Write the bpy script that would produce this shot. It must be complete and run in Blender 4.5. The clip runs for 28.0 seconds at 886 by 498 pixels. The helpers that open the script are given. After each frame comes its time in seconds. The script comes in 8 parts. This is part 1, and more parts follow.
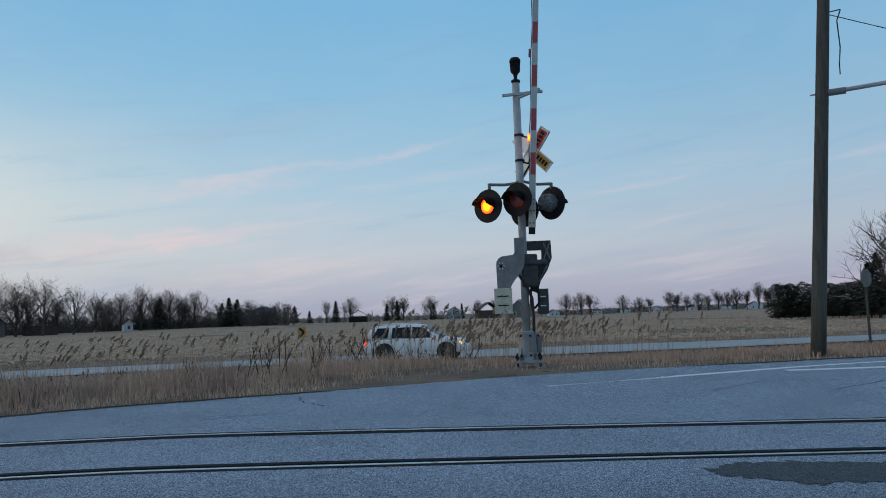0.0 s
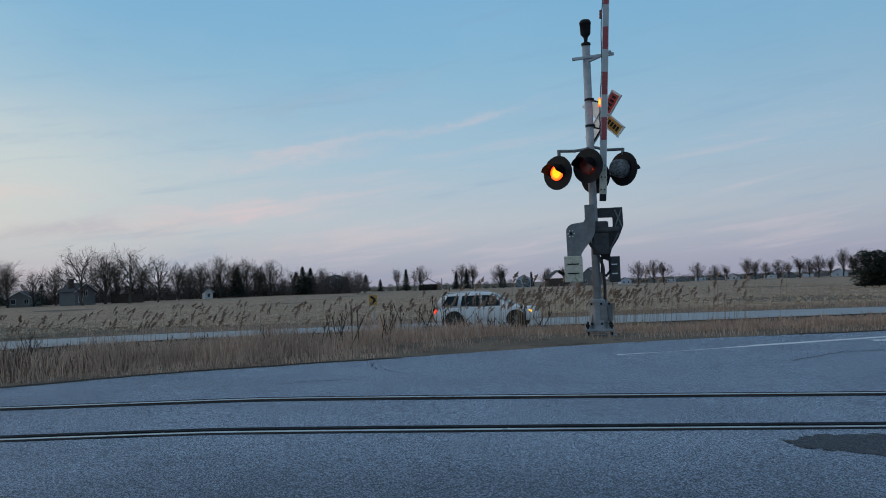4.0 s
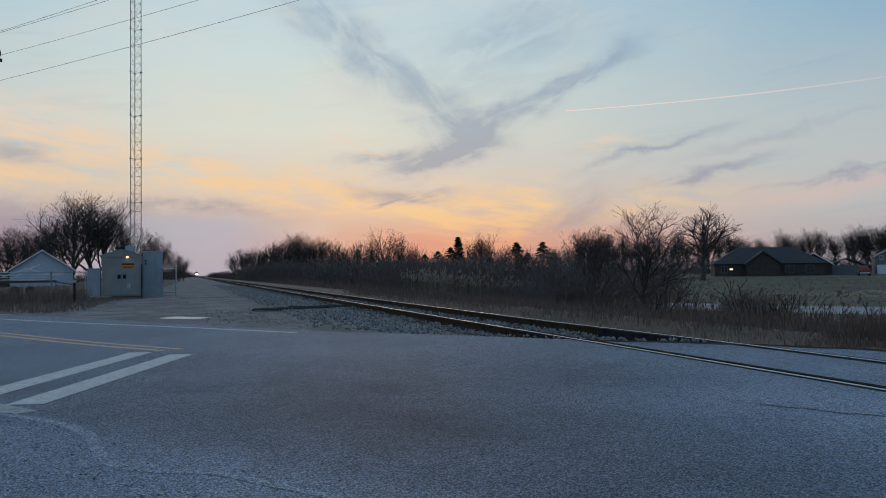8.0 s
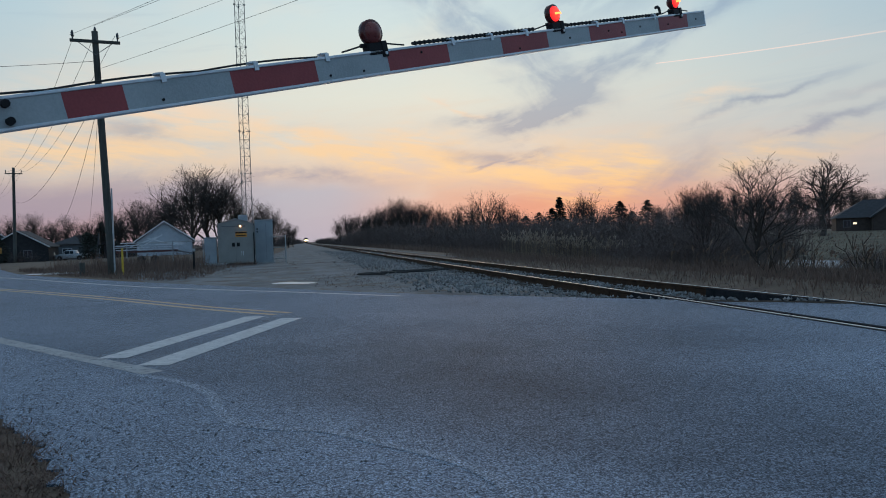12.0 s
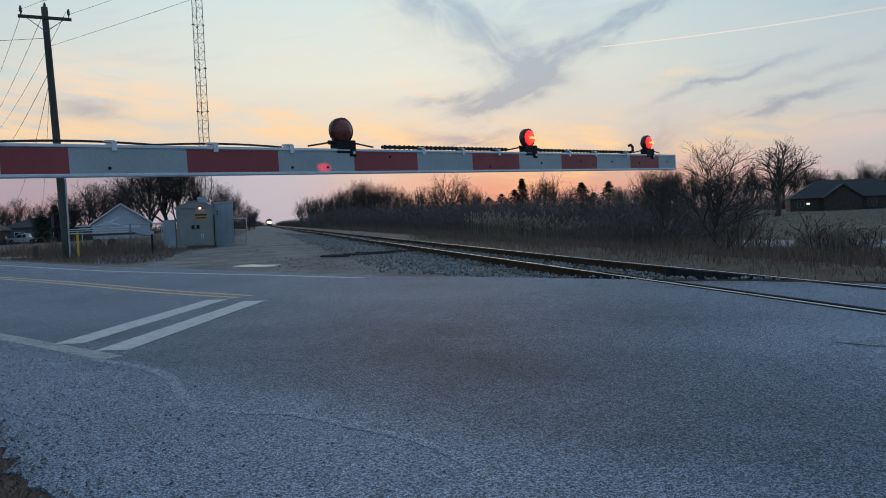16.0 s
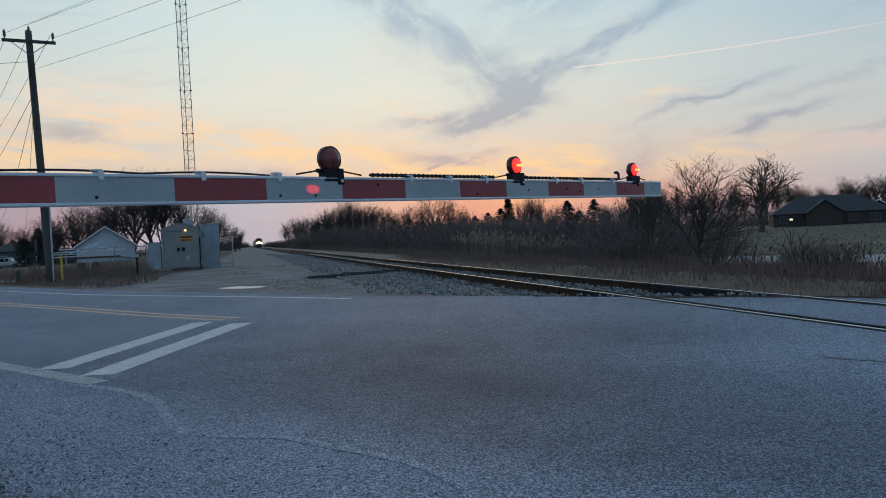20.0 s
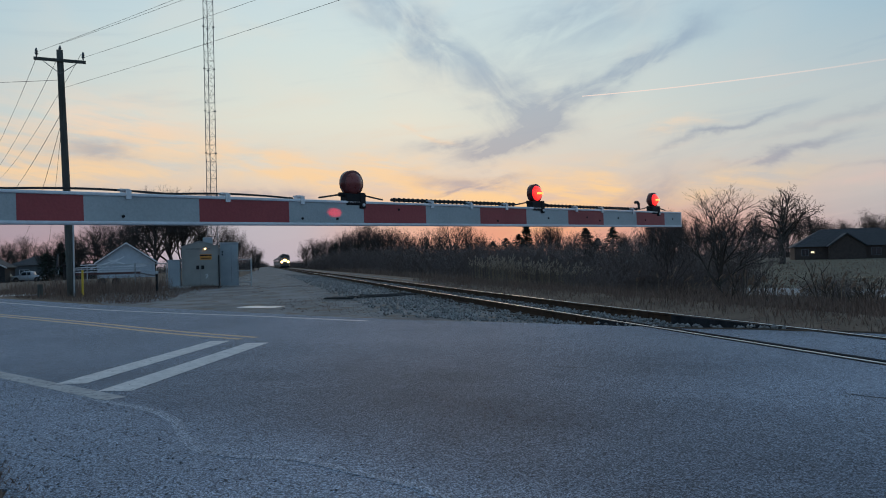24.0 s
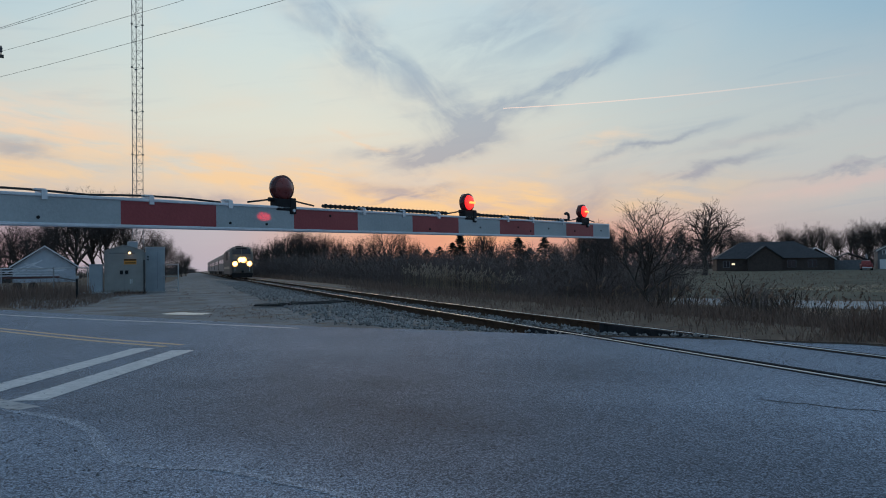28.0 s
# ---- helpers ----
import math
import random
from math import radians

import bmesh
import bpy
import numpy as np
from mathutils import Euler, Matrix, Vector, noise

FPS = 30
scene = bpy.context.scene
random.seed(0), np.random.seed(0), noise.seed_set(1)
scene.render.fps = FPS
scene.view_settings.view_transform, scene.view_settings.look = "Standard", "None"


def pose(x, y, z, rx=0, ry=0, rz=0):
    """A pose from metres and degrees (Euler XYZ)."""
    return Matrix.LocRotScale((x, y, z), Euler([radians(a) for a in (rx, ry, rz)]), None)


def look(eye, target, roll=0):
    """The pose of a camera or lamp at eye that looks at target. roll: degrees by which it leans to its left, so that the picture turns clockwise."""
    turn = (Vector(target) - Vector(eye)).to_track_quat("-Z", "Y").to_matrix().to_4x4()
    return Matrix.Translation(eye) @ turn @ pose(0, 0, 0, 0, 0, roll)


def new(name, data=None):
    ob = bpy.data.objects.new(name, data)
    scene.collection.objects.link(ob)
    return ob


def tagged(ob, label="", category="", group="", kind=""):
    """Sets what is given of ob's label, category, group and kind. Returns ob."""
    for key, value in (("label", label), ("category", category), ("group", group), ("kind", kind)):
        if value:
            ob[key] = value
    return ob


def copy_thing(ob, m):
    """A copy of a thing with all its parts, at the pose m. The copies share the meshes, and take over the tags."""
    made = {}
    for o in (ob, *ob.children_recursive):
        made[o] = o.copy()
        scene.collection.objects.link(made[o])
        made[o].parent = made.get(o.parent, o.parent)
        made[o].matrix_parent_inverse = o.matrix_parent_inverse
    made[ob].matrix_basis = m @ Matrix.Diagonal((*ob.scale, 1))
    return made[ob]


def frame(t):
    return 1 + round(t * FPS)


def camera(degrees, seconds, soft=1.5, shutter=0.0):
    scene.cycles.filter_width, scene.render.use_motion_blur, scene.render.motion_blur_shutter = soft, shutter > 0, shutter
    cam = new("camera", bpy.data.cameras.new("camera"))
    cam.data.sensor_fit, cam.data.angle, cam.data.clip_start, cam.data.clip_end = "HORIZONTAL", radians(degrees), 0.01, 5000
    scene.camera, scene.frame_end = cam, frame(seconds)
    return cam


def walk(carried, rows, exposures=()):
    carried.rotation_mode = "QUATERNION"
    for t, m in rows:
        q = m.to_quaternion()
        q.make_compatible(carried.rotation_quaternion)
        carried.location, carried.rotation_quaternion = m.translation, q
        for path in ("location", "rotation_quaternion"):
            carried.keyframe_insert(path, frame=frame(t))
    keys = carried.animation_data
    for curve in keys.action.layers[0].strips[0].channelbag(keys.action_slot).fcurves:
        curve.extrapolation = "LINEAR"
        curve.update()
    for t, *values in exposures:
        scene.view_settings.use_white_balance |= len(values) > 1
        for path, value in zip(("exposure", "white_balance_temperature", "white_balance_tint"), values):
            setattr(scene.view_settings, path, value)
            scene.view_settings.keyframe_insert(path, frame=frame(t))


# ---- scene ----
# The place: a rural level crossing at dusk. The line runs along +y, x is to the right of it;
# the camera stands at the road's shoulder and turns, swaying by a few centimetres.
EYE = 1.09
cam = camera(62.03, 28.0, soft=1.0)
PATH = [
    (0, -94.72, 4.98, -2.15),
    (0.5, -94.72, 5.11, -2.10),
    (1, -94.84, 4.90, -1.91),
    (1.5, -94.81, 4.10, -1.97),
    (2, -94.38, 3.46, -2.22),
    (2.5, -94.05, 2.82, -2.29),
    (4.5, -83.95, 3.19, -1.89),
    (5, -76.35, 4.02, -1.24),
    (5.5, -69.02, 4.58, -0.98),
    (6, -58.91, 3.28, -1.08),
    (6.5, -49.05, 2.63, -1.07),
    (7, -38.30, 2.52, -0.82),
    (7.5, -27.59, 2.22, -0.92),
    (8, -19.01, 1.80, -0.76),
    (8.5, -13.22, 1.68, -0.71),
    (9, -7.34, 1.94, -0.86),
    (9.5, -5.99, 1.97, -1.38),
    (10, -7.51, 1.74, -1.69),
    (10.5, -8.42, 1.04, -1.92),
    (11, -9.77, 0.14, -2.03),
    (11.5, -10.29, -0.39, -2.18),
    (12, -11.09, -0.94, -2.04),
    (12.5, -12.59, -1.37, -1.74),
    (13, -13.37, -1.72, -1.24),
    (13.5, -13.98, -1.85, -1.19),
    (15.5, -13.90, -2.43, -2.00),
    (16, -13.90, -2.47, -2.26),
    (16.5, -13.95, -2.37, -2.31),
    (17, -14.34, -2.07, -2.19),
    (17.5, -14.62, -1.51, -1.96),
    (18, -14.59, -1.47, -1.86),
    (18.5, -14.24, -1.46, -2.26),
    (19, -14.36, -1.21, -2.56),
    (19.5, -14.64, -1.16, -2.71),
    (20, -14.99, -1.01, -2.86),
    (20.5, -15.07, -0.86, -2.68),
    (21, -15.17, -0.42, -2.57),
    (21.5, -15.22, 0.03, -2.37),
    (23.5, -14.17, 0.88, -1.78),
    (24, -13.72, 0.91, -1.48),
    (24.5, -13.55, 0.88, -1.16),
    (25, -14.11, 0.94, -0.88),
    (25.5, -14.94, 0.99, -0.82),
    (26, -16.04, 1.12, -0.71),
    (26.5, -16.55, 1.44, -0.82),
    (27, -17.04, 1.47, -0.88),
    (27.5, -17.69, 1.50, -0.88),
    (28, -18.86, 1.43, -0.84),
]


SWAY = [(0, 0, 0, 0), (8, 0, 0, 0), (10.5, -0.003, -0.035, 0.008), (12, 0.023, -0.019, 0.007), (17, 0.012, 0.006, 0.0), (25, -0.013, -0.014, 0.016), (28, 0.002, -0.011, 0.007)]


def aim(t, yaw, pitch, roll):
    dx, dy, dz = (float(np.interp(t, [r[0] for r in SWAY], [r[k] for r in SWAY])) for k in (1, 2, 3))
    return pose(dx, dy, EYE + dz, 0, 0, yaw) @ pose(0, 0, 0, 90 + pitch, 0, 0) @ pose(0, 0, 0, 0, 0, roll)


walk(cam, [(t, aim(t, yaw, pitch, roll)) for t, yaw, pitch, roll in PATH],
     [(0, 0.42, 6500, 10), (1, 0.36, 6500, 10), (2, 0.28, 6500, 10), (4.5, 0.29, 6500, 10), (6, 0.12, 6350, 10), (7, 0.06, 6200, 10), (9, -0.14, 6180, 10), (10, -0.12, 6180, 10), (11, -0.02, 6180, 10),
      (13, 0.1, 6180, 10), (17, 0.13, 6250, 10), (20, 0.1, 6250, 10), (24, 0.03, 6250, 10), (28, 0.0, 6250, 10)])

# ---- sky and light ----
def lin(r, g, b):
    return tuple((c / 12.92 if c <= 0.04045 else ((c + 0.055) / 1.055) ** 2.4) for c in (r / 255, g / 255, b / 255)) + (1.0,)


class Net:
    """Short hand for a node tree."""

    def __init__(self, tree):
        self.tree = tree
        tree.nodes.clear()

    def node(self, kind, **settings):
        n = self.tree.nodes.new(kind)
        for key, value in settings.items():
            setattr(n, key, value)
        return n

    def link(self, a, b):
        self.tree.links.new(a, b)

    def put(self, socket, value):
        if isinstance(value, bpy.types.NodeSocket):
            self.link(value, socket)
        elif value is not None:
            socket.default_value = value

    def math(self, op, a, b=None, c=None, clamp=False):
        n = self.node("ShaderNodeMath", operation=op, use_clamp=clamp)
        for socket, value in zip(n.inputs, (a, b, c)):
            self.put(socket, value)
        return n.outputs[0]

    def ramp(self, fac, stops, mode="LINEAR"):
        n = self.node("ShaderNodeValToRGB")
        n.color_ramp.interpolation = mode
        while len(n.color_ramp.elements) < len(stops):
            n.color_ramp.elements.new(0.5)
        for e, (p, col) in zip(n.color_ramp.elements, stops):
            e.position, e.color = p, col
        self.put(n.inputs[0], fac)
        return n.outputs[0]

    def mix(self, fac, a, b, blend="MIX"):
        n = self.node("ShaderNodeMix", data_type="RGBA", blend_type=blend)
        self.put(n.inputs[0], fac), self.put(n.inputs[6], a), self.put(n.inputs[7], b)
        return n.outputs[2]

    def noise(self, vec, scale, detail=4.0, rough=0.55, warp=0.0):
        n = self.node("ShaderNodeTexNoise")
        self.put(n.inputs["Vector"], vec)
        n.inputs["Scale"].default_value, n.inputs["Detail"].default_value = scale, detail
        n.inputs["Roughness"].default_value, n.inputs["Distortion"].default_value = rough, warp
        return n.outputs["Fac"]

    def mapping(self, vec, scale=(1, 1, 1), loc=(0, 0, 0), rot=(0, 0, 0)):
        n = self.node("ShaderNodeMapping")
        self.put(n.inputs[0], vec)
        n.inputs["Scale"].default_value, n.inputs["Location"].default_value = scale, loc
        n.inputs["Rotation"].default_value = rot
        return n.outputs[0]

    def step(self, x, a, b):
        n = self.node("ShaderNodeMapRange", interpolation_type="SMOOTHSTEP")
        self.put(n.inputs[0], x)
        n.inputs[1].default_value, n.inputs[2].default_value = a, b
        return n.outputs[0]


def sky():
    world = bpy.data.worlds.new("dusk_sky")
    scene.world = world
    world.use_nodes = True
    t = Net(world.node_tree)
    way = t.node("ShaderNodeTexCoord").outputs["Generated"]
    sep = t.node("ShaderNodeSeparateXYZ")
    t.link(way, sep.inputs[0])
    x, y, z = sep.outputs
    az = t.math("MULTIPLY", t.math("ARCTAN2", x, y), 180 / math.pi)      # degrees to the right of the line
    el = t.math("MULTIPLY", t.math("ARCSINE", z), 180 / math.pi)
    up = t.math("DIVIDE", el, 60.0, clamp=True)
    # elevation ramps: the sunset side, the far side to the right
    west = t.ramp(up, [(0.0, lin(196, 152, 144)), (0.035, lin(212, 170, 155)), (0.075, lin(230, 198, 172)),
                       (0.12, lin(228, 215, 196)), (0.18, lin(230, 229, 212)), (0.27, lin(216, 228, 222)), (0.36, lin(202, 221, 226)), (0.6, lin(184, 198, 208)), (1.0, lin(156, 168, 184))])
    east = t.ramp(up, [(0.0, lin(147, 149, 166)), (0.03, lin(158, 163, 178)), (0.08, lin(171, 181, 190)),
                       (0.16, lin(152, 180, 198)), (0.28, lin(126, 171, 199)), (0.42, lin(108, 161, 199)), (0.62, lin(118, 150, 178)), (1.0, lin(128, 144, 162))])
    off = t.math("ABSOLUTE", t.math("SUBTRACT", az, 8.0))
    far = t.step(off, 2.0, 60.0)
    col = t.mix(far, west, east)
    def plane(a, b):
        c = t.node("ShaderNodeCombineXYZ")
        t.link(a, c.inputs[0]), t.link(b, c.inputs[1])
        return c.outputs[0]

    # slow eddies bend all the cloud forms
    eddy = plane(t.math("DIVIDE", az, 6.5), t.math("DIVIDE", el, 3.6))
    shift_a, shift_e = t.noise(eddy, 1.0, 4, 0.55, 0.3), t.noise(t.mapping(eddy, (1, 1, 1), (7.3, 2.1, 0)), 1.0, 5, 0.6, 0.3)
    aw = t.math("ADD", az, t.math("MULTIPLY", t.math("SUBTRACT", shift_a, 0.5), 6.5))
    ew = t.math("ADD", el, t.math("MULTIPLY", t.math("SUBTRACT", shift_e, 0.5), 3.6))

    def along(lean, a=None, e=None):
        ca, sa = math.cos(radians(lean)), math.sin(radians(lean))
        a, e = a or az, e or el
        u = t.math("ADD", t.math("MULTIPLY", a, ca), t.math("MULTIPLY", e, sa))
        v = t.math("SUBTRACT", t.math("MULTIPLY", e, ca), t.math("MULTIPLY", a, sa))
        return u, v

    def fibres(lean, long, fine, warp=0.25):
        u, v = along(lean)
        return t.noise(plane(t.math("DIVIDE", u, long), t.math("DIVIDE", v, fine)), 1.0, 6, 0.6, warp)

    streak = fibres(7, 15.0, 1.5, 0.35)          # long combed cirrus
    soft = t.noise(eddy, 0.8, 4, 0.5, 0.4)

    def blob(a0, e0, length, width, lean, weight=1.0):
        ca, sa = math.cos(radians(lean)), math.sin(radians(lean))
        da, de = t.math("SUBTRACT", aw, a0), t.math("SUBTRACT", ew, e0)
        u = t.math("DIVIDE", t.math("ADD", t.math("MULTIPLY", da, ca), t.math("MULTIPLY", de, sa)), length)
        v = t.math("DIVIDE", t.math("SUBTRACT", t.math("MULTIPLY", de, ca), t.math("MULTIPLY", da, sa)), width)
        g = t.math("EXPONENT", t.math("MULTIPLY", t.math("ADD", t.math("MULTIPLY", u, u), t.math("MULTIPLY", v, v)), -1.0))
        return g if weight == 1.0 else t.math("MULTIPLY", g, weight)

    def plus(rows):
        out = None
        for row in rows:
            m = blob(*row)
            out = m if out is None else t.math("ADD", out, m, clamp=True)
        return out

    near = t.math("SUBTRACT", 1.0, far)
    col = t.mix(t.math("MULTIPLY", blob(55, 8.0, 18, 6.5, 0), 0.46), col, lin(220, 215, 198))
    col = t.mix(t.math("MULTIPLY", t.step(az, 88.0, 128.0), 0.30), col, t.ramp(up, [(0.0, lin(134, 132, 156)), (0.15, lin(126, 150, 176)), (0.4, lin(92, 142, 182))]))
    # light veils and combed streaks
    col = t.mix(t.math("MULTIPLY", t.step(soft, 0.42, 0.72), t.math("ADD", 0.05, t.math("MULTIPLY", near, 0.26))), col, t.mix(far, lin(240, 228, 206), lin(168, 188, 206)))
    col = t.mix(t.math("MULTIPLY", t.step(streak, 0.50, 0.72), t.math("MULTIPLY", t.step(el, 16.0, 6.5), 0.36)), col, t.mix(far, lin(238, 210, 182), lin(196, 186, 194)))
    col = t.mix(t.math("MULTIPLY", t.step(streak, 0.46, 0.28), 0.20), col, t.mix(far, lin(180, 192, 198), lin(116, 152, 184)))
    bank = t.math("MULTIPLY", t.step(az, 12.0, 2.0), t.step(t.math("ADD", el, t.math("MULTIPLY", t.math("SUBTRACT", shift_e, 0.5), 2.0)), 5.4, 3.4))
    col = t.mix(t.math("MULTIPLY", bank, 0.80), col, t.mix(t.step(az, -4.0, -11.0), lin(178, 183, 196), lin(164, 150, 164)))
    # the red of the horizon under the sunset
    low = plus(((20, 1.6, 9, 1.7, 0), (32, 2.2, 8, 1.6, 0, 0.5), (-15, 1.0, 6, 1.2, 0, 0.35)))
    col = t.mix(t.math("MULTIPLY", low, 0.62), col, lin(232, 152, 122))
    # where the low light catches the cloud
    glow = plus(((-9, 9.8, 6.5, 2.0, -14), (-12, 6.6, 6, 1.1, 0, 0.9), (-19, 8.0, 7, 2.2, 5, 0.8), (0.5, 7.7, 4.5, 1.0, -14), (5.5, 6.6, 4.5, 0.9, -10), (9.5, 7.5, 3.5, 0.8, -9), (13, 5.6, 5, 0.9, -6), (19.8, 5.0, 5.0, 1.5, -3), (23.3, 3.5, 4.5, 1.5, 0),
                 (25.6, 5.4, 2.4, 1.6, 32, 0.9), (12.8, 9.8, 1.5, 0.3, -25), (31.5, 9.5, 2.2, 0.45, 4, 0.7), (35, 5.0, 6, 1.0, 5, 0.6)))
    flame = fibres(-8, 5.0, 0.9)
    lit = t.math("MULTIPLY", glow, t.step(flame, 0.30, 0.60))
    col = t.mix(t.math("MULTIPLY", lit, 0.92), col, t.ramp(t.math("DIVIDE", el, 12.0, clamp=True), [(0.15, lin(250, 186, 128)), (0.38, lin(254, 210, 152)), (0.62, lin(252, 214, 168)), (0.9, lin(246, 219, 192))]))
    blush = plus(((44, 5.2, 4.5, 0.8, 6, 0.8), (50, 5.9, 5, 0.6, 12), (57, 7.1, 4, 0.5, 9), (73, 5.8, 8, 0.6, 7), (76, 6.6, 6, 0.4, 6, 0.7), (78, 10.3, 8, 0.4, 10, 0.6), (91, 12.7, 5, 0.3, 10, 0.6), (84, 3.6, 12, 0.8, 4, 0.4)))
    col = t.mix(t.math("MULTIPLY", t.math("MULTIPLY", blush, t.step(streak, 0.25, 0.65)), 0.50), col, t.mix(far, lin(252, 206, 170), lin(214, 190, 190)))
    # the dark fan of cloud over the sunset and its streaks, each combed along its own way
    left = plus(((14.3, 15.6, 5.6, 2.0, -37), (10.5, 18.8, 4.0, 2.0, -32, 0.8), (19.5, 11.6, 2.6, 1.9, -38, 0.8)))
    right = plus(((25.6, 12.6, 6.0, 0.85, 29), (31, 15.4, 5.0, 0.9, 24, 0.7), (20.8, 10.0, 2.8, 1.4, 28, 0.8), (24.5, 17.6, 6.0, 2.2, 18, 0.7), (28.6, 4.2, 3.0, 1.2, 40, 0.8), (29.2, 14.6, 3, 0.7, 15, 0.6)))
    level = plus(((14.3, 9.0, 2.3, 0.45, 8), (20.2, 8.9, 3.3, 0.6, 16), (16.6, 8.3, 3.0, 0.7, 0, 0.9), (16, 6.2, 3.6, 0.45, -4, 0.9), (15.2, 5.6, 1.5, 0.16, 14), (0.6, 5.0, 4.5, 0.6, -2), (-11.6, 8.4, 2.6, 1.0, 0, 0.8), (-8, 4.3, 6, 0.8, 0, 0.8),
                  (34.8, 8.9, 4.6, 0.34, 11), (39.3, 7.1, 4.2, 0.30, 12), (47, 6.2, 4.2, 0.26, 8, 0.9), (52, 7.4, 4.5, 0.2, 9, 0.7), (81, 14.6, 10, 0.7, 10, 0.45), (62, 4.4, 9, 0.5, 6, 0.5), (44, 9.5, 6, 0.3, 14, 0.4)))
    dark = t.math("MULTIPLY", left, t.step(fibres(-38, 4.5, 1.9, 0.6), 0.20, 0.68))
    dark = t.math("ADD", dark, t.math("MULTIPLY", right, t.step(fibres(25, 4.5, 1.5, 0.6), 0.20, 0.66)), clamp=True)
    dark = t.math("ADD", dark, t.math("MULTIPLY", level, t.step(fibres(10, 3.5, 0.9, 0.4), 0.20, 0.58)), clamp=True)
    col = t.mix(t.math("MULTIPLY", dark, 0.70), col, t.ramp(t.math("DIVIDE", el, 20.0, clamp=True), [(0.15, lin(158, 150, 166)), (0.40, lin(152, 158, 172)), (0.75, lin(148, 168, 188))]))
    below = t.step(el, -0.4, -3.0)
    col = t.mix(below, col, lin(92, 88, 84))
    nishita = t.node("ShaderNodeTexSky", sky_type="NISHITA", sun_disc=False)
    nishita.sun_elevation, nishita.sun_rotation = radians(1.0), radians(14)
    base, real = t.node("ShaderNodeBackground"), t.node("ShaderNodeBackground")
    t.link(col, base.inputs[0]), t.link(nishita.outputs[0], real.inputs[0])
    base.inputs[1].default_value, real.inputs[1].default_value = SKY, 0.006
    add, out = t.node("ShaderNodeAddShader"), t.node("ShaderNodeOutputWorld")
    t.link(base.outputs[0], add.inputs[0]), t.link(real.outputs[0], add.inputs[1])
    t.link(add.outputs[0], out.inputs[0])


SKY = 0.92
sky()
sun = new("sun", bpy.data.lights.new("sun", "SUN"))
sun.data.energy, sun.data.angle, sun.data.color = 0.25, radians(20), (1.0, 0.66, 0.42)
sun.matrix_world = look((0, 0, 50), (-12.1, -48.5, 46.0))

# ---- materials ----
def surface(name, a, b, rough=0.8, scale=6.0, fine=60.0, bump=0.2, metal=0.0, stretch=(1, 1, 1), spots=None, vary=0.0, spec=0.5, island=0.0):
    """Two colours mixed by a broad and a fine noise, fine relief, and spots of a third colour."""
    m = bpy.data.materials.new(name)
    m.use_nodes = True
    t = Net(m.node_tree)
    vec = t.mapping(t.node("ShaderNodeTexCoord").outputs["Object"], stretch)
    wide, small = t.noise(vec, scale, 5, 0.6), t.noise(vec, fine, 3, 0.6)
    fac = t.math("ADD", t.math("MULTIPLY", t.step(wide, 0.3, 0.7), 0.65), t.math("MULTIPLY", t.step(small, 0.3, 0.7), 0.35))
    if vary:
        pick = t.node("ShaderNodeObjectInfo").outputs["Random"]
        fac = t.math("ADD", fac, t.math("MULTIPLY", t.math("SUBTRACT", pick, 0.5), vary), clamp=True)
    if island:
        pick = t.node("ShaderNodeNewGeometry").outputs["Random Per Island"]
        fac = t.math("ADD", t.math("MULTIPLY", fac, 1 - island), t.math("MULTIPLY", pick, island), clamp=True)
    col = t.mix(fac, (*a, 1), (*b, 1))
    if spots:
        where = t.step(t.noise(vec, scale * 2.7, 6, 0.65, 0.5), spots[1], spots[1] + 0.12)
        col = t.mix(where, col, (*spots[0], 1))
    p = t.node("ShaderNodeBsdfPrincipled")
    t.link(col, p.inputs["Base Color"])
    p.inputs["Metallic"].default_value = metal
    p.inputs["Specular IOR Level"].default_value = spec
    t.link(t.math("ADD", t.math("MULTIPLY", small, 0.25), rough - 0.12, clamp=True), p.inputs["Roughness"])
    if bump:
        n = t.node("ShaderNodeBump")
        n.inputs["Strength"].default_value, n.inputs["Distance"].default_value = bump, 0.02
        t.link(small, n.inputs["Height"]), t.link(n.outputs[0], p.inputs["Normal"])
    out = t.node("ShaderNodeOutputMaterial")
    t.link(p.outputs[0], out.inputs[0])
    return m


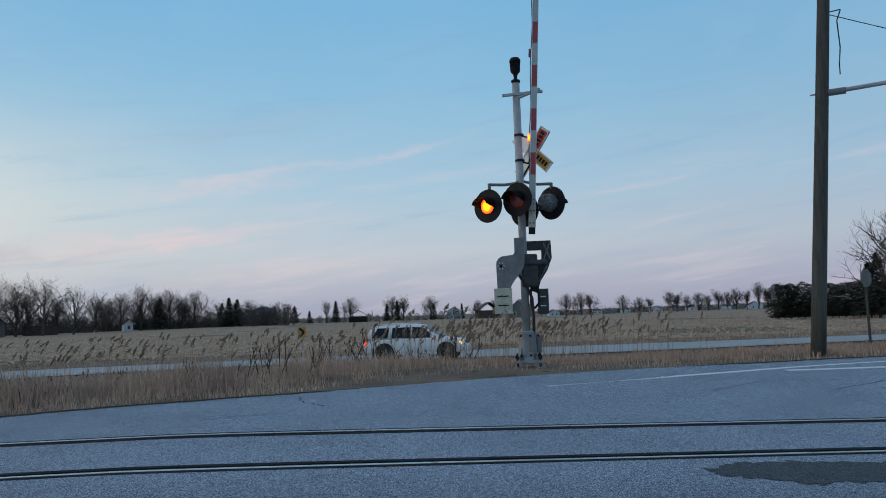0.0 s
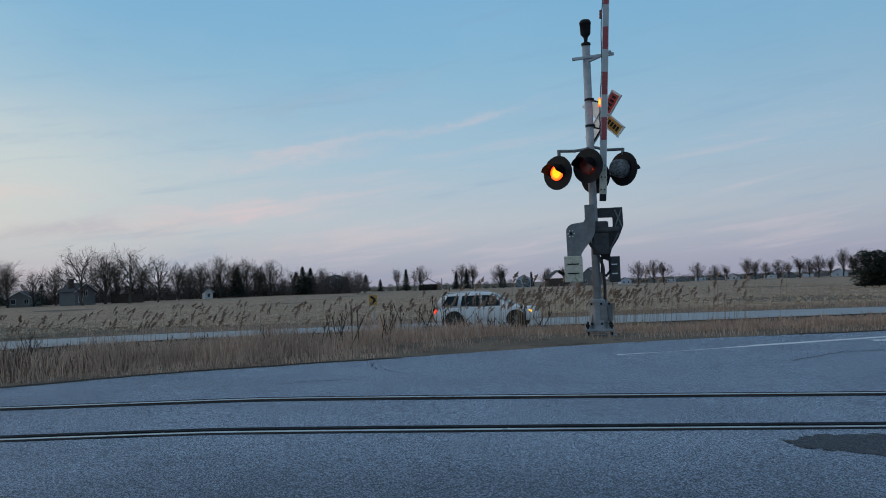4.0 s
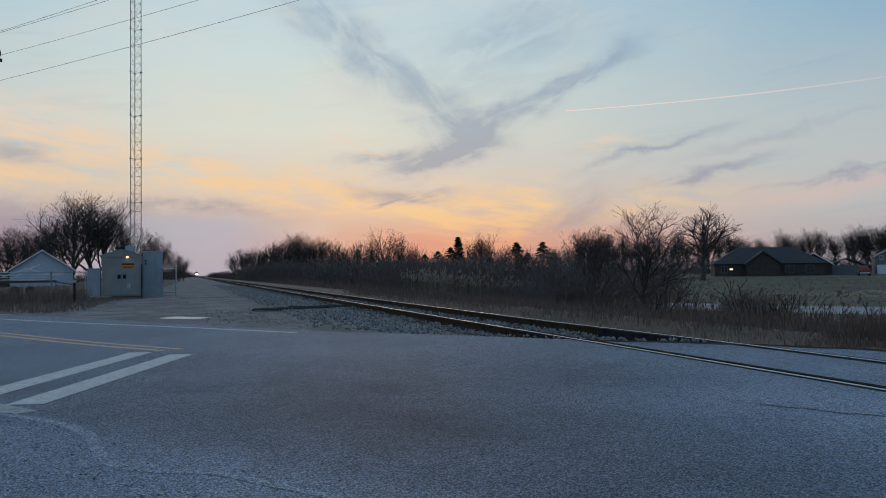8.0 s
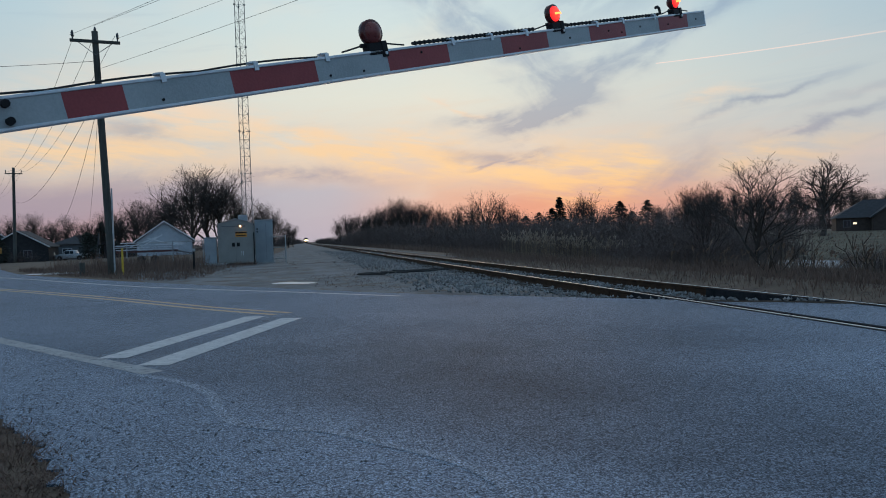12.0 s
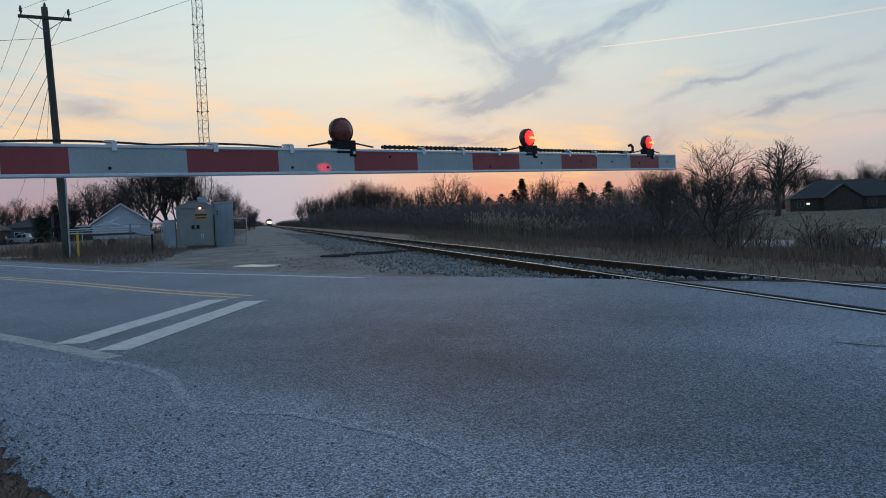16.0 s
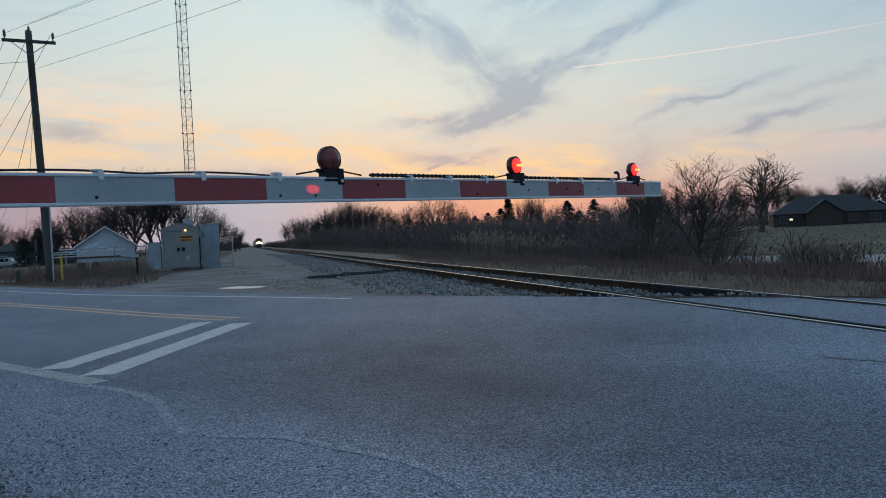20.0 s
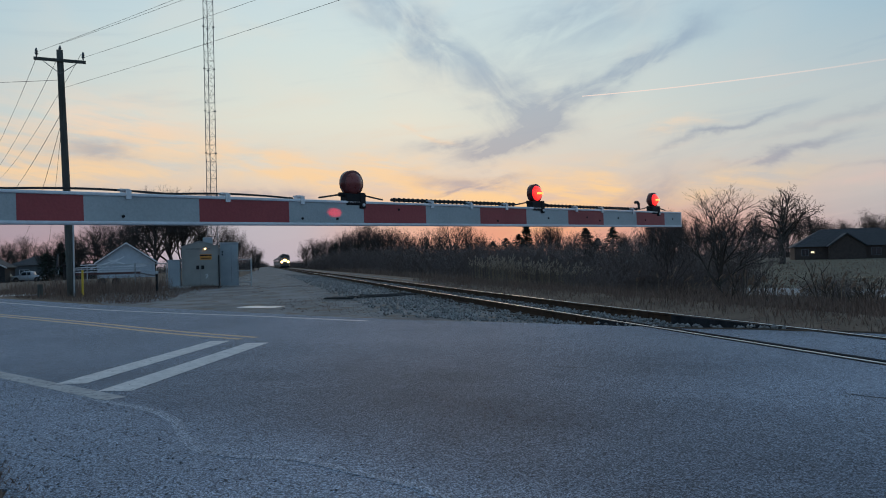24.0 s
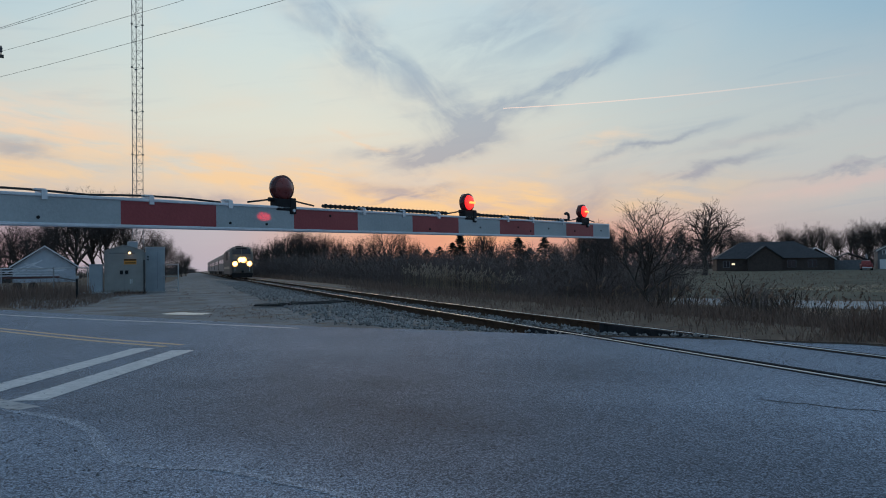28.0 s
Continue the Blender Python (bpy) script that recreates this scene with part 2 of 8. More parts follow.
def glowing(name, colour, strength, rim=None):
    """A lit lens: glows, brightest in the middle, with a glossy skin."""
    m = bpy.data.materials.new(name)
    m.use_nodes = True
    t = Net(m.node_tree)
    p = t.node("ShaderNodeBsdfPrincipled")
    p.inputs["Base Color"].default_value = (*colour, 1)
    p.inputs["Roughness"].default_value = 0.25
    p.inputs["Emission Strength"].default_value = strength
    if rim:
        vec = t.node("ShaderNodeTexCoord").outputs["Generated"]
        d = t.node("ShaderNodeVectorMath", operation="DISTANCE")
        flat = t.node("ShaderNodeVectorMath", operation="MULTIPLY")
        t.link(vec, flat.inputs[0])
        flat.inputs[1].default_value = (1.0, 0.0, 1.0)
        t.link(flat.outputs[0], d.inputs[0])
        d.inputs[1].default_value = (0.5, 0.0, 0.5)
        cells = t.node("ShaderNodeTexVoronoi")
        cells.inputs["Scale"].default_value = 16.0
        t.link(vec, cells.inputs["Vector"])
        k = t.math("ADD", t.step(d.outputs["Value"], 0.22, 0.5), t.math("MULTIPLY", cells.outputs["Distance"], 0.35), clamp=True)
        t.link(t.mix(k, (*colour, 1), (*rim, 1)), p.inputs["Emission Color"])
    else:
        p.inputs["Emission Color"].default_value = (*colour, 1)
    out = t.node("ShaderNodeOutputMaterial")
    t.link(p.outputs[0], out.inputs[0])
    return m


def asphalt_material(name="asphalt", low=(0.077, 0.096, 0.126, 1), high=(0.288, 0.346, 0.436, 1)):
    """Chip-sealed asphalt; the mesh's 'wear' says where it is pale and salted."""
    m = bpy.data.materials.new(name)
    m.use_nodes = True
    t = Net(m.node_tree)
    vec = t.node("ShaderNodeTexCoord").outputs["Object"]
    grains = []
    for scale in (125.0, 235.0):
        chips = t.node("ShaderNodeTexVoronoi")
        chips.inputs["Scale"].default_value = scale
        t.link(vec, chips.inputs["Vector"])
        sep = t.node("ShaderNodeSeparateColor")
        t.link(chips.outputs["Color"], sep.inputs[0])
        grains.append((sep.outputs[0], chips.outputs["Distance"]))
    wide = t.noise(vec, 0.55, 6, 0.62, 0.4)
    mid = t.noise(vec, 3.2, 5, 0.6, 0.2)
    clump = t.noise(vec, 42.0, 3, 0.65)
    wear = t.node("ShaderNodeAttribute", attribute_name="wear").outputs["Fac"]
    pale = t.math("ADD", wear, t.math("MULTIPLY", t.math("SUBTRACT", wide, 0.5), 0.75), clamp=True)
    pale = t.math("ADD", pale, t.math("MULTIPLY", t.math("SUBTRACT", mid, 0.5), 0.30), clamp=True)
    col = t.mix(pale, low, high)
    # single chips: most are grey, a few nearly white, and dark bitumen between them
    chip = t.math("ADD", t.math("MULTIPLY", grains[0][0], 0.55), t.math("MULTIPLY", grains[1][0], 0.45))
    chip = t.math("ADD", chip, t.math("MULTIPLY", t.math("SUBTRACT", clump, 0.5), 0.45))
    tone = t.ramp(chip, [(0.17, (0.20, 0.20, 0.205, 1)), (0.40, (0.60, 0.60, 0.60, 1)), (0.60, (1.13, 1.13, 1.13, 1)), (0.82, (2.3, 2.3, 2.3, 1))])
    col = t.mix(1.0, col, tone, "MULTIPLY")
    p = t.node("ShaderNodeBsdfPrincipled")
    t.link(col, p.inputs["Base Color"])
    p.inputs["Specular IOR Level"].default_value = 0.22
    t.link(t.math("ADD", t.math("MULTIPLY", clump, 0.3), 0.55), p.inputs["Roughness"])
    b = t.node("ShaderNodeBump")
    b.inputs["Strength"].default_value, b.inputs["Distance"].default_value = 0.5, 0.012
    t.link(t.math("ADD", grains[0][1], t.math("MULTIPLY", clump, 0.5)), b.inputs["Height"])
    t.link(b.outputs[0], p.inputs["Normal"])
    out = t.node("ShaderNodeOutputMaterial")
    t.link(p.outputs[0], out.inputs[0])
    return m


ASPHALT = asphalt_material()
OLDROAD = surface("grey_road", (0.24, 0.245, 0.255), (0.33, 0.335, 0.345), 0.6, 0.6, 40, 0.2)
FRESH = asphalt_material("dark_patch", (0.055, 0.062, 0.074, 1), (0.14, 0.155, 0.18, 1))
DRYGRASS = surface("dry_turf", (0.10, 0.070, 0.050), (0.21, 0.150, 0.104), 0.95, 0.9, 22, 1.0, spots=((0.065, 0.048, 0.034), 0.56))
FIELD = surface("stubble", (0.20, 0.128, 0.082), (0.48, 0.325, 0.215), 0.95, 0.35, 2.4, 1.0, stretch=(1, 2.2, 1), spots=((0.14, 0.10, 0.068), 0.50))
LAWN = surface("winter_lawn", (0.045, 0.043, 0.027), (0.155, 0.135, 0.085), 0.95, 0.16, 5, 1.0, stretch=(0.5, 2.6, 1), spots=((0.24, 0.20, 0.14), 0.60))
GRAVEL = surface("gravel_ground", (0.105, 0.106, 0.108), (0.265, 0.268, 0.275), 0.9, 0.55, 24, 1.0, spots=((0.15, 0.115, 0.08), 0.52))
STONE = surface("ballast_stone", (0.11, 0.107, 0.104), (0.36, 0.352, 0.345), 0.9, 9, 60, 0.4, island=0.8)
RUST = surface("rusty_rail", (0.035, 0.022, 0.016), (0.085, 0.05, 0.032), 0.85, 5, 50, 0.3, spec=0.1)
RAILTOP = surface("polished_rail", (0.42, 0.42, 0.43), (0.6, 0.6, 0.61), 0.3, 3, 20, 0.03, metal=1.0, stretch=(1, 0.1, 1))
TIE = surface("creosoted_tie", (0.028, 0.023, 0.02), (0.085, 0.07, 0.058), 0.9, 4, 40, 0.7, stretch=(0.3, 3, 1), vary=0.5)
GALV = surface("galvanised_steel", (0.30, 0.32, 0.34), (0.48, 0.50, 0.52), 0.55, 5, 40, 0.12, metal=0.35, spots=((0.22, 0.19, 0.16), 0.66))
CASTGREY = surface("grey_cast_metal", (0.13, 0.135, 0.14), (0.23, 0.235, 0.24), 0.65, 6, 45, 0.25, metal=0.1, spots=((0.085, 0.08, 0.075), 0.62))
DARKCAST = surface("dark_cast_metal", (0.022, 0.022, 0.024), (0.065, 0.065, 0.068), 0.7, 6, 45, 0.25, spots=((0.05, 0.04, 0.033), 0.62))
PLATE = surface("dull_steel_plate", (0.19, 0.20, 0.21), (0.32, 0.33, 0.345), 0.6, 5, 40, 0.2, metal=0.2, spots=((0.12, 0.10, 0.085), 0.64))
ALU = surface("brushed_aluminium", (0.55, 0.57, 0.6), (0.75, 0.77, 0.8), 0.42, 4, 40, 0.05, metal=0.6)
BLACK = surface("black_paint", (0.010, 0.010, 0.012), (0.022, 0.022, 0.024), 0.6, 8, 40, 0.1, spec=0.2)
RUBBER = surface("black_rubber", (0.012, 0.012, 0.013), (0.035, 0.034, 0.033), 0.8, 8, 60, 0.2)
PANELGAP = surface("panel_and_gap_black", (0.012, 0.013, 0.015), (0.040, 0.043, 0.050), 0.95, 2.5, 30, 0.3, spec=0.05)
SALT = asphalt_material("salt_rim", (0.27, 0.315, 0.385, 1), (0.36, 0.415, 0.50, 1))
BRIGHTW = surface("fresh_white_paint", (0.66, 0.66, 0.66), (0.82, 0.82, 0.82), 0.7, 7, 70, 0.3, spots=((0.4, 0.4, 0.41), 0.64))
WORNW = surface("worn_white_paint", (0.30, 0.31, 0.325), (0.50, 0.505, 0.51), 0.8, 5, 60, 0.4, spots=((0.19, 0.20, 0.22), 0.52))
# lighter copy of the plume colour, imitating low light through the heads
BACKLITPLUME = surface("backlit_reed_plume", (0.34, 0.26, 0.20), (0.60, 0.49, 0.39), 0.95, 2.2, 30, 0.0)
RED = surface("red_reflective_sheet", (0.27, 0.038, 0.042), (0.38, 0.062, 0.065), 0.45, 3, 90, 0.08, spots=((0.2, 0.03, 0.032), 0.66))
WHITE = surface("white_reflective_sheet", (0.33, 0.355, 0.36), (0.46, 0.482, 0.485), 0.45, 3, 90, 0.08, spots=((0.27, 0.285, 0.285), 0.62))
PAINTW = surface("white_road_paint", (0.50, 0.50, 0.51), (0.72, 0.715, 0.71), 0.75, 7, 70, 0.4, spots=((0.28, 0.29, 0.31), 0.56))
PAINTY = surface("yellow_road_paint", (0.58, 0.40, 0.23), (0.70, 0.50, 0.31), 0.75, 7, 70, 0.4, spots=((0.28, 0.22, 0.17), 0.60))
CONCRETE = surface("concrete", (0.30, 0.30, 0.30), (0.48, 0.48, 0.47), 0.9, 3, 40, 0.35, spots=((0.2, 0.19, 0.18), 0.6))
HUTGREY = surface("hut_paint", (0.225, 0.224, 0.212), (0.30, 0.297, 0.28), 0.6, 1.5, 30, 0.05, spots=((0.22, 0.215, 0.20), 0.64))
POLEWOOD = surface("weathered_pole", (0.052, 0.052, 0.046), (0.112, 0.110, 0.096), 0.9, 3, 40, 0.8, stretch=(6, 6, 0.5), spots=((0.04, 0.036, 0.032), 0.60))
BARK = surface("bark", (0.038, 0.030, 0.026), (0.095, 0.076, 0.065), 0.95, 3, 30, 0.5, stretch=(1, 1, 0.3))
TWIG = surface("twigs", (0.040, 0.031, 0.028), (0.100, 0.075, 0.067), 0.95, 2, 20, 0.0, island=0.6)
WOODEDGE = surface("wood_edge_twigs", (0.055, 0.042, 0.038), (0.135, 0.104, 0.094), 0.95, 0.3, 5, 0.0, island=0.6)
SCRUB = surface("scrub_twigs", (0.075, 0.056, 0.050), (0.23, 0.175, 0.155), 0.95, 0.4, 6, 0.0, island=0.5)
NEEDLES = surface("conifer_needles", (0.014, 0.024, 0.018), (0.042, 0.060, 0.042), 0.9, 3, 20, 0.0, vary=0.4)
REED = surface("dry_reed", (0.22, 0.155, 0.098), (0.44, 0.33, 0.22), 0.95, 1.2, 20, 0.0, island=0.6)
PLUME = surface("reed_plume", (0.17, 0.108, 0.078), (0.38, 0.262, 0.195), 0.95, 2.2, 30, 0.0)
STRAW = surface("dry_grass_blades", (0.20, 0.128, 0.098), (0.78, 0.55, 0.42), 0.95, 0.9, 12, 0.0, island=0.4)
# dead turf; on the bank its darker tone also stands in for backlight
TURF = surface("dead_and_backlit_turf", (0.074, 0.047, 0.037), (0.285, 0.187, 0.142), 0.95, 1.6, 12, 0.0, island=0.5)
SOIL = surface("dark_road_edge_soil", (0.028, 0.023, 0.019), (0.075, 0.06, 0.048), 0.95, 5, 40, 0.8, spec=0.1)
LITTER = surface("maize_litter", (0.20, 0.135, 0.088), (0.78, 0.62, 0.45), 0.95, 0.8, 12, 0.0, island=0.8)
PEBBLE = surface("shoulder_pebbles", (0.06, 0.06, 0.065), (0.30, 0.31, 0.33), 0.9, 9, 60, 0.3, island=0.8)
WEED = surface("dark_weed_stalks", (0.035, 0.026, 0.02), (0.09, 0.062, 0.045), 0.95, 3, 20, 0.0)
LENSOFF = surface("dark_red_lens", (0.17, 0.034, 0.030), (0.26, 0.055, 0.048), 0.3, 20, 60, 0.1)
LAMPRED = surface("dark_red_plastic", (0.075, 0.012, 0.012), (0.13, 0.022, 0.02), 0.25, 9, 40, 0.05)
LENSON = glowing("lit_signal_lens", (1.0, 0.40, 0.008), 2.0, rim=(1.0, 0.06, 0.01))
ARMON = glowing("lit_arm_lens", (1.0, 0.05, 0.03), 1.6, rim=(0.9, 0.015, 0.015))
HOT = glowing("lamp_filament", (1.0, 0.30, 0.06), 2.4)
GLASS = surface("dark_window_glass", (0.012, 0.015, 0.02), (0.03, 0.034, 0.042), 0.16, 2, 10, 0.0)
CARWHITE = surface("white_car_paint", (0.66, 0.68, 0.71), (0.74, 0.76, 0.79), 0.32, 2, 30, 0.0, spots=((0.55, 0.55, 0.55), 0.7))


# ---- mesh helpers ----
def part(name, bm, material, parent=None, label="", smooth=False):
    """Links a bmesh as one mesh object under a thing or a part."""
    data = bpy.data.meshes.new(name)
    bm.to_mesh(data)
    bm.free()
    data.materials.append(material)
    if smooth:
        for f in data.polygons:
            f.use_smooth = True
    ob = new(name, data)
    ob.parent = parent
    return tagged(ob, label)


def raw(name, verts, faces, material, parent=None, label="", smooth=False):
    """The same from lists of points and faces."""
    data = bpy.data.meshes.new(name)
    data.from_pydata(verts, [], faces)
    data.materials.append(material)
    if smooth:
        for f in data.polygons:
            f.use_smooth = True
    ob = new(name, data)
    ob.parent = parent
    return tagged(ob, label)


def thing(name, m, label, category, group="", kind=""):
    """An empty at a thing's base, which carries its parts."""
    ob = new(name)
    ob.matrix_world = m
    ob.empty_display_size = 0.2
    return tagged(ob, label, category, group, kind)


def box(sx, sy, sz, x=0, y=0, z=0, bevel=0.0, bm=None, m=None):
    """A box with its base's centre at x, y, z."""
    bm = bm or bmesh.new()
    made = bmesh.ops.create_cube(bm, size=1.0)["verts"]
    bmesh.ops.transform(bm, matrix=Matrix.Translation((x, y, z + sz / 2)) @ Matrix.Diagonal((sx, sy, sz, 1)), verts=made)
    if bevel:
        edges = list({e for v in made for e in v.link_edges})
        got = bmesh.ops.bevel(bm, geom=edges, offset=bevel, segments=2, affect="EDGES", profile=0.6)
        made = list({v for f in got["faces"] for v in f.verts} | {v for v in made if v.is_valid})
    if m is not None:
        bmesh.ops.transform(bm, matrix=m, verts=made)
    return bm


def rod(p, q, r, r2=None, seg=8, bm=None, caps=True):
    """A round bar from p to q."""
    bm = bm or bmesh.new()
    p, q = Vector(p), Vector(q)
    turn = (q - p).to_track_quat("Z", "Y").to_matrix().to_4x4()
    bmesh.ops.create_cone(bm, cap_ends=caps, segments=seg, radius1=r, radius2=r if r2 is None else r2, depth=(q - p).length,
                          matrix=Matrix.Translation((p + q) / 2) @ turn)
    return bm


def tube(points, r, seg=6, bm=None):
    """A bent round bar."""
    own = bm is None
    for p, q in zip(points, points[1:]):
        bm = rod(p, q, r, seg=seg, bm=bm)
    if own:
        bmesh.ops.remove_doubles(bm, verts=bm.verts[:], dist=r * 0.7)
    return bm


def lathe(profile, seg=20, bm=None, m=None):
    """A turned body from rows of radius and height about z."""
    bm = bm or bmesh.new()
    rings = []
    for r, z in profile:
        rings.append([bm.verts.new((r * math.cos(2 * math.pi * k / seg), r * math.sin(2 * math.pi * k / seg), z)) for k in range(seg)])
    for a, b in zip(rings, rings[1:]):
        for k in range(seg):
            bm.faces.new((a[k], a[(k + 1) % seg], b[(k + 1) % seg], b[k]))
    bm.faces.new(list(reversed(rings[0])))
    bm.faces.new(rings[-1])
    if m is not None:
        bmesh.ops.transform(bm, matrix=m, verts=[v for ring in rings for v in ring])
    return bm


def slab(outline, depth, bm=None, m=None):
    """An outline in x and z, drawn out along y by depth about y = 0."""
    bm = bm or bmesh.new()
    a = [bm.verts.new((x, -depth / 2, z)) for x, z in outline]
    b = [bm.verts.new((x, depth / 2, z)) for x, z in outline]
    bm.faces.new(a), bm.faces.new(list(reversed(b)))
    for k in range(len(a)):
        n = (k + 1) % len(a)
        bm.faces.new((a[n], a[k], b[k], b[n]))
    bmesh.ops.recalc_face_normals(bm, faces=bm.faces)
    if m is not None:
        bmesh.ops.transform(bm, matrix=m, verts=a + b)
    return bm


def polar(az, d, z=0.0):
    """A place d metres from the camera's foot, az degrees to the right of the line."""
    return Vector((d * math.sin(radians(az)), d * math.cos(radians(az)), z))

# ---- ground, roads and line ----
RAIL_L, RAIL_R, BED = 5.80, 7.32, 6.56
SLOT = {RAIL_L: (-0.085, 0.165), RAIL_R: (-0.165, 0.085)}


def smooth(a, b, x):
    k = min(max((x - a) / (b - a), 0.0), 1.0)
    return k * k * (3 - 2 * k)


def dip(y, x=6.5):
    """The crossing falls away a little to one side, along the rails."""
    d = min(max(2.2 - y, 0.0), 10.5)
    tilt = 0.026 * smooth(5.9, 7.2, x) * smooth(16.0, 8.0, y)
    return (tilt - 0.028 * d * d / (d + 0.6)) * (1 - smooth(8.3, 11.8, x))


def gz(x, y):
    """Height of the ground."""
    x0 = 14.6 - 5.2 * smooth(-1, 10, y)
    z = -1.18 * smooth(x0, x0 + 8.5, x) + dip(y, x)
    past = (x - 4.7) * 0.765 + (y - 11.5) * 0.644
    z -= 0.175 * smooth(2.8, 4.6, x) * (1 - smooth(8.6, 9.6, x)) * smooth(0.1, 0.6, past)
    z += 0.12 * math.exp(-((x - 13.3) / 1.3) ** 2 - ((y + 1.2) / 2.6) ** 2)
    far = math.hypot(x, y)
    z -= 0.75 * smooth(85, 130, far) * smooth(-18, -32, x) * smooth(40, 90, y)
    z -= 3.4 * smooth(160, 620, far) * smooth(60, -110, y) * smooth(0, 200, x)
    z += 0.5 * smooth(90, 170, far) * smooth(10, 60, y) * smooth(20, 60, x)
    z += 0.05 * math.sin(x * 0.21 + 1.3) * math.sin(y * 0.17) * smooth(12, 40, x)
    return z


def ticks(fine, step, reach, grow=1.35):
    a, b = fine
    out = [a + step * k for k in range(int((b - a) / step) + 1)]
    d = step
    while out[-1] < reach:
        d *= grow
        out.append(out[-1] + d)
    d = step
    while out[0] > -reach:
        d *= grow
        out.insert(0, out[0] - d)
    return out


def sheet(name, xs, ys, material, lift=0.0, height=None, **tags):
    height = height or gz
    verts = [(x, y, height(x, y) + lift) for y in ys for x in xs]
    n = len(xs)
    faces = [(j * n + i, j * n + i + 1, (j + 1) * n + i + 1, (j + 1) * n + i) for j in range(len(ys) - 1) for i in range(n - 1)]
    return tagged(raw(name, verts, faces, material, smooth=True), **tags)


def base_level(x, y):
    """The ground sheet lies under the asphalt."""
    deep = all(on_asphalt(x + a, y + b) for a in (-1.1, 1.1) for b in (-1.1, 1.1))
    return gz(x, y) - (0.22 if deep else 0.015)


def spaced(line, count):
    """count points at even steps along a line of points."""
    line = [Vector(p) for p in line]
    run = [0.0]
    for p, q in zip(line, line[1:]):
        run.append(run[-1] + (q - p).length)
    out = []
    for k in range(count):
        s = run[-1] * k / (count - 1)
        i = max(j for j in range(len(run) - 1) if run[j] <= s + 1e-9)
        f = (s - run[i]) / (run[i + 1] - run[i])
        out.append(line[i].lerp(line[i + 1], f))
    return out


def legs(points, count):
    """A line of straight legs, each with the same number of points."""
    pts = [Vector(p) for p in points]
    out = []
    for k in range(count):
        u = (len(pts) - 1) * k / (count - 1)
        i = min(int(u), len(pts) - 2)
        out.append(pts[i].lerp(pts[i + 1], u - i))
    return out


def curve(points, count):
    """A smooth line through a few points."""
    pts = [Vector(p) for p in points]
    out = []
    for k in range(count):
        u = (len(pts) - 1) * k / (count - 1)
        i = min(int(u), len(pts) - 2)
        f = u - i
        a, b, c, d = pts[max(i - 1, 0)], pts[i], pts[i + 1], pts[min(i + 2, len(pts) - 1)]
        out.append(0.5 * (2 * b + (c - a) * f + (2 * a - 5 * b + 4 * c - d) * f * f + (3 * b - a - 3 * c + d) * f ** 3))
    return out


# the main road's two edges, from the bend far off to the left to behind the camera
FAR_EDGE = [(-46, 118), (-26.2, 71.5), (-19.0, 52.5), (-13.0, 38.6), (-9.5, 32.4), (-5.95, 26.5), (-3.5, 22.6), (-1.0, 19.0), (1.25, 15.6), (2.95, 13.4), (4.85, 11.4), (7.9, 7.6), (9.2, 5.4), (10.1, 4.0),
            (10.8, 2.1), (11.3, 0.5), (11.7, -1.3), (12.3, -3.9), (12.7, -5.9), (12.95, -8.9), (13.1, -14), (12.6, -26), (8, -60)]
NEAR_EDGE = [(-62, 112), (-42, 74), (-26, 43), (-15, 26), (-8.2, 15.2), (-5.3, 10.6), (-3.3, 7.1), (-2.35, 5.8), (-1.75, 4.95), (-1.25, 4.05), (-0.85, 3.1), (-0.7, 2.2),
             (-0.75, 1.2), (-1.0, 0.2), (-1.3, -1), (-1.4, -3), (-1.2, -5), (-0.6, -8), (0.2, -13), (0.5, -25), (-3, -60)]
FAR_LINE, NEAR_LINE = curve(FAR_EDGE, 260), curve(NEAR_EDGE, 260)
rng = random.Random(77)
for p, q in zip(FAR_LINE, NEAR_LINE):          # broken edges
    way = (q - p).normalized()
    p += way * rng.gauss(0, 0.03)
    q += way * rng.gauss(0, 0.035)


def inside(p, loop):
    x, y = p
    hit = False
    for (x1, y1), (x2, y2) in zip(loop, loop[1:] + loop[:1]):
        if (y1 > y) != (y2 > y) and x < (x2 - x1) * (y - y1) / (y2 - y1) + x1:
            hit = not hit
    return hit


ROAD_LOOP = [tuple(p) for p in curve(FAR_EDGE, 60)] + [tuple(p) for p in reversed(curve(NEAR_EDGE, 60))]


def on_asphalt(x, y):
    return inside((x, y), ROAD_LOOP)


def wear_at(x, y):
    """How worn and salted the asphalt is: the shoulder by the verge, the strip the wheels miss."""
    line = (x + 1.29) * 0.794 + (y - 6.74) * 0.607          # metres past the near edge line
    w = 0.31 + 0.22 * smooth(6.5, 11, y) + 0.10 * smooth(4, 6, x) * smooth(4, 2, y)
    w += 0.36 * smooth(0.3, -0.4, line) * smooth(-2, 3, y)
    loop = math.hypot(x - 0.2, y - 2.6)
    w += 0.15 * smooth(2.6, 2.0, loop) * smooth(-0.6, 0.4, x)
    w += 0.42 * math.exp(-((x - 4.3) / 1.0) ** 2 - ((y - 4.6) / 1.6) ** 2)
    w += 0.36 * smooth(3.8, 5.6, x) * smooth(9.5, 6.5, y)
    w -= 0.20 * math.exp(-((x - 1.6) / 1.3) ** 2 - ((y - 5.0) / 2.6) ** 2)
    return min(max(w, 0.0), 1.0)


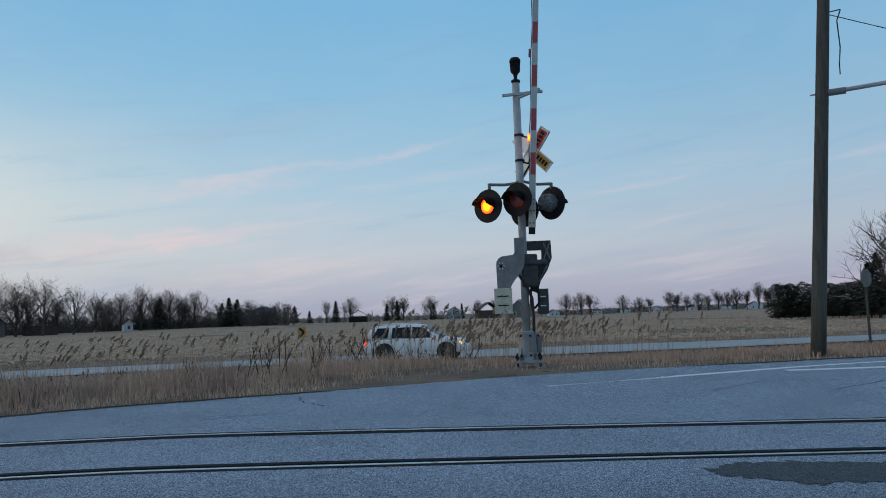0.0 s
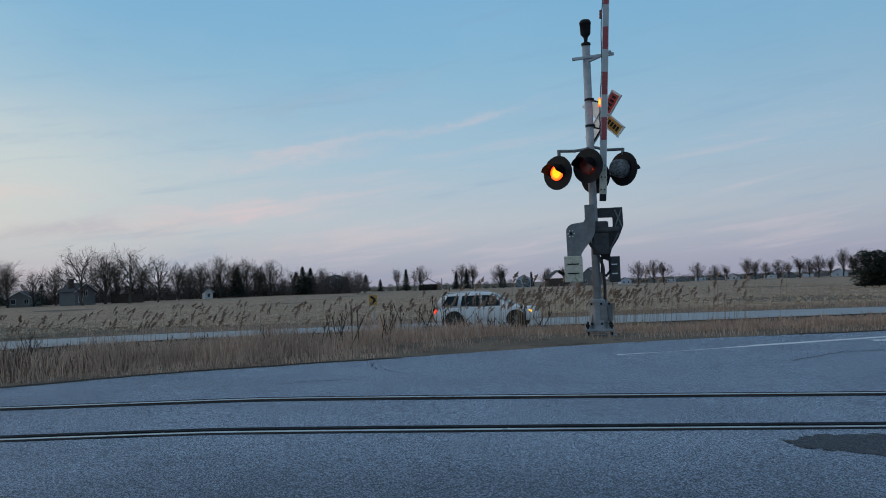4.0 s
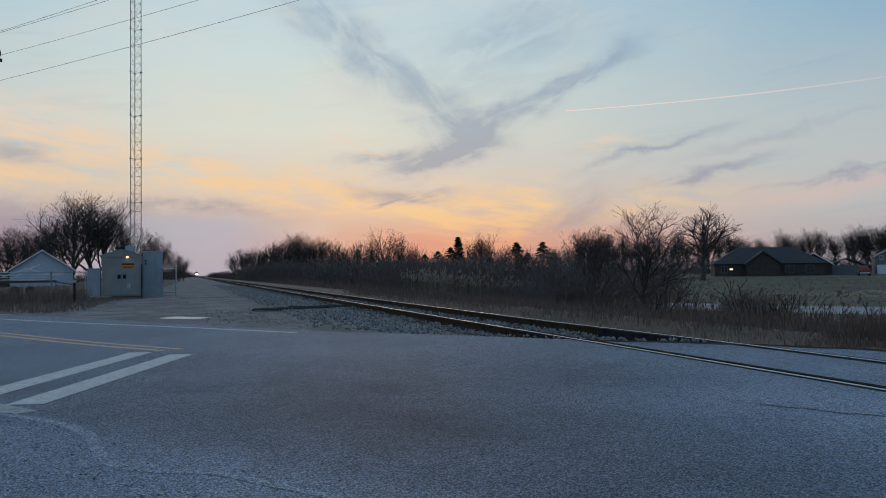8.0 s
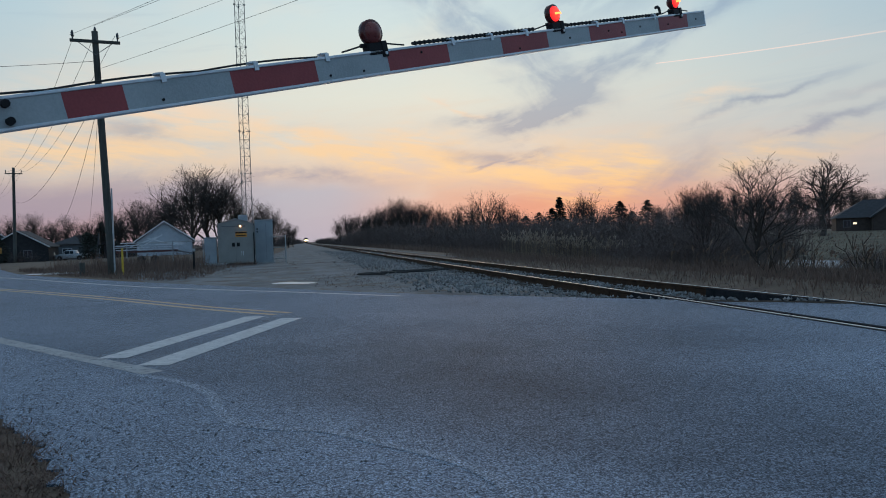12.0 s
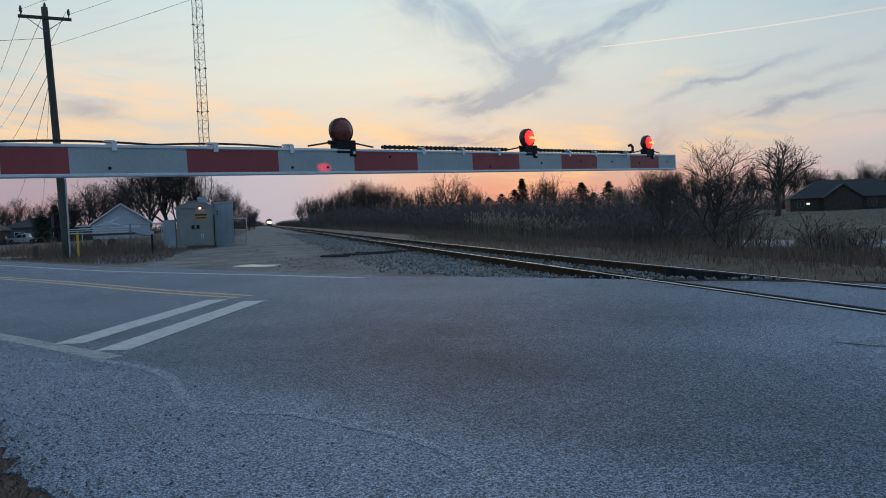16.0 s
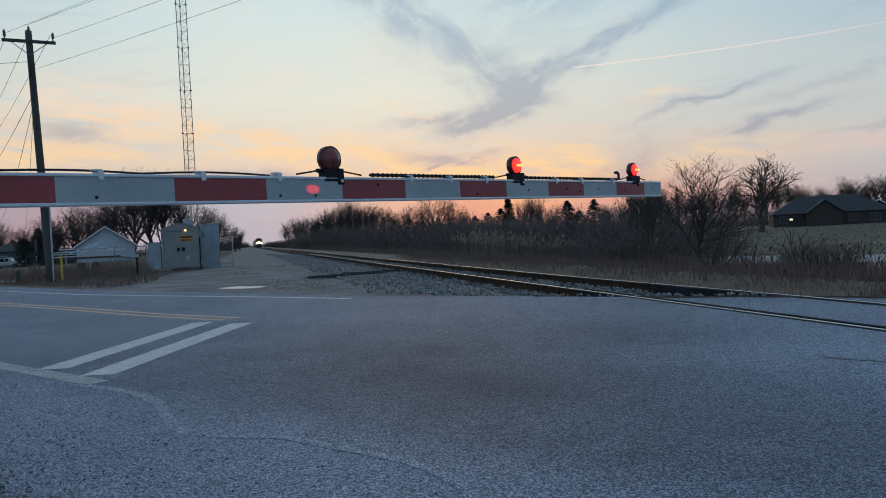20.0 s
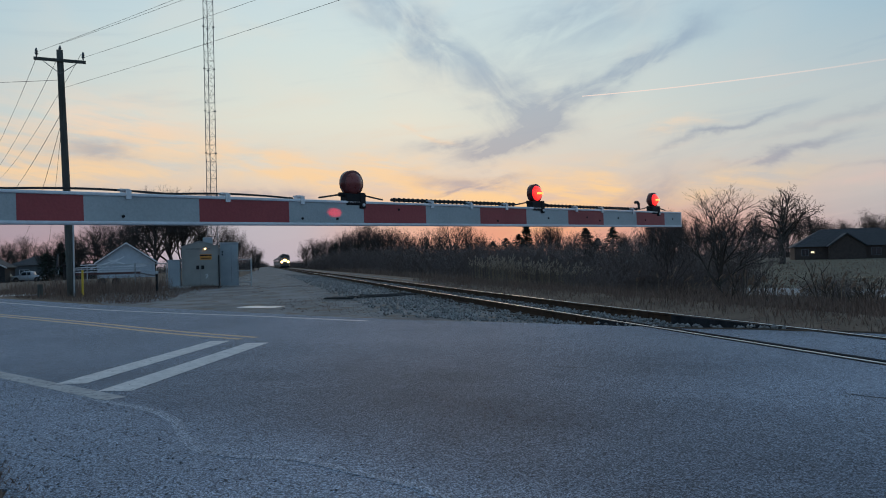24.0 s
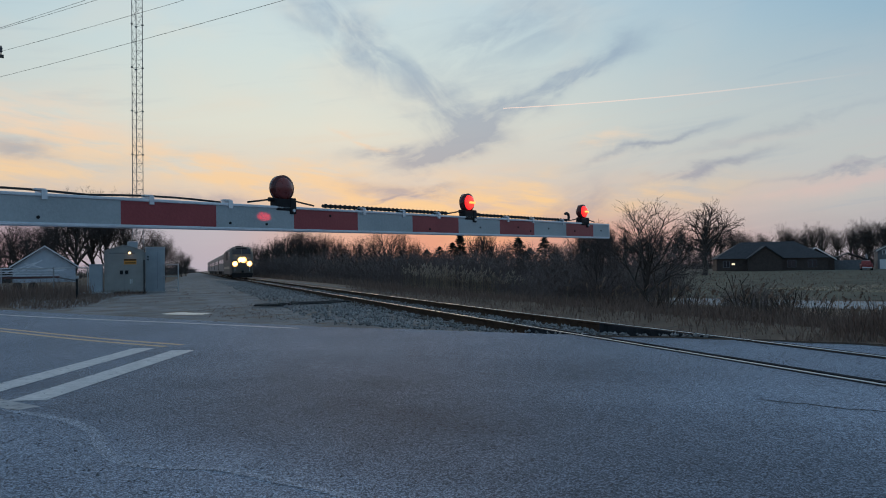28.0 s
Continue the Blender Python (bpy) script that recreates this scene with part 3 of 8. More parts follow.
def asphalt():
    across = 44
    verts, faces = [], []
    for p, q in zip(FAR_LINE, NEAR_LINE):
        for k in range(across + 1):
            c = p.lerp(q, k / across)
            verts.append((c.x, c.y, gz(c.x, c.y) if past_end(c) < 0.05 else dip(c.y, c.x)))
    n = across + 1
    for j in range(len(FAR_LINE) - 1):
        for k in range(across):
            faces.append((j * n + k, j * n + k + 1, (j + 1) * n + k + 1, (j + 1) * n + k))
    bm = bmesh.new()
    vs = [bm.verts.new(v) for v in verts]
    for f in faces:
        bm.faces.new([vs[i] for i in f])
    # cut out the slots in which the rails lie
    for rail in (RAIL_L, RAIL_R):
        for side in SLOT[rail]:
            bmesh.ops.bisect_plane(bm, geom=bm.verts[:] + bm.edges[:] + bm.faces[:], plane_co=(rail + side, 0, 0), plane_no=(1, 0, 0))
    gone = [f for f in bm.faces if any(SLOT[rail][0] + 1e-4 < f.calc_center_median().x - rail < SLOT[rail][1] - 1e-4 for rail in (RAIL_L, RAIL_R))]
    bmesh.ops.delete(bm, geom=gone, context="FACES")
    rim = [e for e in bm.edges if e.is_boundary]
    low = bmesh.ops.extrude_edge_only(bm, edges=rim)["geom"]
    bmesh.ops.translate(bm, vec=(0, 0, -0.17), verts=[g for g in low if isinstance(g, bmesh.types.BMVert)])
    bmesh.ops.recalc_face_normals(bm, faces=bm.faces)
    ob = part("road", bm, ASPHALT)
    tagged(ob, "worn grey chip-sealed asphalt road over a level crossing", "road", kind="structure")
    wear = ob.data.attributes.new("wear", "FLOAT", "POINT")
    wear.data.foreach_set("value", [wear_at(v.co.x, v.co.y) for v in ob.data.vertices])


def past_end(c):
    return (c.x - 4.7) * 0.765 + (c.y - 11.5) * 0.644


def ribbon(name, left, right, count, across, material, lift, bent=curve, **tags):
    a, b = bent(left, count), bent(right, count)
    verts, faces, n = [], [], across + 1
    for p, q in zip(a, b):
        for k in range(n):
            c = p.lerp(q, k / across)
            verts.append((c.x, c.y, gz(c.x, c.y) + lift))
    for j in range(count - 1):
        for k in range(across):
            faces.append((j * n + k, j * n + k + 1, (j + 1) * n + k + 1, (j + 1) * n + k))
    return tagged(raw(name, verts, faces, material), **tags)


def stripe(name, line, width, material, label, lift=0.002):
    """A painted line on the road."""
    pts = [Vector((p[0], p[1])) for p in line]
    verts, faces = [], []
    for k, p in enumerate(pts):
        d = (pts[min(k + 1, len(pts) - 1)] - pts[max(k - 1, 0)]).normalized()
        n = Vector((-d.y, d.x)) * width / 2
        for q in (p + n, p - n):
            verts.append((q.x, q.y, dip(q.y, q.x) + lift))
    for k in range(len(pts) - 1):
        faces.append((2 * k, 2 * k + 1, 2 * k + 3, 2 * k + 2))
    return tagged(raw(name, verts, faces, material), label, "road marking", kind="structure")


xs, ys = ticks((-14, 50), 0.8, 2800), ticks((-16, 60), 0.8, 2800)
sheet("ground", xs, ys, DRYGRASS, height=base_level, label="flat dry winter turf and verge", category="ground", kind="structure")
asphalt()
ribbon("field", [(47, -70), (48.5, -20), (49.5, 6), (51, 18), (56, 30), (72, 50), (95, 78)], [(640, -380), (640, -120), (420, 30), (310, 120), (250, 140), (200, 140), (170, 138)], 61, 26, FIELD, 0.03, legs,
       label="harvested maize field with pale stubble", category="field", kind="structure")
ribbon("lawn", [(33, 37.5), (24, 55), (19.5, 90), (18.5, 160)], [(47, 20), (58, 36), (84, 66), (150, 128)], 40, 20, LAWN, 0.02, legs, label="rough winter lawn with faint mowing strips", category="lawn", kind="structure")
ribbon("side_road", [(42.5, -75), (42.5, -20), (43.2, 0), (42.8, 12), (40, 24), (31.5, 38), (21, 56), (17, 90), (16, 160)],
       [(36.0, -75), (36.2, -20), (37, 0), (36.6, 10), (34, 20), (27, 31), (17, 49), (13.5, 88), (12.5, 160)], 70, 6, OLDROAD, 0.05,
       label="pale grey paved side road", category="road", kind="structure")
ribbon("gravel_lane", [(-3.6, 20.4), (-4.2, 22.7), (-6.0, 29), (-7.5, 38), (-4.5, 48), (-2.2, 80), (-1.5, 200), (-1.0, 700)],
       [(3.9, 11.2), (4.3, 12.4), (3.6, 20), (3.6, 30), (3.6, 45), (3.6, 80), (3.6, 200), (3.6, 700)], 92, 14, GRAVEL, -0.006, legs,
       label="packed grey gravel lane beside the line", category="gravel", kind="structure")
ribbon("ballast_bed", [(2.9, 12.3), (3.0, 30), (3.0, 90), (3.0, 1500)], [(8.5, 7.2), (9.1, 30), (9.3, 90), (9.3, 1500)], 160, 14, GRAVEL, -0.002, legs,
       label="grey crushed stone bed under the rails", category="ballast", kind="structure")

# ---- markings ----
def swung(points, degrees=0.55):
    """Turned a little to the left about the camera's foot."""
    c, sn = math.cos(radians(degrees)), math.sin(radians(degrees))
    return [(x * c - y * sn, x * sn + y * c) for x, y in points]


edge_far = curve([(-46, 113), (-27.4, 70.4), (-19.6, 51.2), (-13.96, 37.6), (-10.33, 31.55), (-6.75, 25.62), (-4.31, 21.8), (-2.51, 19.41), (-1.07, 17.66), (-0.04, 16.41), (1.88, 13.9)], 100)
stripe("edge_line", edge_far, 0.12, PAINTW, "thin white painted edge line")
edge_near = curve(swung([(-46, 76), (-20, 34), (-11.5, 20.8), (-6.0, 13.2), (-4.2, 10.9), (-2.9, 9.1), (-1.9, 7.72), (-1.22, 6.78)], 0.35), 60)
stripe("edge_line", edge_near, 0.2, WORNW, "worn white painted edge line along the shoulder")
middle = curve([(-50, 112), (-31, 71), (-16.6, 36.5), (-10.25, 26.24), (-7.04, 21.65), (-3.96, 17.13), (-1.61, 13.45), (-0.25, 11.6)], 80)
for side in (-0.14, 0.14):
    off = [p + Vector((0.8, 0.6)) * side for p in middle]
    stripe("centre_line", off, 0.11, PAINTY, "yellow painted centre line, one of a double pair")
stripe("stop_line", [(-0.11, 10.85), (-1.345, 7.19)], 0.32, PAINTW, "broad white painted stop bar", 0.0035)
stripe("stop_line", [(-0.65, 11.39), (-1.855, 7.83)], 0.31, PAINTW, "broad white painted stop bar", 0.0035)
stripe("edge_line", curve([(10.72, -2.3), (11.3, -5.0), (11.95, -8.4), (12.2, -14), (11.6, -26)], 30), 0.14, BRIGHTW, "thin white painted edge line")
stripe("edge_line", curve([(11.3, -6.3), (11.2, -8.0), (11.0, -14), (10.4, -26)], 30), 0.14, BRIGHTW, "thin white painted edge line")
stripe("salt_line", curve([(-1.42, 6.78), (-0.94, 6.2), (-0.66, 5.65), (-0.54, 5.08), (-0.44, 4.76), (-0.36, 4.6)], 40), 0.085, SALT, "faint pale rim where road salt dried")
stripe("salt_line", curve([(-0.36, 4.6), (-0.15, 4.43), (0.14, 4.28), (0.39, 3.96), (0.59, 3.71), (0.73, 3.5), (0.83, 3.24), (0.87, 2.94), (0.82, 2.6), (0.7, 2.2)], 50), 0.075, SALT, "faint pale rim where road salt dried")
stripe("soil_edge", [p for p in FAR_LINE if -10 < p.y < 10.2], 0.20, SOIL, "dark crumbled soil along the asphalt edge", 0.004)["category"] = "soil"

# ---- the line ----
def rail_mesh(x, ys, outline, lift):
    verts, faces, n = [], [], len(outline)
    for y in ys:
        for dx, dz in outline:
            verts.append((x + dx, y, dip(y, x) + dz + lift))
    for j in range(len(ys) - 1):
        for k in range(n):
            m = (k + 1) % n
            faces.append((j * n + k, j * n + m, (j + 1) * n + m, (j + 1) * n + k))
    faces += [tuple(range(n)), tuple(reversed(range(len(verts) - n, len(verts))))]
    return verts, faces


def railway():
    track = thing("railway_track", pose(0, 0, 0), "single railway line with rusty rails and shiny running tops", "railway track", kind="structure")
    shape = [(-0.035, 0.0), (0.035, 0.0), (0.036, -0.035), (0.010, -0.05), (0.010, -0.14), (0.072, -0.155), (0.072, -0.17),
             (-0.072, -0.17), (-0.072, -0.155), (-0.010, -0.14), (-0.010, -0.05), (-0.036, -0.035)]
    top = [(-0.013, 0.005), (0.013, 0.005), (0.016, -0.004), (-0.016, -0.004)]
    ys = [-70, -30, -9, -8, -6, -4, -2, -1, 0, 0.5, 1, 1.5, 2, 2.5, 5, 8, 10, 12, 14, 16, 40, 120, 400, 1500]
    for x in (RAIL_L, RAIL_R):
        rail = raw("rail", *rail_mesh(x, ys, shape, 0.002), RUST, track)
        raw("running_face", *rail_mesh(x, ys, top, 0.002), RAILTOP, rail, "bright worn top of the rail")
        # flush black strips beside the slot also imitate shade in an open flangeway
        raw("flangeway", *rail_mesh(x, ys[:18], [(SLOT[x][0] - 0.012, 0.003), (-0.05 if x == RAIL_L else -0.10, 0.003), (-0.045 if x == RAIL_L else -0.10, -0.08), (0.10 if x == RAIL_L else 0.045, -0.08), (0.10 if x == RAIL_L else 0.05, 0.003), (SLOT[x][1] + 0.012, 0.003), (SLOT[x][1] + 0.012, -0.16), (SLOT[x][0] - 0.012, -0.16)], 0.0), PANELGAP, track, "black rubber crossing panels beside the rail")
        for y in (-1.75, 13.4, 25.4, 37.4, 49.4):
            joint = box(0.05, 0.6, 0.09, x, y, dip(y) - 0.115)
            part("joint_bar", joint, RUST, track)
    # sleepers: the near ones singly, the rest in one mesh
    tie = box(2.55, 0.22, 0.16, 0, 0, -0.335, 0.012)
    first = part("tie", tie, TIE, track)
    first.location = (BED, 14.5 - 0.275, 0.01)
    rng = random.Random(5)
    for k in range(1, 190):
        if gz(BED + 1.2, 11.2 + 0.55 * k) > -0.15 or gz(BED - 1.2, 11.2 + 0.55 * k) > -0.15:
            continue
        ob = new("tie", first.data)
        ob.parent, ob.location = track, (BED + rng.uniform(-0.05, 0.05), 11.2 + 0.55 * k, rng.uniform(0.0, 0.02))
        ob.rotation_euler = (0, 0, rng.uniform(-0.02, 0.02))
    far = bmesh.new()
    for k in range(190, 900):
        box(2.55, 0.22, 0.16, BED, 11.2 + 0.55 * k, -0.325, bm=far)
    tagged(part("far_ties", far, TIE, track, "dark sleepers running on into the distance"), kind="stuff")


railway()

# ---- the near gate: its arm comes down across the lane ----
GATE_PIVOT = (-1.831, 2.084, 1.735)
ARM_YAW = 31.54


def near_gate():
    foot = thing("gate_mast", pose(GATE_PIVOT[0], GATE_PIVOT[1], 0, 0, 0, ARM_YAW), "grey metal crossing gate mast with its drive box", "gate mast")
    part("foundation", box(0.6, 0.6, 0.15, -0.3, 0, 0.0, 0.02), CONCRETE, foot)
    part("mast", rod((-0.3, 0, 0.1), (-0.3, 0, 3.6), 0.065, seg=16), GALV, foot)
    part("drive_box", box(0.4, 0.35, 0.7, -0.3, -0.26, 1.35, 0.03), CASTGREY, foot)
    arm = thing("crossing_barrier", pose(*GATE_PIVOT, 0, 0, ARM_YAW), "red and white striped crossing gate arm with three red lamps", "barrier")
    low, high = -0.488, -0.373
    face = 0.02
    L = 5.84
    cuts = [(5.06, 4.65, WHITE), (4.65, 4.437, RED), (4.437, 4.003, WHITE), (4.003, 3.588, RED), (3.588, 3.173, WHITE), (3.173, 2.763, RED), (2.763, 2.346, WHITE),
            (2.346, 1.936, RED), (1.936, 1.51, WHITE), (1.51, 1.103, RED), (1.103, 0.673, WHITE), (0.673, 0.265, RED), (0.265, 0.004, WHITE)]
    for a, b, mat in cuts:
        part("red_stripe" if mat is RED else "white_stripe", box(a - b, 2 * face, high - low - 0.024, L - (a + b) / 2, 0, low + 0.012), mat, arm)
    for z in (low, high - 0.012):
        part("edge_trim", box(5.06, 0.05, 0.012, L - 5.06 / 2, 0, z, 0.003), ALU, arm, "bare aluminium edging")
    part("end_cap", box(0.012, 0.044, high - low, L - 0.002, 0, low, 0.003), ALU, arm)
    part("arm_core", box(5.14, 0.03, high - low - 0.03, L - 2.575, 0, low + 0.015), CASTGREY, arm)
    for s, z in ((4.99, 0.03), (4.99, 0.088), (4.83, 0.03), (4.83, 0.088)):
        part("bolt", rod((L - s, -0.045, low + z), (L - s, 0.045, low + z), 0.014, seg=8), BLACK, arm)
    for s, z in ((4.30, 0.03), (3.52, 0.03), (3.33, 0.03), (2.95, 0.08), (2.20, 0.03), (1.72, 0.05), (1.30, 0.06), (1.15, 0.04), (0.92, 0.06), (0.55, 0.05), (0.14, 0.06)):
        part("rivet", rod((L - s, -0.024, low + z), (L - s, -0.018, low + z), 0.006, seg=6), BLACK, arm)
    # the drive lever that carries the arm
    part("lever", slab([(0.70, low - 0.03), (0.70, high + 0.03), (0.45, high + 0.06), (0.10, 0.10), (-0.20, 0.12), (-0.20, -0.12), (0.10, -0.16), (0.42, low - 0.06)], 0.07), CASTGREY, arm)
    part("clamp_plate", box(0.18, 0.09, 0.20, 0.72, 0, low - 0.035, 0.01), CASTGREY, arm)
    # cable along the top, clipped
    pts = []
    for k in range(25):
        s = 5.25 - (5.25 - 3.55) * k / 24
        pts.append((L - s, 0.005, high + 0.005 + 0.009 * abs(math.sin(k * math.pi / 8.0))))
    wire_run = tube(pts, 0.0042)
    bmesh.ops.remove_doubles(wire_run, verts=wire_run.verts[:], dist=0.003)
    part("cable", wire_run, RUBBER, arm)
    for s in (4.95, 4.28, 3.88, 3.52, 2.72, 2.42, 2.12, 1.42, 1.12, 0.72):
        clip = box(0.02, 0.055, 0.034, L - s, 0, high - 0.022)
        box(0.035, 0.03, 0.006, L - s - 0.012, -0.01, high + 0.010, bm=clip)
        part("cable_clip", clip, ALU, arm)
    for a, b in ((2.98, 2.02), (1.80, 0.62)):
        n = 60
        bm = None
        for k in range(n):
            s = a + (b - a) * k / n
            bm = rod((L - s, 0, high + 0.014), (L - s + 0.010, 0, high + 0.014), 0.011 if k % 2 else 0.008, seg=6, bm=bm)
        part("corrugated_conduit", bm, RUBBER, arm)
    part("cable_end", tube([(L - 0.60, 0, high + 0.01), (L - 0.60, 0, high + 0.05), (L - 0.62, 0, high + 0.065), (L - 0.65, 0, high + 0.06)], 0.010), RUBBER, arm)
    inserts = []
    for n, (s, r) in enumerate(((3.225, 0.054), (1.825, 0.050), (0.40, 0.048))):
        cx, cz = L - s, high + 0.085
        lamp = part("lamp_base", box(0.10, 0.05, 0.055, cx, 0, high - 0.02, 0.006), BLACK, arm)
        part("lamp_plug", rod((cx - 0.075, 0, high + 0.03), (cx + 0.075, 0, high + 0.03), 0.010, seg=8), BLACK, lamp)
        for k in (-1, 1):
            part("lead", tube([(cx + 0.07 * k, 0, high + 0.03), (cx + 0.12 * k, 0, high + 0.022), (cx + 0.19 * k, 0, high + 0.012)], 0.004), RUBBER, lamp)
        part("lamp_rim", lathe([(r * 0.9, -0.018), (r + 0.006, -0.015), (r + 0.006, 0.015), (r * 0.9, 0.018)], 24, m=Matrix.Translation((cx, 0, cz)) @ pose(0, 0, 0, 90)), LAMPRED, lamp, "dark red translucent lamp head", True)
        part("lamp_cheek", box(0.035, 0.056, 0.075, cx + 0.045, 0, high - 0.035, 0.005), BLACK, lamp)
        part("lamp_screw", rod((cx + 0.045, -0.034, high - 0.018), (cx + 0.045, -0.026, high - 0.018), 0.008, seg=6), ALU, lamp)
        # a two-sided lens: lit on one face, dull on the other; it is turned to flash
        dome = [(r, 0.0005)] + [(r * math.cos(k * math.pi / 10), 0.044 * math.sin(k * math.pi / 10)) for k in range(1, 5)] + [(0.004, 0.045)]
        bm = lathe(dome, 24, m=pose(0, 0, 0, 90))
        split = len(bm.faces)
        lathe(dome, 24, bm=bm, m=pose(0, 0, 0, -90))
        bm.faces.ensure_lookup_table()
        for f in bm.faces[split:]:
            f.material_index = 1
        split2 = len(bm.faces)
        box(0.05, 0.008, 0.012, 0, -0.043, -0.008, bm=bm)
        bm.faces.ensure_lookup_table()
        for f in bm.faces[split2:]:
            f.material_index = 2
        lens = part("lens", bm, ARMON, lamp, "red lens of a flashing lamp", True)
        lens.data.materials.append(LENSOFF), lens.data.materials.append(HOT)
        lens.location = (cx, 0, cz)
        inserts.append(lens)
    # unseen lamp without a fixture, added to throw a red spot on the arm
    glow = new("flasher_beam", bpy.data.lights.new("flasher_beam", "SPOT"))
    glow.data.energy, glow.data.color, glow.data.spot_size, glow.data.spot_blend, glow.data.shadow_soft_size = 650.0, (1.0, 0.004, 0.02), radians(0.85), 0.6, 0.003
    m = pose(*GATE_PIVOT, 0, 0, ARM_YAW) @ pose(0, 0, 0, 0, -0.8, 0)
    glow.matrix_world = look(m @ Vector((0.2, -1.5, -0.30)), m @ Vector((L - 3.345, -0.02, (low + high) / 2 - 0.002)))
    return arm, inserts


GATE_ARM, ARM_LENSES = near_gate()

# ---- the far gate and signal mast ----
def lamp_head(parent, m, lit_out, shell=None):
    """A flashing light: background disc, hood, housing and a two-sided lens."""
    head = part("background_disc", lathe([(0.02, -0.008), (0.305, -0.006), (0.31, 0.006), (0.02, 0.010)], 36, m=m @ pose(0, 0, 0, 90)), BLACK, parent)
    part("housing", lathe([(0.10, -0.22), (0.155, -0.19), (0.17, -0.05), (0.17, 0.0)], 24, m=m @ pose(0, 0.02, 0, 90) @ pose(0, 0, -0.005)), shell or BLACK, head, "", True)
    hood = bmesh.new()
    n = 14
    rows = []
    for y, drop in ((0.0, 0.0), (-0.30, 0.35)):
        ring = []
        for k in range(n + 1):
            a = radians(-20 + 220 * k / n) if y == 0 else radians(15 + 150 * k / n)
            ring.append((0.165 * math.cos(a), y, 0.165 * math.sin(a) - drop * 0.10))
        rows.append(ring)
    vs = [[hood.verts.new(p) for p in ring] for ring in rows]
    for k in range(n):
        hood.faces.new((vs[0][k], vs[0][k + 1], vs[1][k + 1], vs[1][k]))
    bmesh.ops.solidify(hood, geom=hood.faces[:], thickness=0.008)
    bmesh.ops.transform(hood, matrix=m, verts=hood.verts[:])
    part("hood", hood, BLACK, head)
    prof = [(0.142, 0.0008)] + [(0.142 * math.cos(k * math.pi / 10), 0.022 * math.sin(k * math.pi / 10)) for k in range(1, 5)] + [(0.004, 0.022)]
    bm = lathe(prof, 28, m=pose(0, 0, 0, 90))
    split = len(bm.faces)
    lathe(prof, 28, bm=bm, m=pose(0, 0, 0, -90))
    bm.faces.ensure_lookup_table()
    for f in bm.faces[split:]:
        f.material_index = 1
    lens = part("lens", bm, LENSON, head, "round red lens of a flashing light", True)
    lens.data.materials.append(LENSOFF)
    lens.matrix_basis = m @ pose(0, -0.03, 0)
    return lens


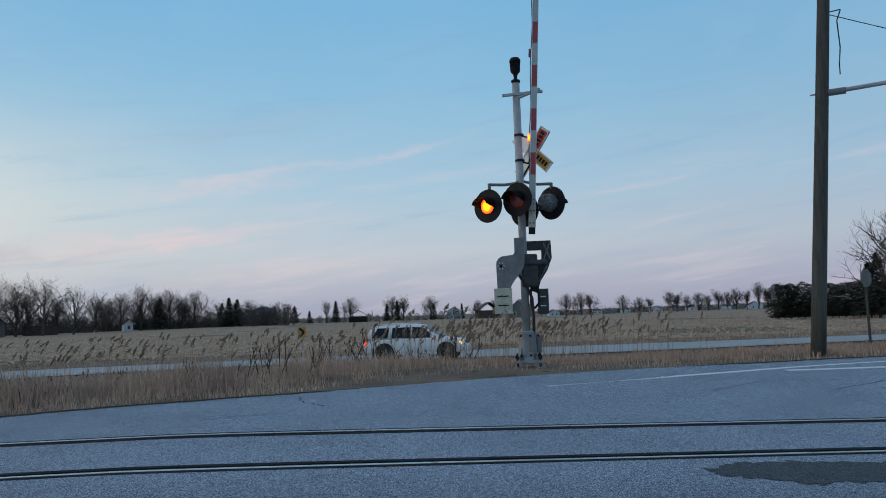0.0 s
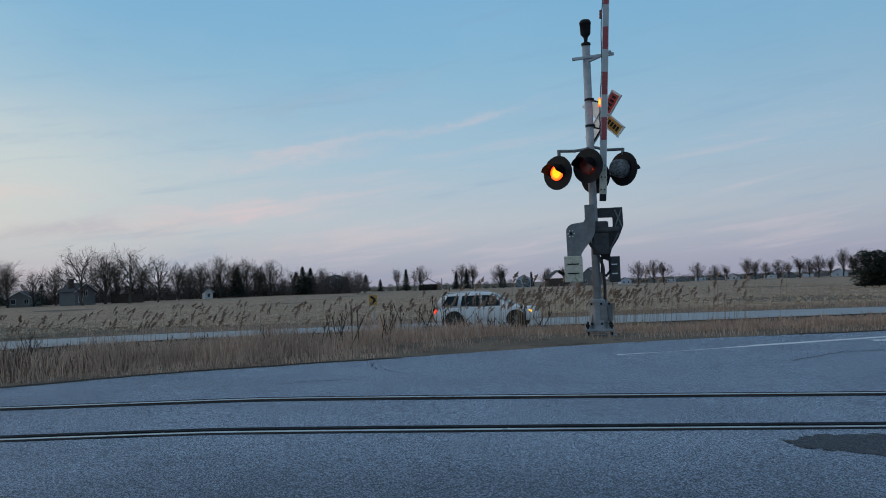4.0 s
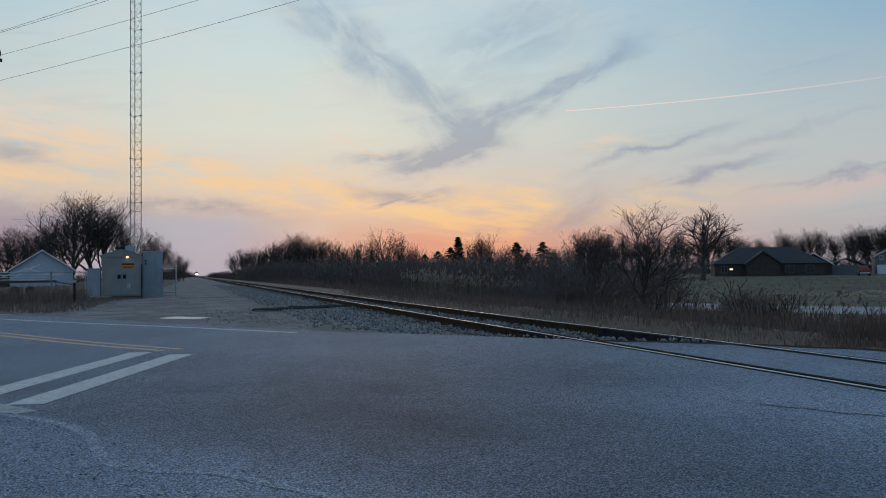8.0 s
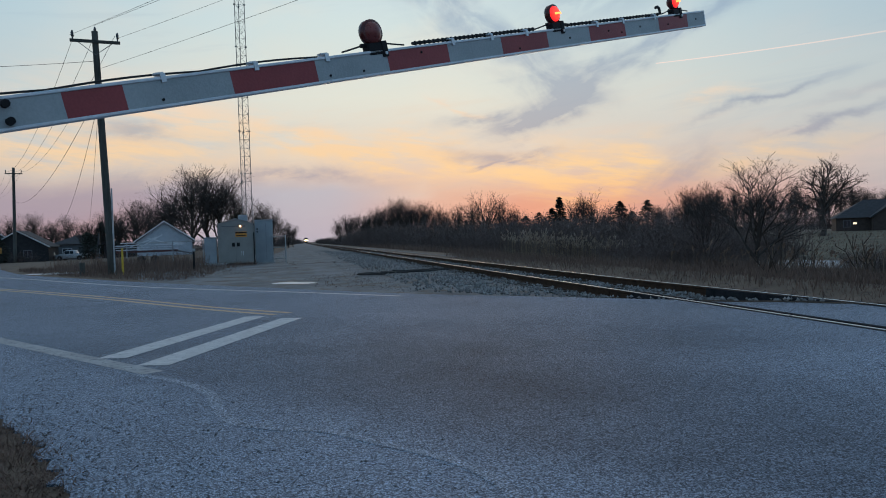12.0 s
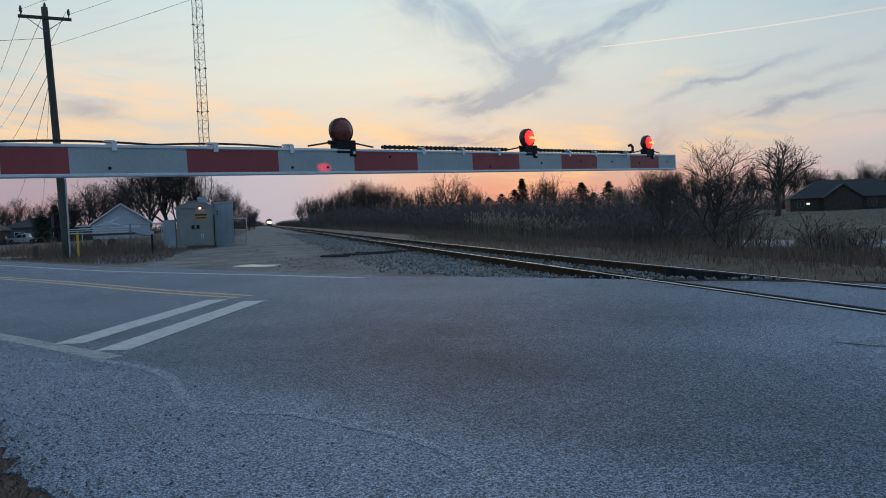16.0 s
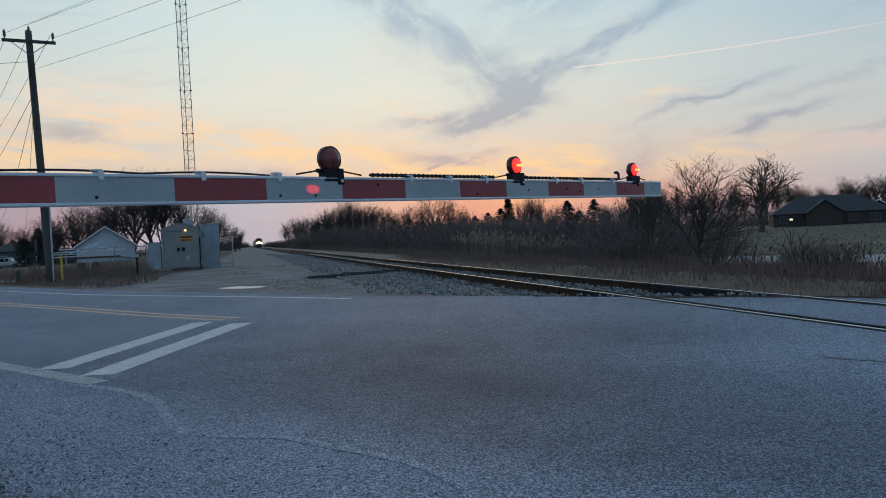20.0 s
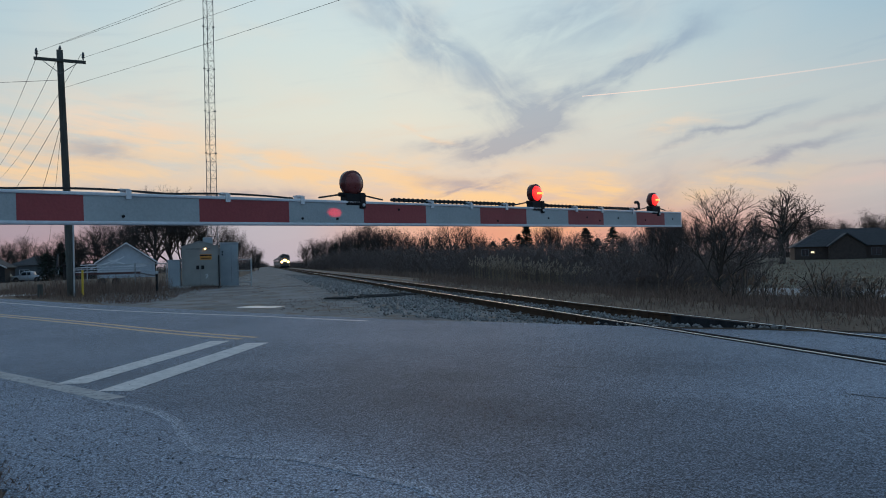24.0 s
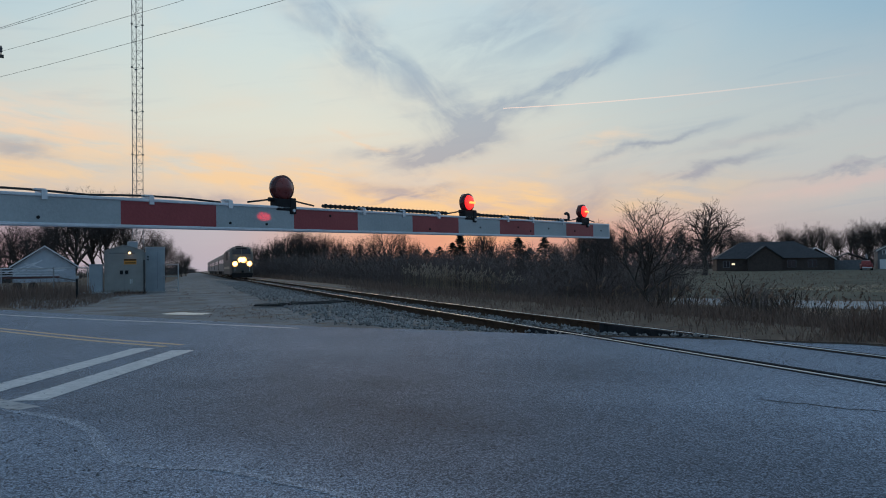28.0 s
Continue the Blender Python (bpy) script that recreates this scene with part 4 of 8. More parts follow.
def signal():
    """Built with x to the right and y away from the camera, z up from its foot."""
    foot = polar(100.9, 13.6)
    m = pose(foot.x, foot.y, 0.06, 0, 0.4, -100.9)
    s = thing("crossing_signal", m, "grey crossing signal mast with flashing lights and raised striped gate", "crossing signal")
    for k in range(4):
        turn = pose(0.02, 0, 0, 0, 0, 90 * k)
        part("foot_plate", slab([(-0.34, -0.16), (0.34, -0.16), (0.31, -0.09), (0.22, -0.06), (-0.22, -0.06), (-0.31, -0.09)], 0.035, m=turn @ pose(0, -0.30, 0)), PLATE, s)
        part("foot_leg", slab([(0.25, -0.24), (0.33, -0.24), (0.29, 0.02), (0.25, 0.02)], 0.06, m=turn @ pose(0, 0, 0, 0, 0, 45) @ pose(0.09, 0, 0)), CASTGREY, s)
        part("gusset", slab([(0.14, 0.12), (0.25, 0.12), (0.15, 0.48)], 0.02, m=turn @ pose(0, 0, 0, 0, 0, 45)), PLATE, s)
    part("footing", box(0.66, 0.66, 0.12, 0.02, 0, -0.26, 0.02), CONCRETE, s)
    part("base_plate", box(0.60, 0.58, 0.05, 0.02, 0, -0.04, 0.01), PLATE, s)
    part("base_plate", box(0.50, 0.48, 0.05, 0.02, 0, 0.08, 0.01), PLATE, s)
    for k in range(4):
        a = radians(45 + 90 * k)
        bolt = rod((0.02 + 0.29 * math.cos(a), 0.29 * math.sin(a), -0.06), (0.02 + 0.29 * math.cos(a), 0.29 * math.sin(a), 0.24), 0.02, seg=6)
        box(0.07, 0.07, 0.045, 0.02 + 0.29 * math.cos(a), 0.29 * math.sin(a), 0.16, bm=bolt)
        part("anchor_bolt", bolt, BLACK, s)
    part("junction_base", lathe([(0.215, 0.13), (0.205, 0.18), (0.165, 0.58), (0.17, 0.60), (0.17, 0.64), (0.08, 0.66)], 8, m=pose(0.02, 0, 0) @ pose(0, 0, 0, 0, 0, 22.5)), PLATE, s)
    part("cable_box", box(0.10, 0.16, 0.32, 0.215, -0.03, 0.26, 0.02), CASTGREY, s)
    part("access_door", box(0.13, 0.03, 0.3, 0.10, -0.165, 0.24, 0.008), CASTGREY, s)
    for z in (0.22, 0.57):
        for x in (-0.11, 0.06, 0.2):
            part("bolt", rod((x, -0.20, z), (x, -0.13, z), 0.022, seg=6), BLACK, s)
    part("mast", rod((0, 0, 0.55), (-0.02, 0, 5.28), 0.072, 0.07, seg=20), GALV, s, "", True)
    part("hose", tube([(-0.10, -0.09, 1.85), (-0.09, -0.11, 1.65), (0.02, -0.12, 1.5), (0.12, -0.10, 1.25), (0.14, -0.08, 0.9), (0.13, -0.08, 0.60)], 0.028), RUBBER, s)
    # bell on top
    bell = lathe([(0.075, 5.22), (0.085, 5.24), (0.085, 5.27), (0.03, 5.30), (0.04, 5.38), (0.075, 5.42), (0.09, 5.44), (0.10, 5.62), (0.105, 5.62), (0.105, 5.66), (0.08, 5.70)], 20, m=pose(-0.02, 0, 0.06))
    part("bell", bell, BLACK, s, "black crossing bell", True)
    # lights on their cross arm, two ways
    face = pose(0, 0, 0, 0, 0, -32)
    cross = tube([(-0.58, -0.10, 3.36), (-0.3, -0.12, 3.34), (-0.12, -0.10, 3.36), (0.0, 0.0, 3.42), (0.30, 0.10, 3.36), (0.56, 0.12, 3.36)], 0.028, 8)
    for x in (-0.58, 0.56):
        rod((x, -0.1 if x < 0 else 0.12, 3.38), (x, -0.1 if x < 0 else 0.12, 3.26), 0.03, seg=8, bm=cross)
    part("cross_arm", cross, CASTGREY, s)
    left = lamp_head(s, pose(-0.61, -0.16, 2.955) @ face, True)
    middle = lamp_head(s, pose(-0.07, -0.30, 3.03) @ face, False)
    right = lamp_head(s, pose(0.555, 0.10, 2.995) @ pose(0, 0, 0, 0, 0, 140), False, MOTTLED)
    back = lamp_head(s, pose(0.05, 0.30, 2.90) @ pose(0, 0, 0, 0, 0, 148), False)
    # crossbuck and its stand-off bars, seen from behind the mast
    for tilt, label in ((52, "white crossbuck blade"), (-44, "white crossbuck blade")):
        blade = pose(0.24, 0.22, 4.00) @ pose(0, 0, 0, 0, 0, -32) @ pose(0, 0, 0, 0, -tilt, 0)
        part("crossbuck_blade", box(1.0, 0.02, 0.22, 0, 0, -0.11, 0.004, m=blade), ALU, s, label)
        part("blade_rim", box(1.0, 0.05, 0.012, 0, 0, 0.10, m=blade), ALU, s)
        part("blade_rim", box(1.0, 0.05, 0.012, 0, 0, -0.112, m=blade), ALU, s)
        # the red blade's colour imitates lamp light falling on it
        part("red_border", box(0.40, 0.03, 0.18, 0.26, 0, -0.09, m=blade), LAMPLITRED if tilt > 0 else AMBER, s, "red lamp light put into the blade's colour" if tilt > 0 else "yellow sheeting with dark print")
        for k in range(5):
            part("print_bar", box(0.05, 0.036, 0.09, 0.10 + 0.075 * k, 0, -0.045, m=blade), BLACK, s)
    bars = tube([(0.02, 0, 3.78), (0.16, 0.1, 3.76), (0.30, 0.2, 4.22)], 0.016)
    tube([(0.02, 0, 4.28), (0.34, 0.2, 4.22)], 0.016, bm=bars)
    tube([(0.05, 0.05, 3.52), (0.30, 0.2, 3.95)], 0.016, bm=bars)
    part("standoff_bars", bars, BLACK, s)
    for z in (3.80, 4.28):
        part("collar", lathe([(0.08, z - 0.02), (0.09, z - 0.02), (0.09, z + 0.02), (0.08, z + 0.02)], 16), BLACK, s)
    # arm rest near the top
    rest = box(0.75, 0.05, 0.05, 0.36, -0.06, 5.02, 0.006, m=pose(0, 0, 0, 0, -3, 0))
    rod((0.0, -0.04, 4.98), (0.42, -0.08, 5.12), 0.03, seg=6, bm=rest)
    part("arm_rest", rest, GALV, s)
    # drive with its two curved levers and counterweights
    standing = set(s.children_recursive)
    part("drive_case", box(0.30, 0.34, 0.55, 0.13, 0.05, 1.62, 0.04), DARKCAST, s)
    part("drive_shaft", rod((-0.34, -0.10, 2.02), (0.45, -0.10, 2.02), 0.05, seg=12), DARKCAST, s)
    lever = [(-0.13, 2.46), (0.05, 2.46), (0.05, 2.06), (0.03, 1.98), (-0.03, 1.88), (-0.14, 1.76), (-0.20, 1.68), (-0.24, 1.58), (-0.46, 1.58), (-0.47, 2.02), (-0.46, 2.08), (-0.42, 2.13), (-0.36, 2.16), (-0.16, 2.18), (-0.13, 2.22)]
    part("lever", slab([(x, z) for x, z in lever], 0.05, m=pose(0, -0.16, -0.02)), CASTGREY, s)
    lever = [(0.06, 2.42), (0.54, 2.42), (0.55, 2.12), (0.46, 1.92), (0.33, 1.74), (0.26, 1.54), (0.16, 1.58), (0.18, 1.86), (0.36, 2.12), (0.36, 2.26), (0.06, 2.26)]
    part("lever", slab(lever, 0.05, m=pose(0, 0.14, -0.02)), DARKCAST, s, "dark ribbed lever")
    for a, b in (((0.40, 2.08), (0.52, 2.36)), ((0.52, 2.08), (0.40, 2.36)), ((0.24, 1.62), (0.46, 1.98))):
        part("web_rib", rod((a[0], 0.10, a[1]), (b[0], 0.10, b[1]), 0.014, seg=5), CASTGREY, s)
    for k in range(6):
        a = k * math.pi / 3
        part("hub_bolt", rod((-0.38 + 0.055 * math.cos(a), -0.21, 1.98 + 0.055 * math.sin(a)), (-0.38 + 0.055 * math.cos(a), -0.18, 1.98 + 0.055 * math.sin(a)), 0.012, seg=6), ALU, s)
    part("hub", rod((-0.38, -0.215, 1.98), (-0.38, -0.15, 1.98), 0.025, seg=10), BLACK, s)
    weight = part("counterweight", box(0.32, 0.14, 0.42, -0.36, -0.20, 1.19, 0.012), WEATHERED, s, "peeling whitish counterweight plates")
    for z in (1.32, 1.47):
        part("slot", box(0.20, 0.012, 0.018, -0.36, -0.272, z), BLACK, weight)
    weight = part("counterweight", box(0.20, 0.14, 0.42, 0.36, 0.10, 1.17, 0.012), DARKCAST, s, "dark weathered counterweight plates")
    for z in (1.30, 1.45):
        part("slot", box(0.10, 0.012, 0.018, 0.36, 0.028, z), ALU, weight)
    part("stirrup", tube([(0.16, -0.05, 1.75), (0.13, -0.05, 1.35), (0.20, -0.05, 1.27), (0.28, -0.05, 1.35), (0.27, -0.05, 1.75)], 0.02), BLACK, s)
    drop = Matrix.Translation((-0.035, 0, 2.37)) @ Matrix.Diagonal((1, 1, 1.10, 1)) @ Matrix.Translation((0, 0, -2.46))
    for ob in set(s.children_recursive) - standing:
        ob.data.transform(drop)
    # the raised arm
    lean = pose(0.17, -0.20, 2.50) @ pose(0, 0, 0, 0, 3.2, 0)
    part("arm_root", box(0.12, 0.08, 0.30, 0, 0, -0.10, 0.01, m=lean), BLACK, s)
    z, k = 0.15, 0
    for length, mat in ((0.84, WHITE), (0.41, RED)) + ((0.41, WHITE), (0.41, RED)) * 6:
        if k == 0:
            part("white_stripe", box(0.10, 0.045, length, 0, 0, z, m=lean), WHITE, s)
        else:
            part("red_stripe" if mat is RED else "white_stripe", box(0.10, 0.045, length, 0, 0, z, m=lean), mat, s)
        z += length
        k += 1
    for x in (-0.053, 0.053):
        part("edge_trim", box(0.008, 0.055, 6.17, x, 0, 0.15, m=lean), ALU, s)
    for h in (0.45, 0.53):
        for x in (-0.025, 0.025):
            part("bolt", rod(lean @ Vector((x, -0.04, h)), lean @ Vector((x, -0.02, h)), 0.012, seg=6), BLACK, s)
    part("cable", tube([lean @ Vector((-0.068 + 0.012 * math.sin(k * 1.3), 0, 0.5 + 0.3 * k)) for k in range(18)], 0.008), RUBBER, s)
    for h in (3.2, 4.9):
        part("arm_lamp", box(0.05, 0.08, 0.14, -0.09, 0, h, 0.01, m=lean), LENSOFF, s, "small unlit red arm lamp")
    part("arm_lamp", box(0.045, 0.08, 0.15, -0.085, 0, 1.60, 0.01, m=lean), LENSON, s, "small lit amber arm lamp")
    part("arm_socket", box(0.13, 0.10, 0.42, 0, 0, 0.02, 0.008, m=lean), WEATHERED, s, "worn white arm socket with dark bolts")
    for h in (0.10, 0.32):
        for x in (-0.03, 0.03):
            part("bolt", rod(lean @ Vector((x, -0.065, h)), lean @ Vector((x, -0.05, h)), 0.014, seg=6), BLACK, s)
    return left, middle, right


MOTTLED = surface("flaking_grey_housing", (0.05, 0.052, 0.055), (0.24, 0.25, 0.26), 0.7, 9, 40, 0.3, spots=((0.03, 0.028, 0.027), 0.5))
AMBER = surface("amber_sheet", (0.55, 0.27, 0.03), (0.66, 0.36, 0.06), 0.5, 5, 60, 0.05)
LAMPLITRED = surface("red_lamplit_sheet", (0.38, 0.03, 0.03), (0.5, 0.06, 0.05), 0.5, 5, 60, 0.05)
WEATHERED = surface("peeling_white_paint", (0.42, 0.40, 0.32), (0.62, 0.59, 0.49), 0.7, 6, 40, 0.3, spots=((0.20, 0.16, 0.11), 0.54))
SIGNAL_LENSES = signal()

# ---- utility poles, wires, lattice tower ----
def pole(foot, height, lean, r, label, crossarm=None, group=""):
    """A wooden pole; lean is the top's shift in x and y."""
    p = thing("utility_pole", pose(*foot), label, "utility pole", group)
    top = Vector((lean[0], lean[1], height))
    pts = [Vector((0, 0, -0.3)).lerp(top, k / 6) for k in range(7)]
    bm = None
    for k in range(6):
        bm = rod(pts[k], pts[k + 1], r * (1 - 0.045 * k), r * (1 - 0.045 * (k + 1)), seg=14, bm=bm, caps=k in (0, 5))
    bmesh.ops.remove_doubles(bm, verts=bm.verts[:], dist=0.004)
    part("pole_shaft", bm, POLEWOOD, p, "", True)
    if crossarm:
        half, z, yaw, ins = crossarm
        c = Vector((0, 0, 0)).lerp(top, z / height)
        turn = Matrix.Translation(c) @ pose(0, 0, 0, 0, 0, yaw)
        part("crossarm", box(2 * half, 0.10, 0.12, 0, -0.12, -0.06, 0.008, m=turn), POLEWOOD, p)
        for x in (-half + 0.1, half - 0.1, 0.0):
            z0 = 0.06 if x else 0.28
            part("insulator", lathe([(0.02, 0), (0.03, 0.1), (0.06, 0.14), (0.045, 0.2), (0.06, 0.24), (0.03, 0.34), (0.02, 0.36)], 10, m=turn @ pose(x, -0.12 if x else 0, z0)), INSUL, p)
        for k in (-1, 1):
            part("brace", rod(turn @ Vector((0.7 * half * k, -0.14, -0.04)), turn @ Vector((0, -0.12, -0.55)), 0.015, seg=5), CASTGREY, p)
    return p


def wire(a, b, sag, label, r=0.009):
    a, b = Vector(a), Vector(b)
    pts = []
    for k in range(25):
        f = k / 24
        c = a.lerp(b, f)
        c.z -= sag * 4 * f * (1 - f)
        pts.append(c)
    bm = tube(pts, r, 5)
    return tagged(part("overhead_wire", bm, RUBBER), label, "wire", "overhead wires")


INSUL = surface("insulator_glaze", (0.05, 0.045, 0.045), (0.12, 0.11, 0.11), 0.3, 10, 30, 0.0)
A = polar(-13.07, 33.7)
TA = Vector((A.x - 0.33, A.y, 10.15))
pole((A.x, A.y, 0), 10.15, (-0.33, 0.1), 0.165, "tall weathered wooden utility pole with a crossarm, leaning slightly", (0.95, 9.7, 12, 3))
tagged(part("cable_guard", box(0.06, 0.05, 3.6, A.x + 0.12, A.y - 0.14, 0.0, 0.01), GALV), "grey metal cable guard strapped to a wooden pole", "cable guard")
B = polar(-19.05, 100)
pole((B.x, B.y, 0.1), 10.9, (0.25, 0), 0.2, "distant wooden utility pole with short crossarm", (0.9, 10.2, 20, 2), "poles along the road")
C = polar(-20.2, 150)
pole((C.x, C.y, 0.3), 10.9, (0.3, 0), 0.2, "distant wooden utility pole with short crossarm", (0.9, 10.2, 20, 2), "poles along the road")
D = polar(121.13, 16.3)
DT = polar(123.35, 16.5)
right_pole = pole((D.x, D.y, 0.0), 10.2, ((DT.x - D.x) * 1.40, (DT.y - D.y) * 1.40), 0.145, "grey weathered wooden pole with a lamp arm", None)


def lamp_arm():
    k = 5.2 / 10.2
    root = Vector(((DT.x - D.x) * 1.45 * k, (DT.y - D.y) * 1.45 * k, 5.2))
    side = polar(121 + 90, 1.0)
    tip = root + side * 3.2 + Vector((0, 0, 0.10))
    part("lamp_arm", rod(root, tip, 0.045, 0.04, seg=10), GALV, right_pole)
    part("arm_collar", rod(root - side * 0.1, root + side * 0.42, 0.07, seg=10), CASTGREY, right_pole)
    part("arm_bolt", rod(root - side * 0.22, root, 0.015, seg=6), CASTGREY, right_pole)
    top = Vector(((DT.x - D.x) * 1.45 * 0.67, (DT.y - D.y) * 1.45 * 0.67, 6.85))
    loop = [top, top + side * 0.30 + Vector((0, 0, 0.02)), top + side * 0.22 + Vector((0, 0, -0.2)), top + side * 0.24 + Vector((0, 0, -0.75)), top + side * 0.20 + Vector((0, 0, -1.1)), top + side * 0.2 + Vector((0, 0, -1.3))]
    part("hanging_lead", tube(loop, 0.012), RUBBER, right_pole)
    return Vector((D.x, D.y, 0)) + top


DROP = lamp_arm()

for z1, z2, off in ((9.95, 10.0, -0.95), (10.4, 10.2, 0.0), (9.95, 10.0, 0.95), (8.6, 8.9, 0.1)):
    wire((A.x - 0.33 + off * 0.95, A.y + 0.1 + off * 0.2, z1), (A.x + 25.0 + off * 0.8, A.y - 31.4 + off * 0.6, z2), 0.3, "thin dark overhead power line", 0.006)
for k, off in enumerate((-0.8, 0.0, 0.8)):
    wire((A.x - 0.33 + off, A.y + 0.1, 10.0), (B.x + 0.25 + off, B.y, 10.5), 1.4, "thin dark overhead power line")
    wire((B.x + 0.25 + off, B.y, 10.5), (C.x + 0.3 + off, C.y, 10.7), 0.8, "thin dark overhead power line")
wire((A.x - 0.3, A.y, 8.9), polar(-30.5, 42, 9.2), 0.15, "thin dark overhead service line")
wire((A.x - 0.25, A.y, 7.6), (B.x + 0.2, B.y, 7.0), 1.6, "slack dark telephone line", 0.011)
wire((A.x - 0.25, A.y, 7.3), polar(-16.5, 95, 4.0), 1.5, "slack dark telephone line", 0.011)
wire((A.x - 0.2, A.y, 7.9), polar(-14.5, 78, 3.2), 0.6, "thin service drop to a house")
wire(DROP, DROP + polar(211, 9.0) + Vector((0, 0, -4.2)), 0.1, "thin dark overhead service line")


def tower():
    d = 52.0
    f = polar(-3.65, d)
    t = thing("lattice_tower", pose(f.x, f.y, 0), "tall slim galvanised lattice radio tower", "radio tower")
    r, step, top = 0.37, 2.85, 37
    legs3 = [Vector((r * math.cos(radians(a)), r * math.sin(radians(a)), 0)) for a in (100, 220, 340)]
    part("tower_base", box(1.4, 1.4, 0.3, 0, 0, 0, 0.03), CONCRETE, t)
    for p in legs3:
        part("tower_leg", rod(p, p + Vector((0, 0, top)), 0.026, seg=6), CASTGREY, t)
    z = 0.2
    while z < top - step:
        bm = bmesh.new()
        n = 5
        for k in range(n):
            h0, h1 = z + step * k / n, z + step * (k + 1) / n
            for i in range(3):
                p, q = legs3[i], legs3[(i + 1) % 3]
                rod(p + Vector((0, 0, h0)), q + Vector((0, 0, h0)), 0.009, seg=4, bm=bm)
                a, b = (p, q) if k % 2 else (q, p)
                rod(a + Vector((0, 0, h0)), b + Vector((0, 0, h1)), 0.009, seg=4, bm=bm)
        tagged(part("bracing", bm, CASTGREY, t), kind="stuff")
        fl = bmesh.new()
        for p in legs3:
            lathe([(0.07, -0.03), (0.07, 0.03)], 8, bm=fl, m=Matrix.Translation(p * 1.02 + Vector((0, 0, z))))
        tagged(part("flange", fl, CASTGREY, t), kind="stuff")
        z += step


tower()

# ---- signal hut, cabinets and fences beside the line ----
HUTBLUE = surface("pale_cabinet", (0.27, 0.31, 0.34), (0.36, 0.40, 0.43), 0.5, 1.5, 30, 0.05)
SIGNY = surface("orange_notice", (0.56, 0.22, 0.03), (0.66, 0.30, 0.05), 0.5, 4, 30, 0.0)
WARM = glowing("warm_bulb", (1.0, 0.55, 0.25), 5.0)
WIREMESH = surface("chain_link", (0.12, 0.125, 0.13), (0.20, 0.205, 0.21), 0.6, 4, 40, 0.0, metal=0.3)
YELLOW = surface("yellow_plastic", (0.55, 0.36, 0.03), (0.68, 0.46, 0.06), 0.6, 3, 20, 0.05)


def hut():
    f = polar(-4.55, 40.4)
    h = thing("signal_hut", pose(f.x, f.y, 0.0, 0, 0, 6), "pale grey metal signal hut with a small lamp over its door", "hut")
    w, d, e, top = 1.80, 2.4, 2.16, 2.42
    part("plinth", box(w + 0.1, d + 0.1, 0.14, 0, d / 2, -0.04, 0.01), BLACK, h)
    body = slab([(-w / 2, 0.1), (w / 2, 0.1), (w / 2, e), (w * 0.30, e + 0.17), (0, top), (-w * 0.30, e + 0.17), (-w / 2, e)], d, m=pose(0, d / 2, 0))
    part("hut_body", body, HUTGREY, h)
    roof = bmesh.new()
    for a, b in (((-w / 2 - 0.04, e), (0, top + 0.03)), ((0, top + 0.03), (w / 2 + 0.04, e))):
        slab([a, b, (b[0], b[1] + 0.03), (a[0], a[1] + 0.03)], d + 0.08, bm=roof, m=pose(0, d / 2, 0))
    part("hut_roof", roof, HUTGREY, h)
    door = part("door", box(1.62, 0.03, 1.86, 0, -0.014, 0.14, 0.006), HUTGREY, h)
    part("door_gap", box(0.012, 0.008, 1.84, 0.0, -0.031, 0.15), CASTGREY, door)
    part("notice", box(0.58, 0.012, 0.28, 0.28, -0.036, 1.48), SIGNY, door, "orange notice board")
    part("notice_bar", box(0.50, 0.016, 0.05, 0.28, -0.038, 1.53), BLACK, door)
    part("notice_bar", box(0.58, 0.016, 0.07, 0.28, -0.038, 1.67), BLACK, door)
    for x in (-0.13, 0.12):
        part("vent", box(0.15, 0.02, 0.20, x, -0.035, 0.98), BLACK, door, "dark louvred vent")
    for x in (0.28, 0.36):
        part("stencil_bar", box(0.025, 0.012, 0.24, x, -0.034, 0.50), ALU, door)
    part("lintel", box(1.2, 0.03, 0.05, -0.1, -0.03, 2.02), CASTGREY, h)
    lamp = part("lamp_box", box(0.14, 0.14, 0.10, 0.25, -0.07, 2.08, 0.02), CASTGREY, h)
    part("bulb", lathe([(0.01, -0.05), (0.05, -0.02), (0.05, 0.03), (0.01, 0.05)], 12, m=pose(0.25, -0.10, 2.06)), WARM, lamp, "lit bulb")
    part("side_duct", box(0.12, 0.3, 1.6, w / 2 + 0.06, 0.4, 0.5, 0.01), HUTGREY, h)
    part("conduit", rod((w / 2 + 0.03, -0.02, 0.0), (w / 2 + 0.03, -0.02, 1.7), 0.03, seg=8), BLACK, h)
    part("roof_box", box(0.5, 0.5, 0.34, 0.45, 1.6, 2.35, 0.02), HUTBLUE, h)
    g = polar(-2.5, 42.5)
    c = thing("equipment_cabinet", pose(g.x, g.y, 0, 0, 0, 4), "tall pale blue-grey equipment cabinet", "cabinet")
    part("cabinet_body", box(0.95, 1.2, 2.3, 0, 0, 0.05, 0.02), HUTBLUE, c)
    part("cabinet_roof", box(1.02, 1.28, 0.06, 0, 0, 2.35, 0.01), HUTBLUE, c)
    part("cabinet_plinth", box(1.1, 1.4, 0.09, 0, 0, -0.02, 0.01), CONCRETE, c)
    part("door_seam", box(0.012, 0.01, 2.0, 0.1, -0.602, 0.2), CASTGREY, c)
    for z in (1.7, 1.85):
        part("latch", box(0.07, 0.03, 0.08, -0.36, -0.61, z), BLACK, c)
    k = polar(-6.35, 41.0)
    b = thing("ground_box", pose(k.x, k.y, 0, 0, 0, 4), "low pale grey generator box on a concrete pad", "equipment box")
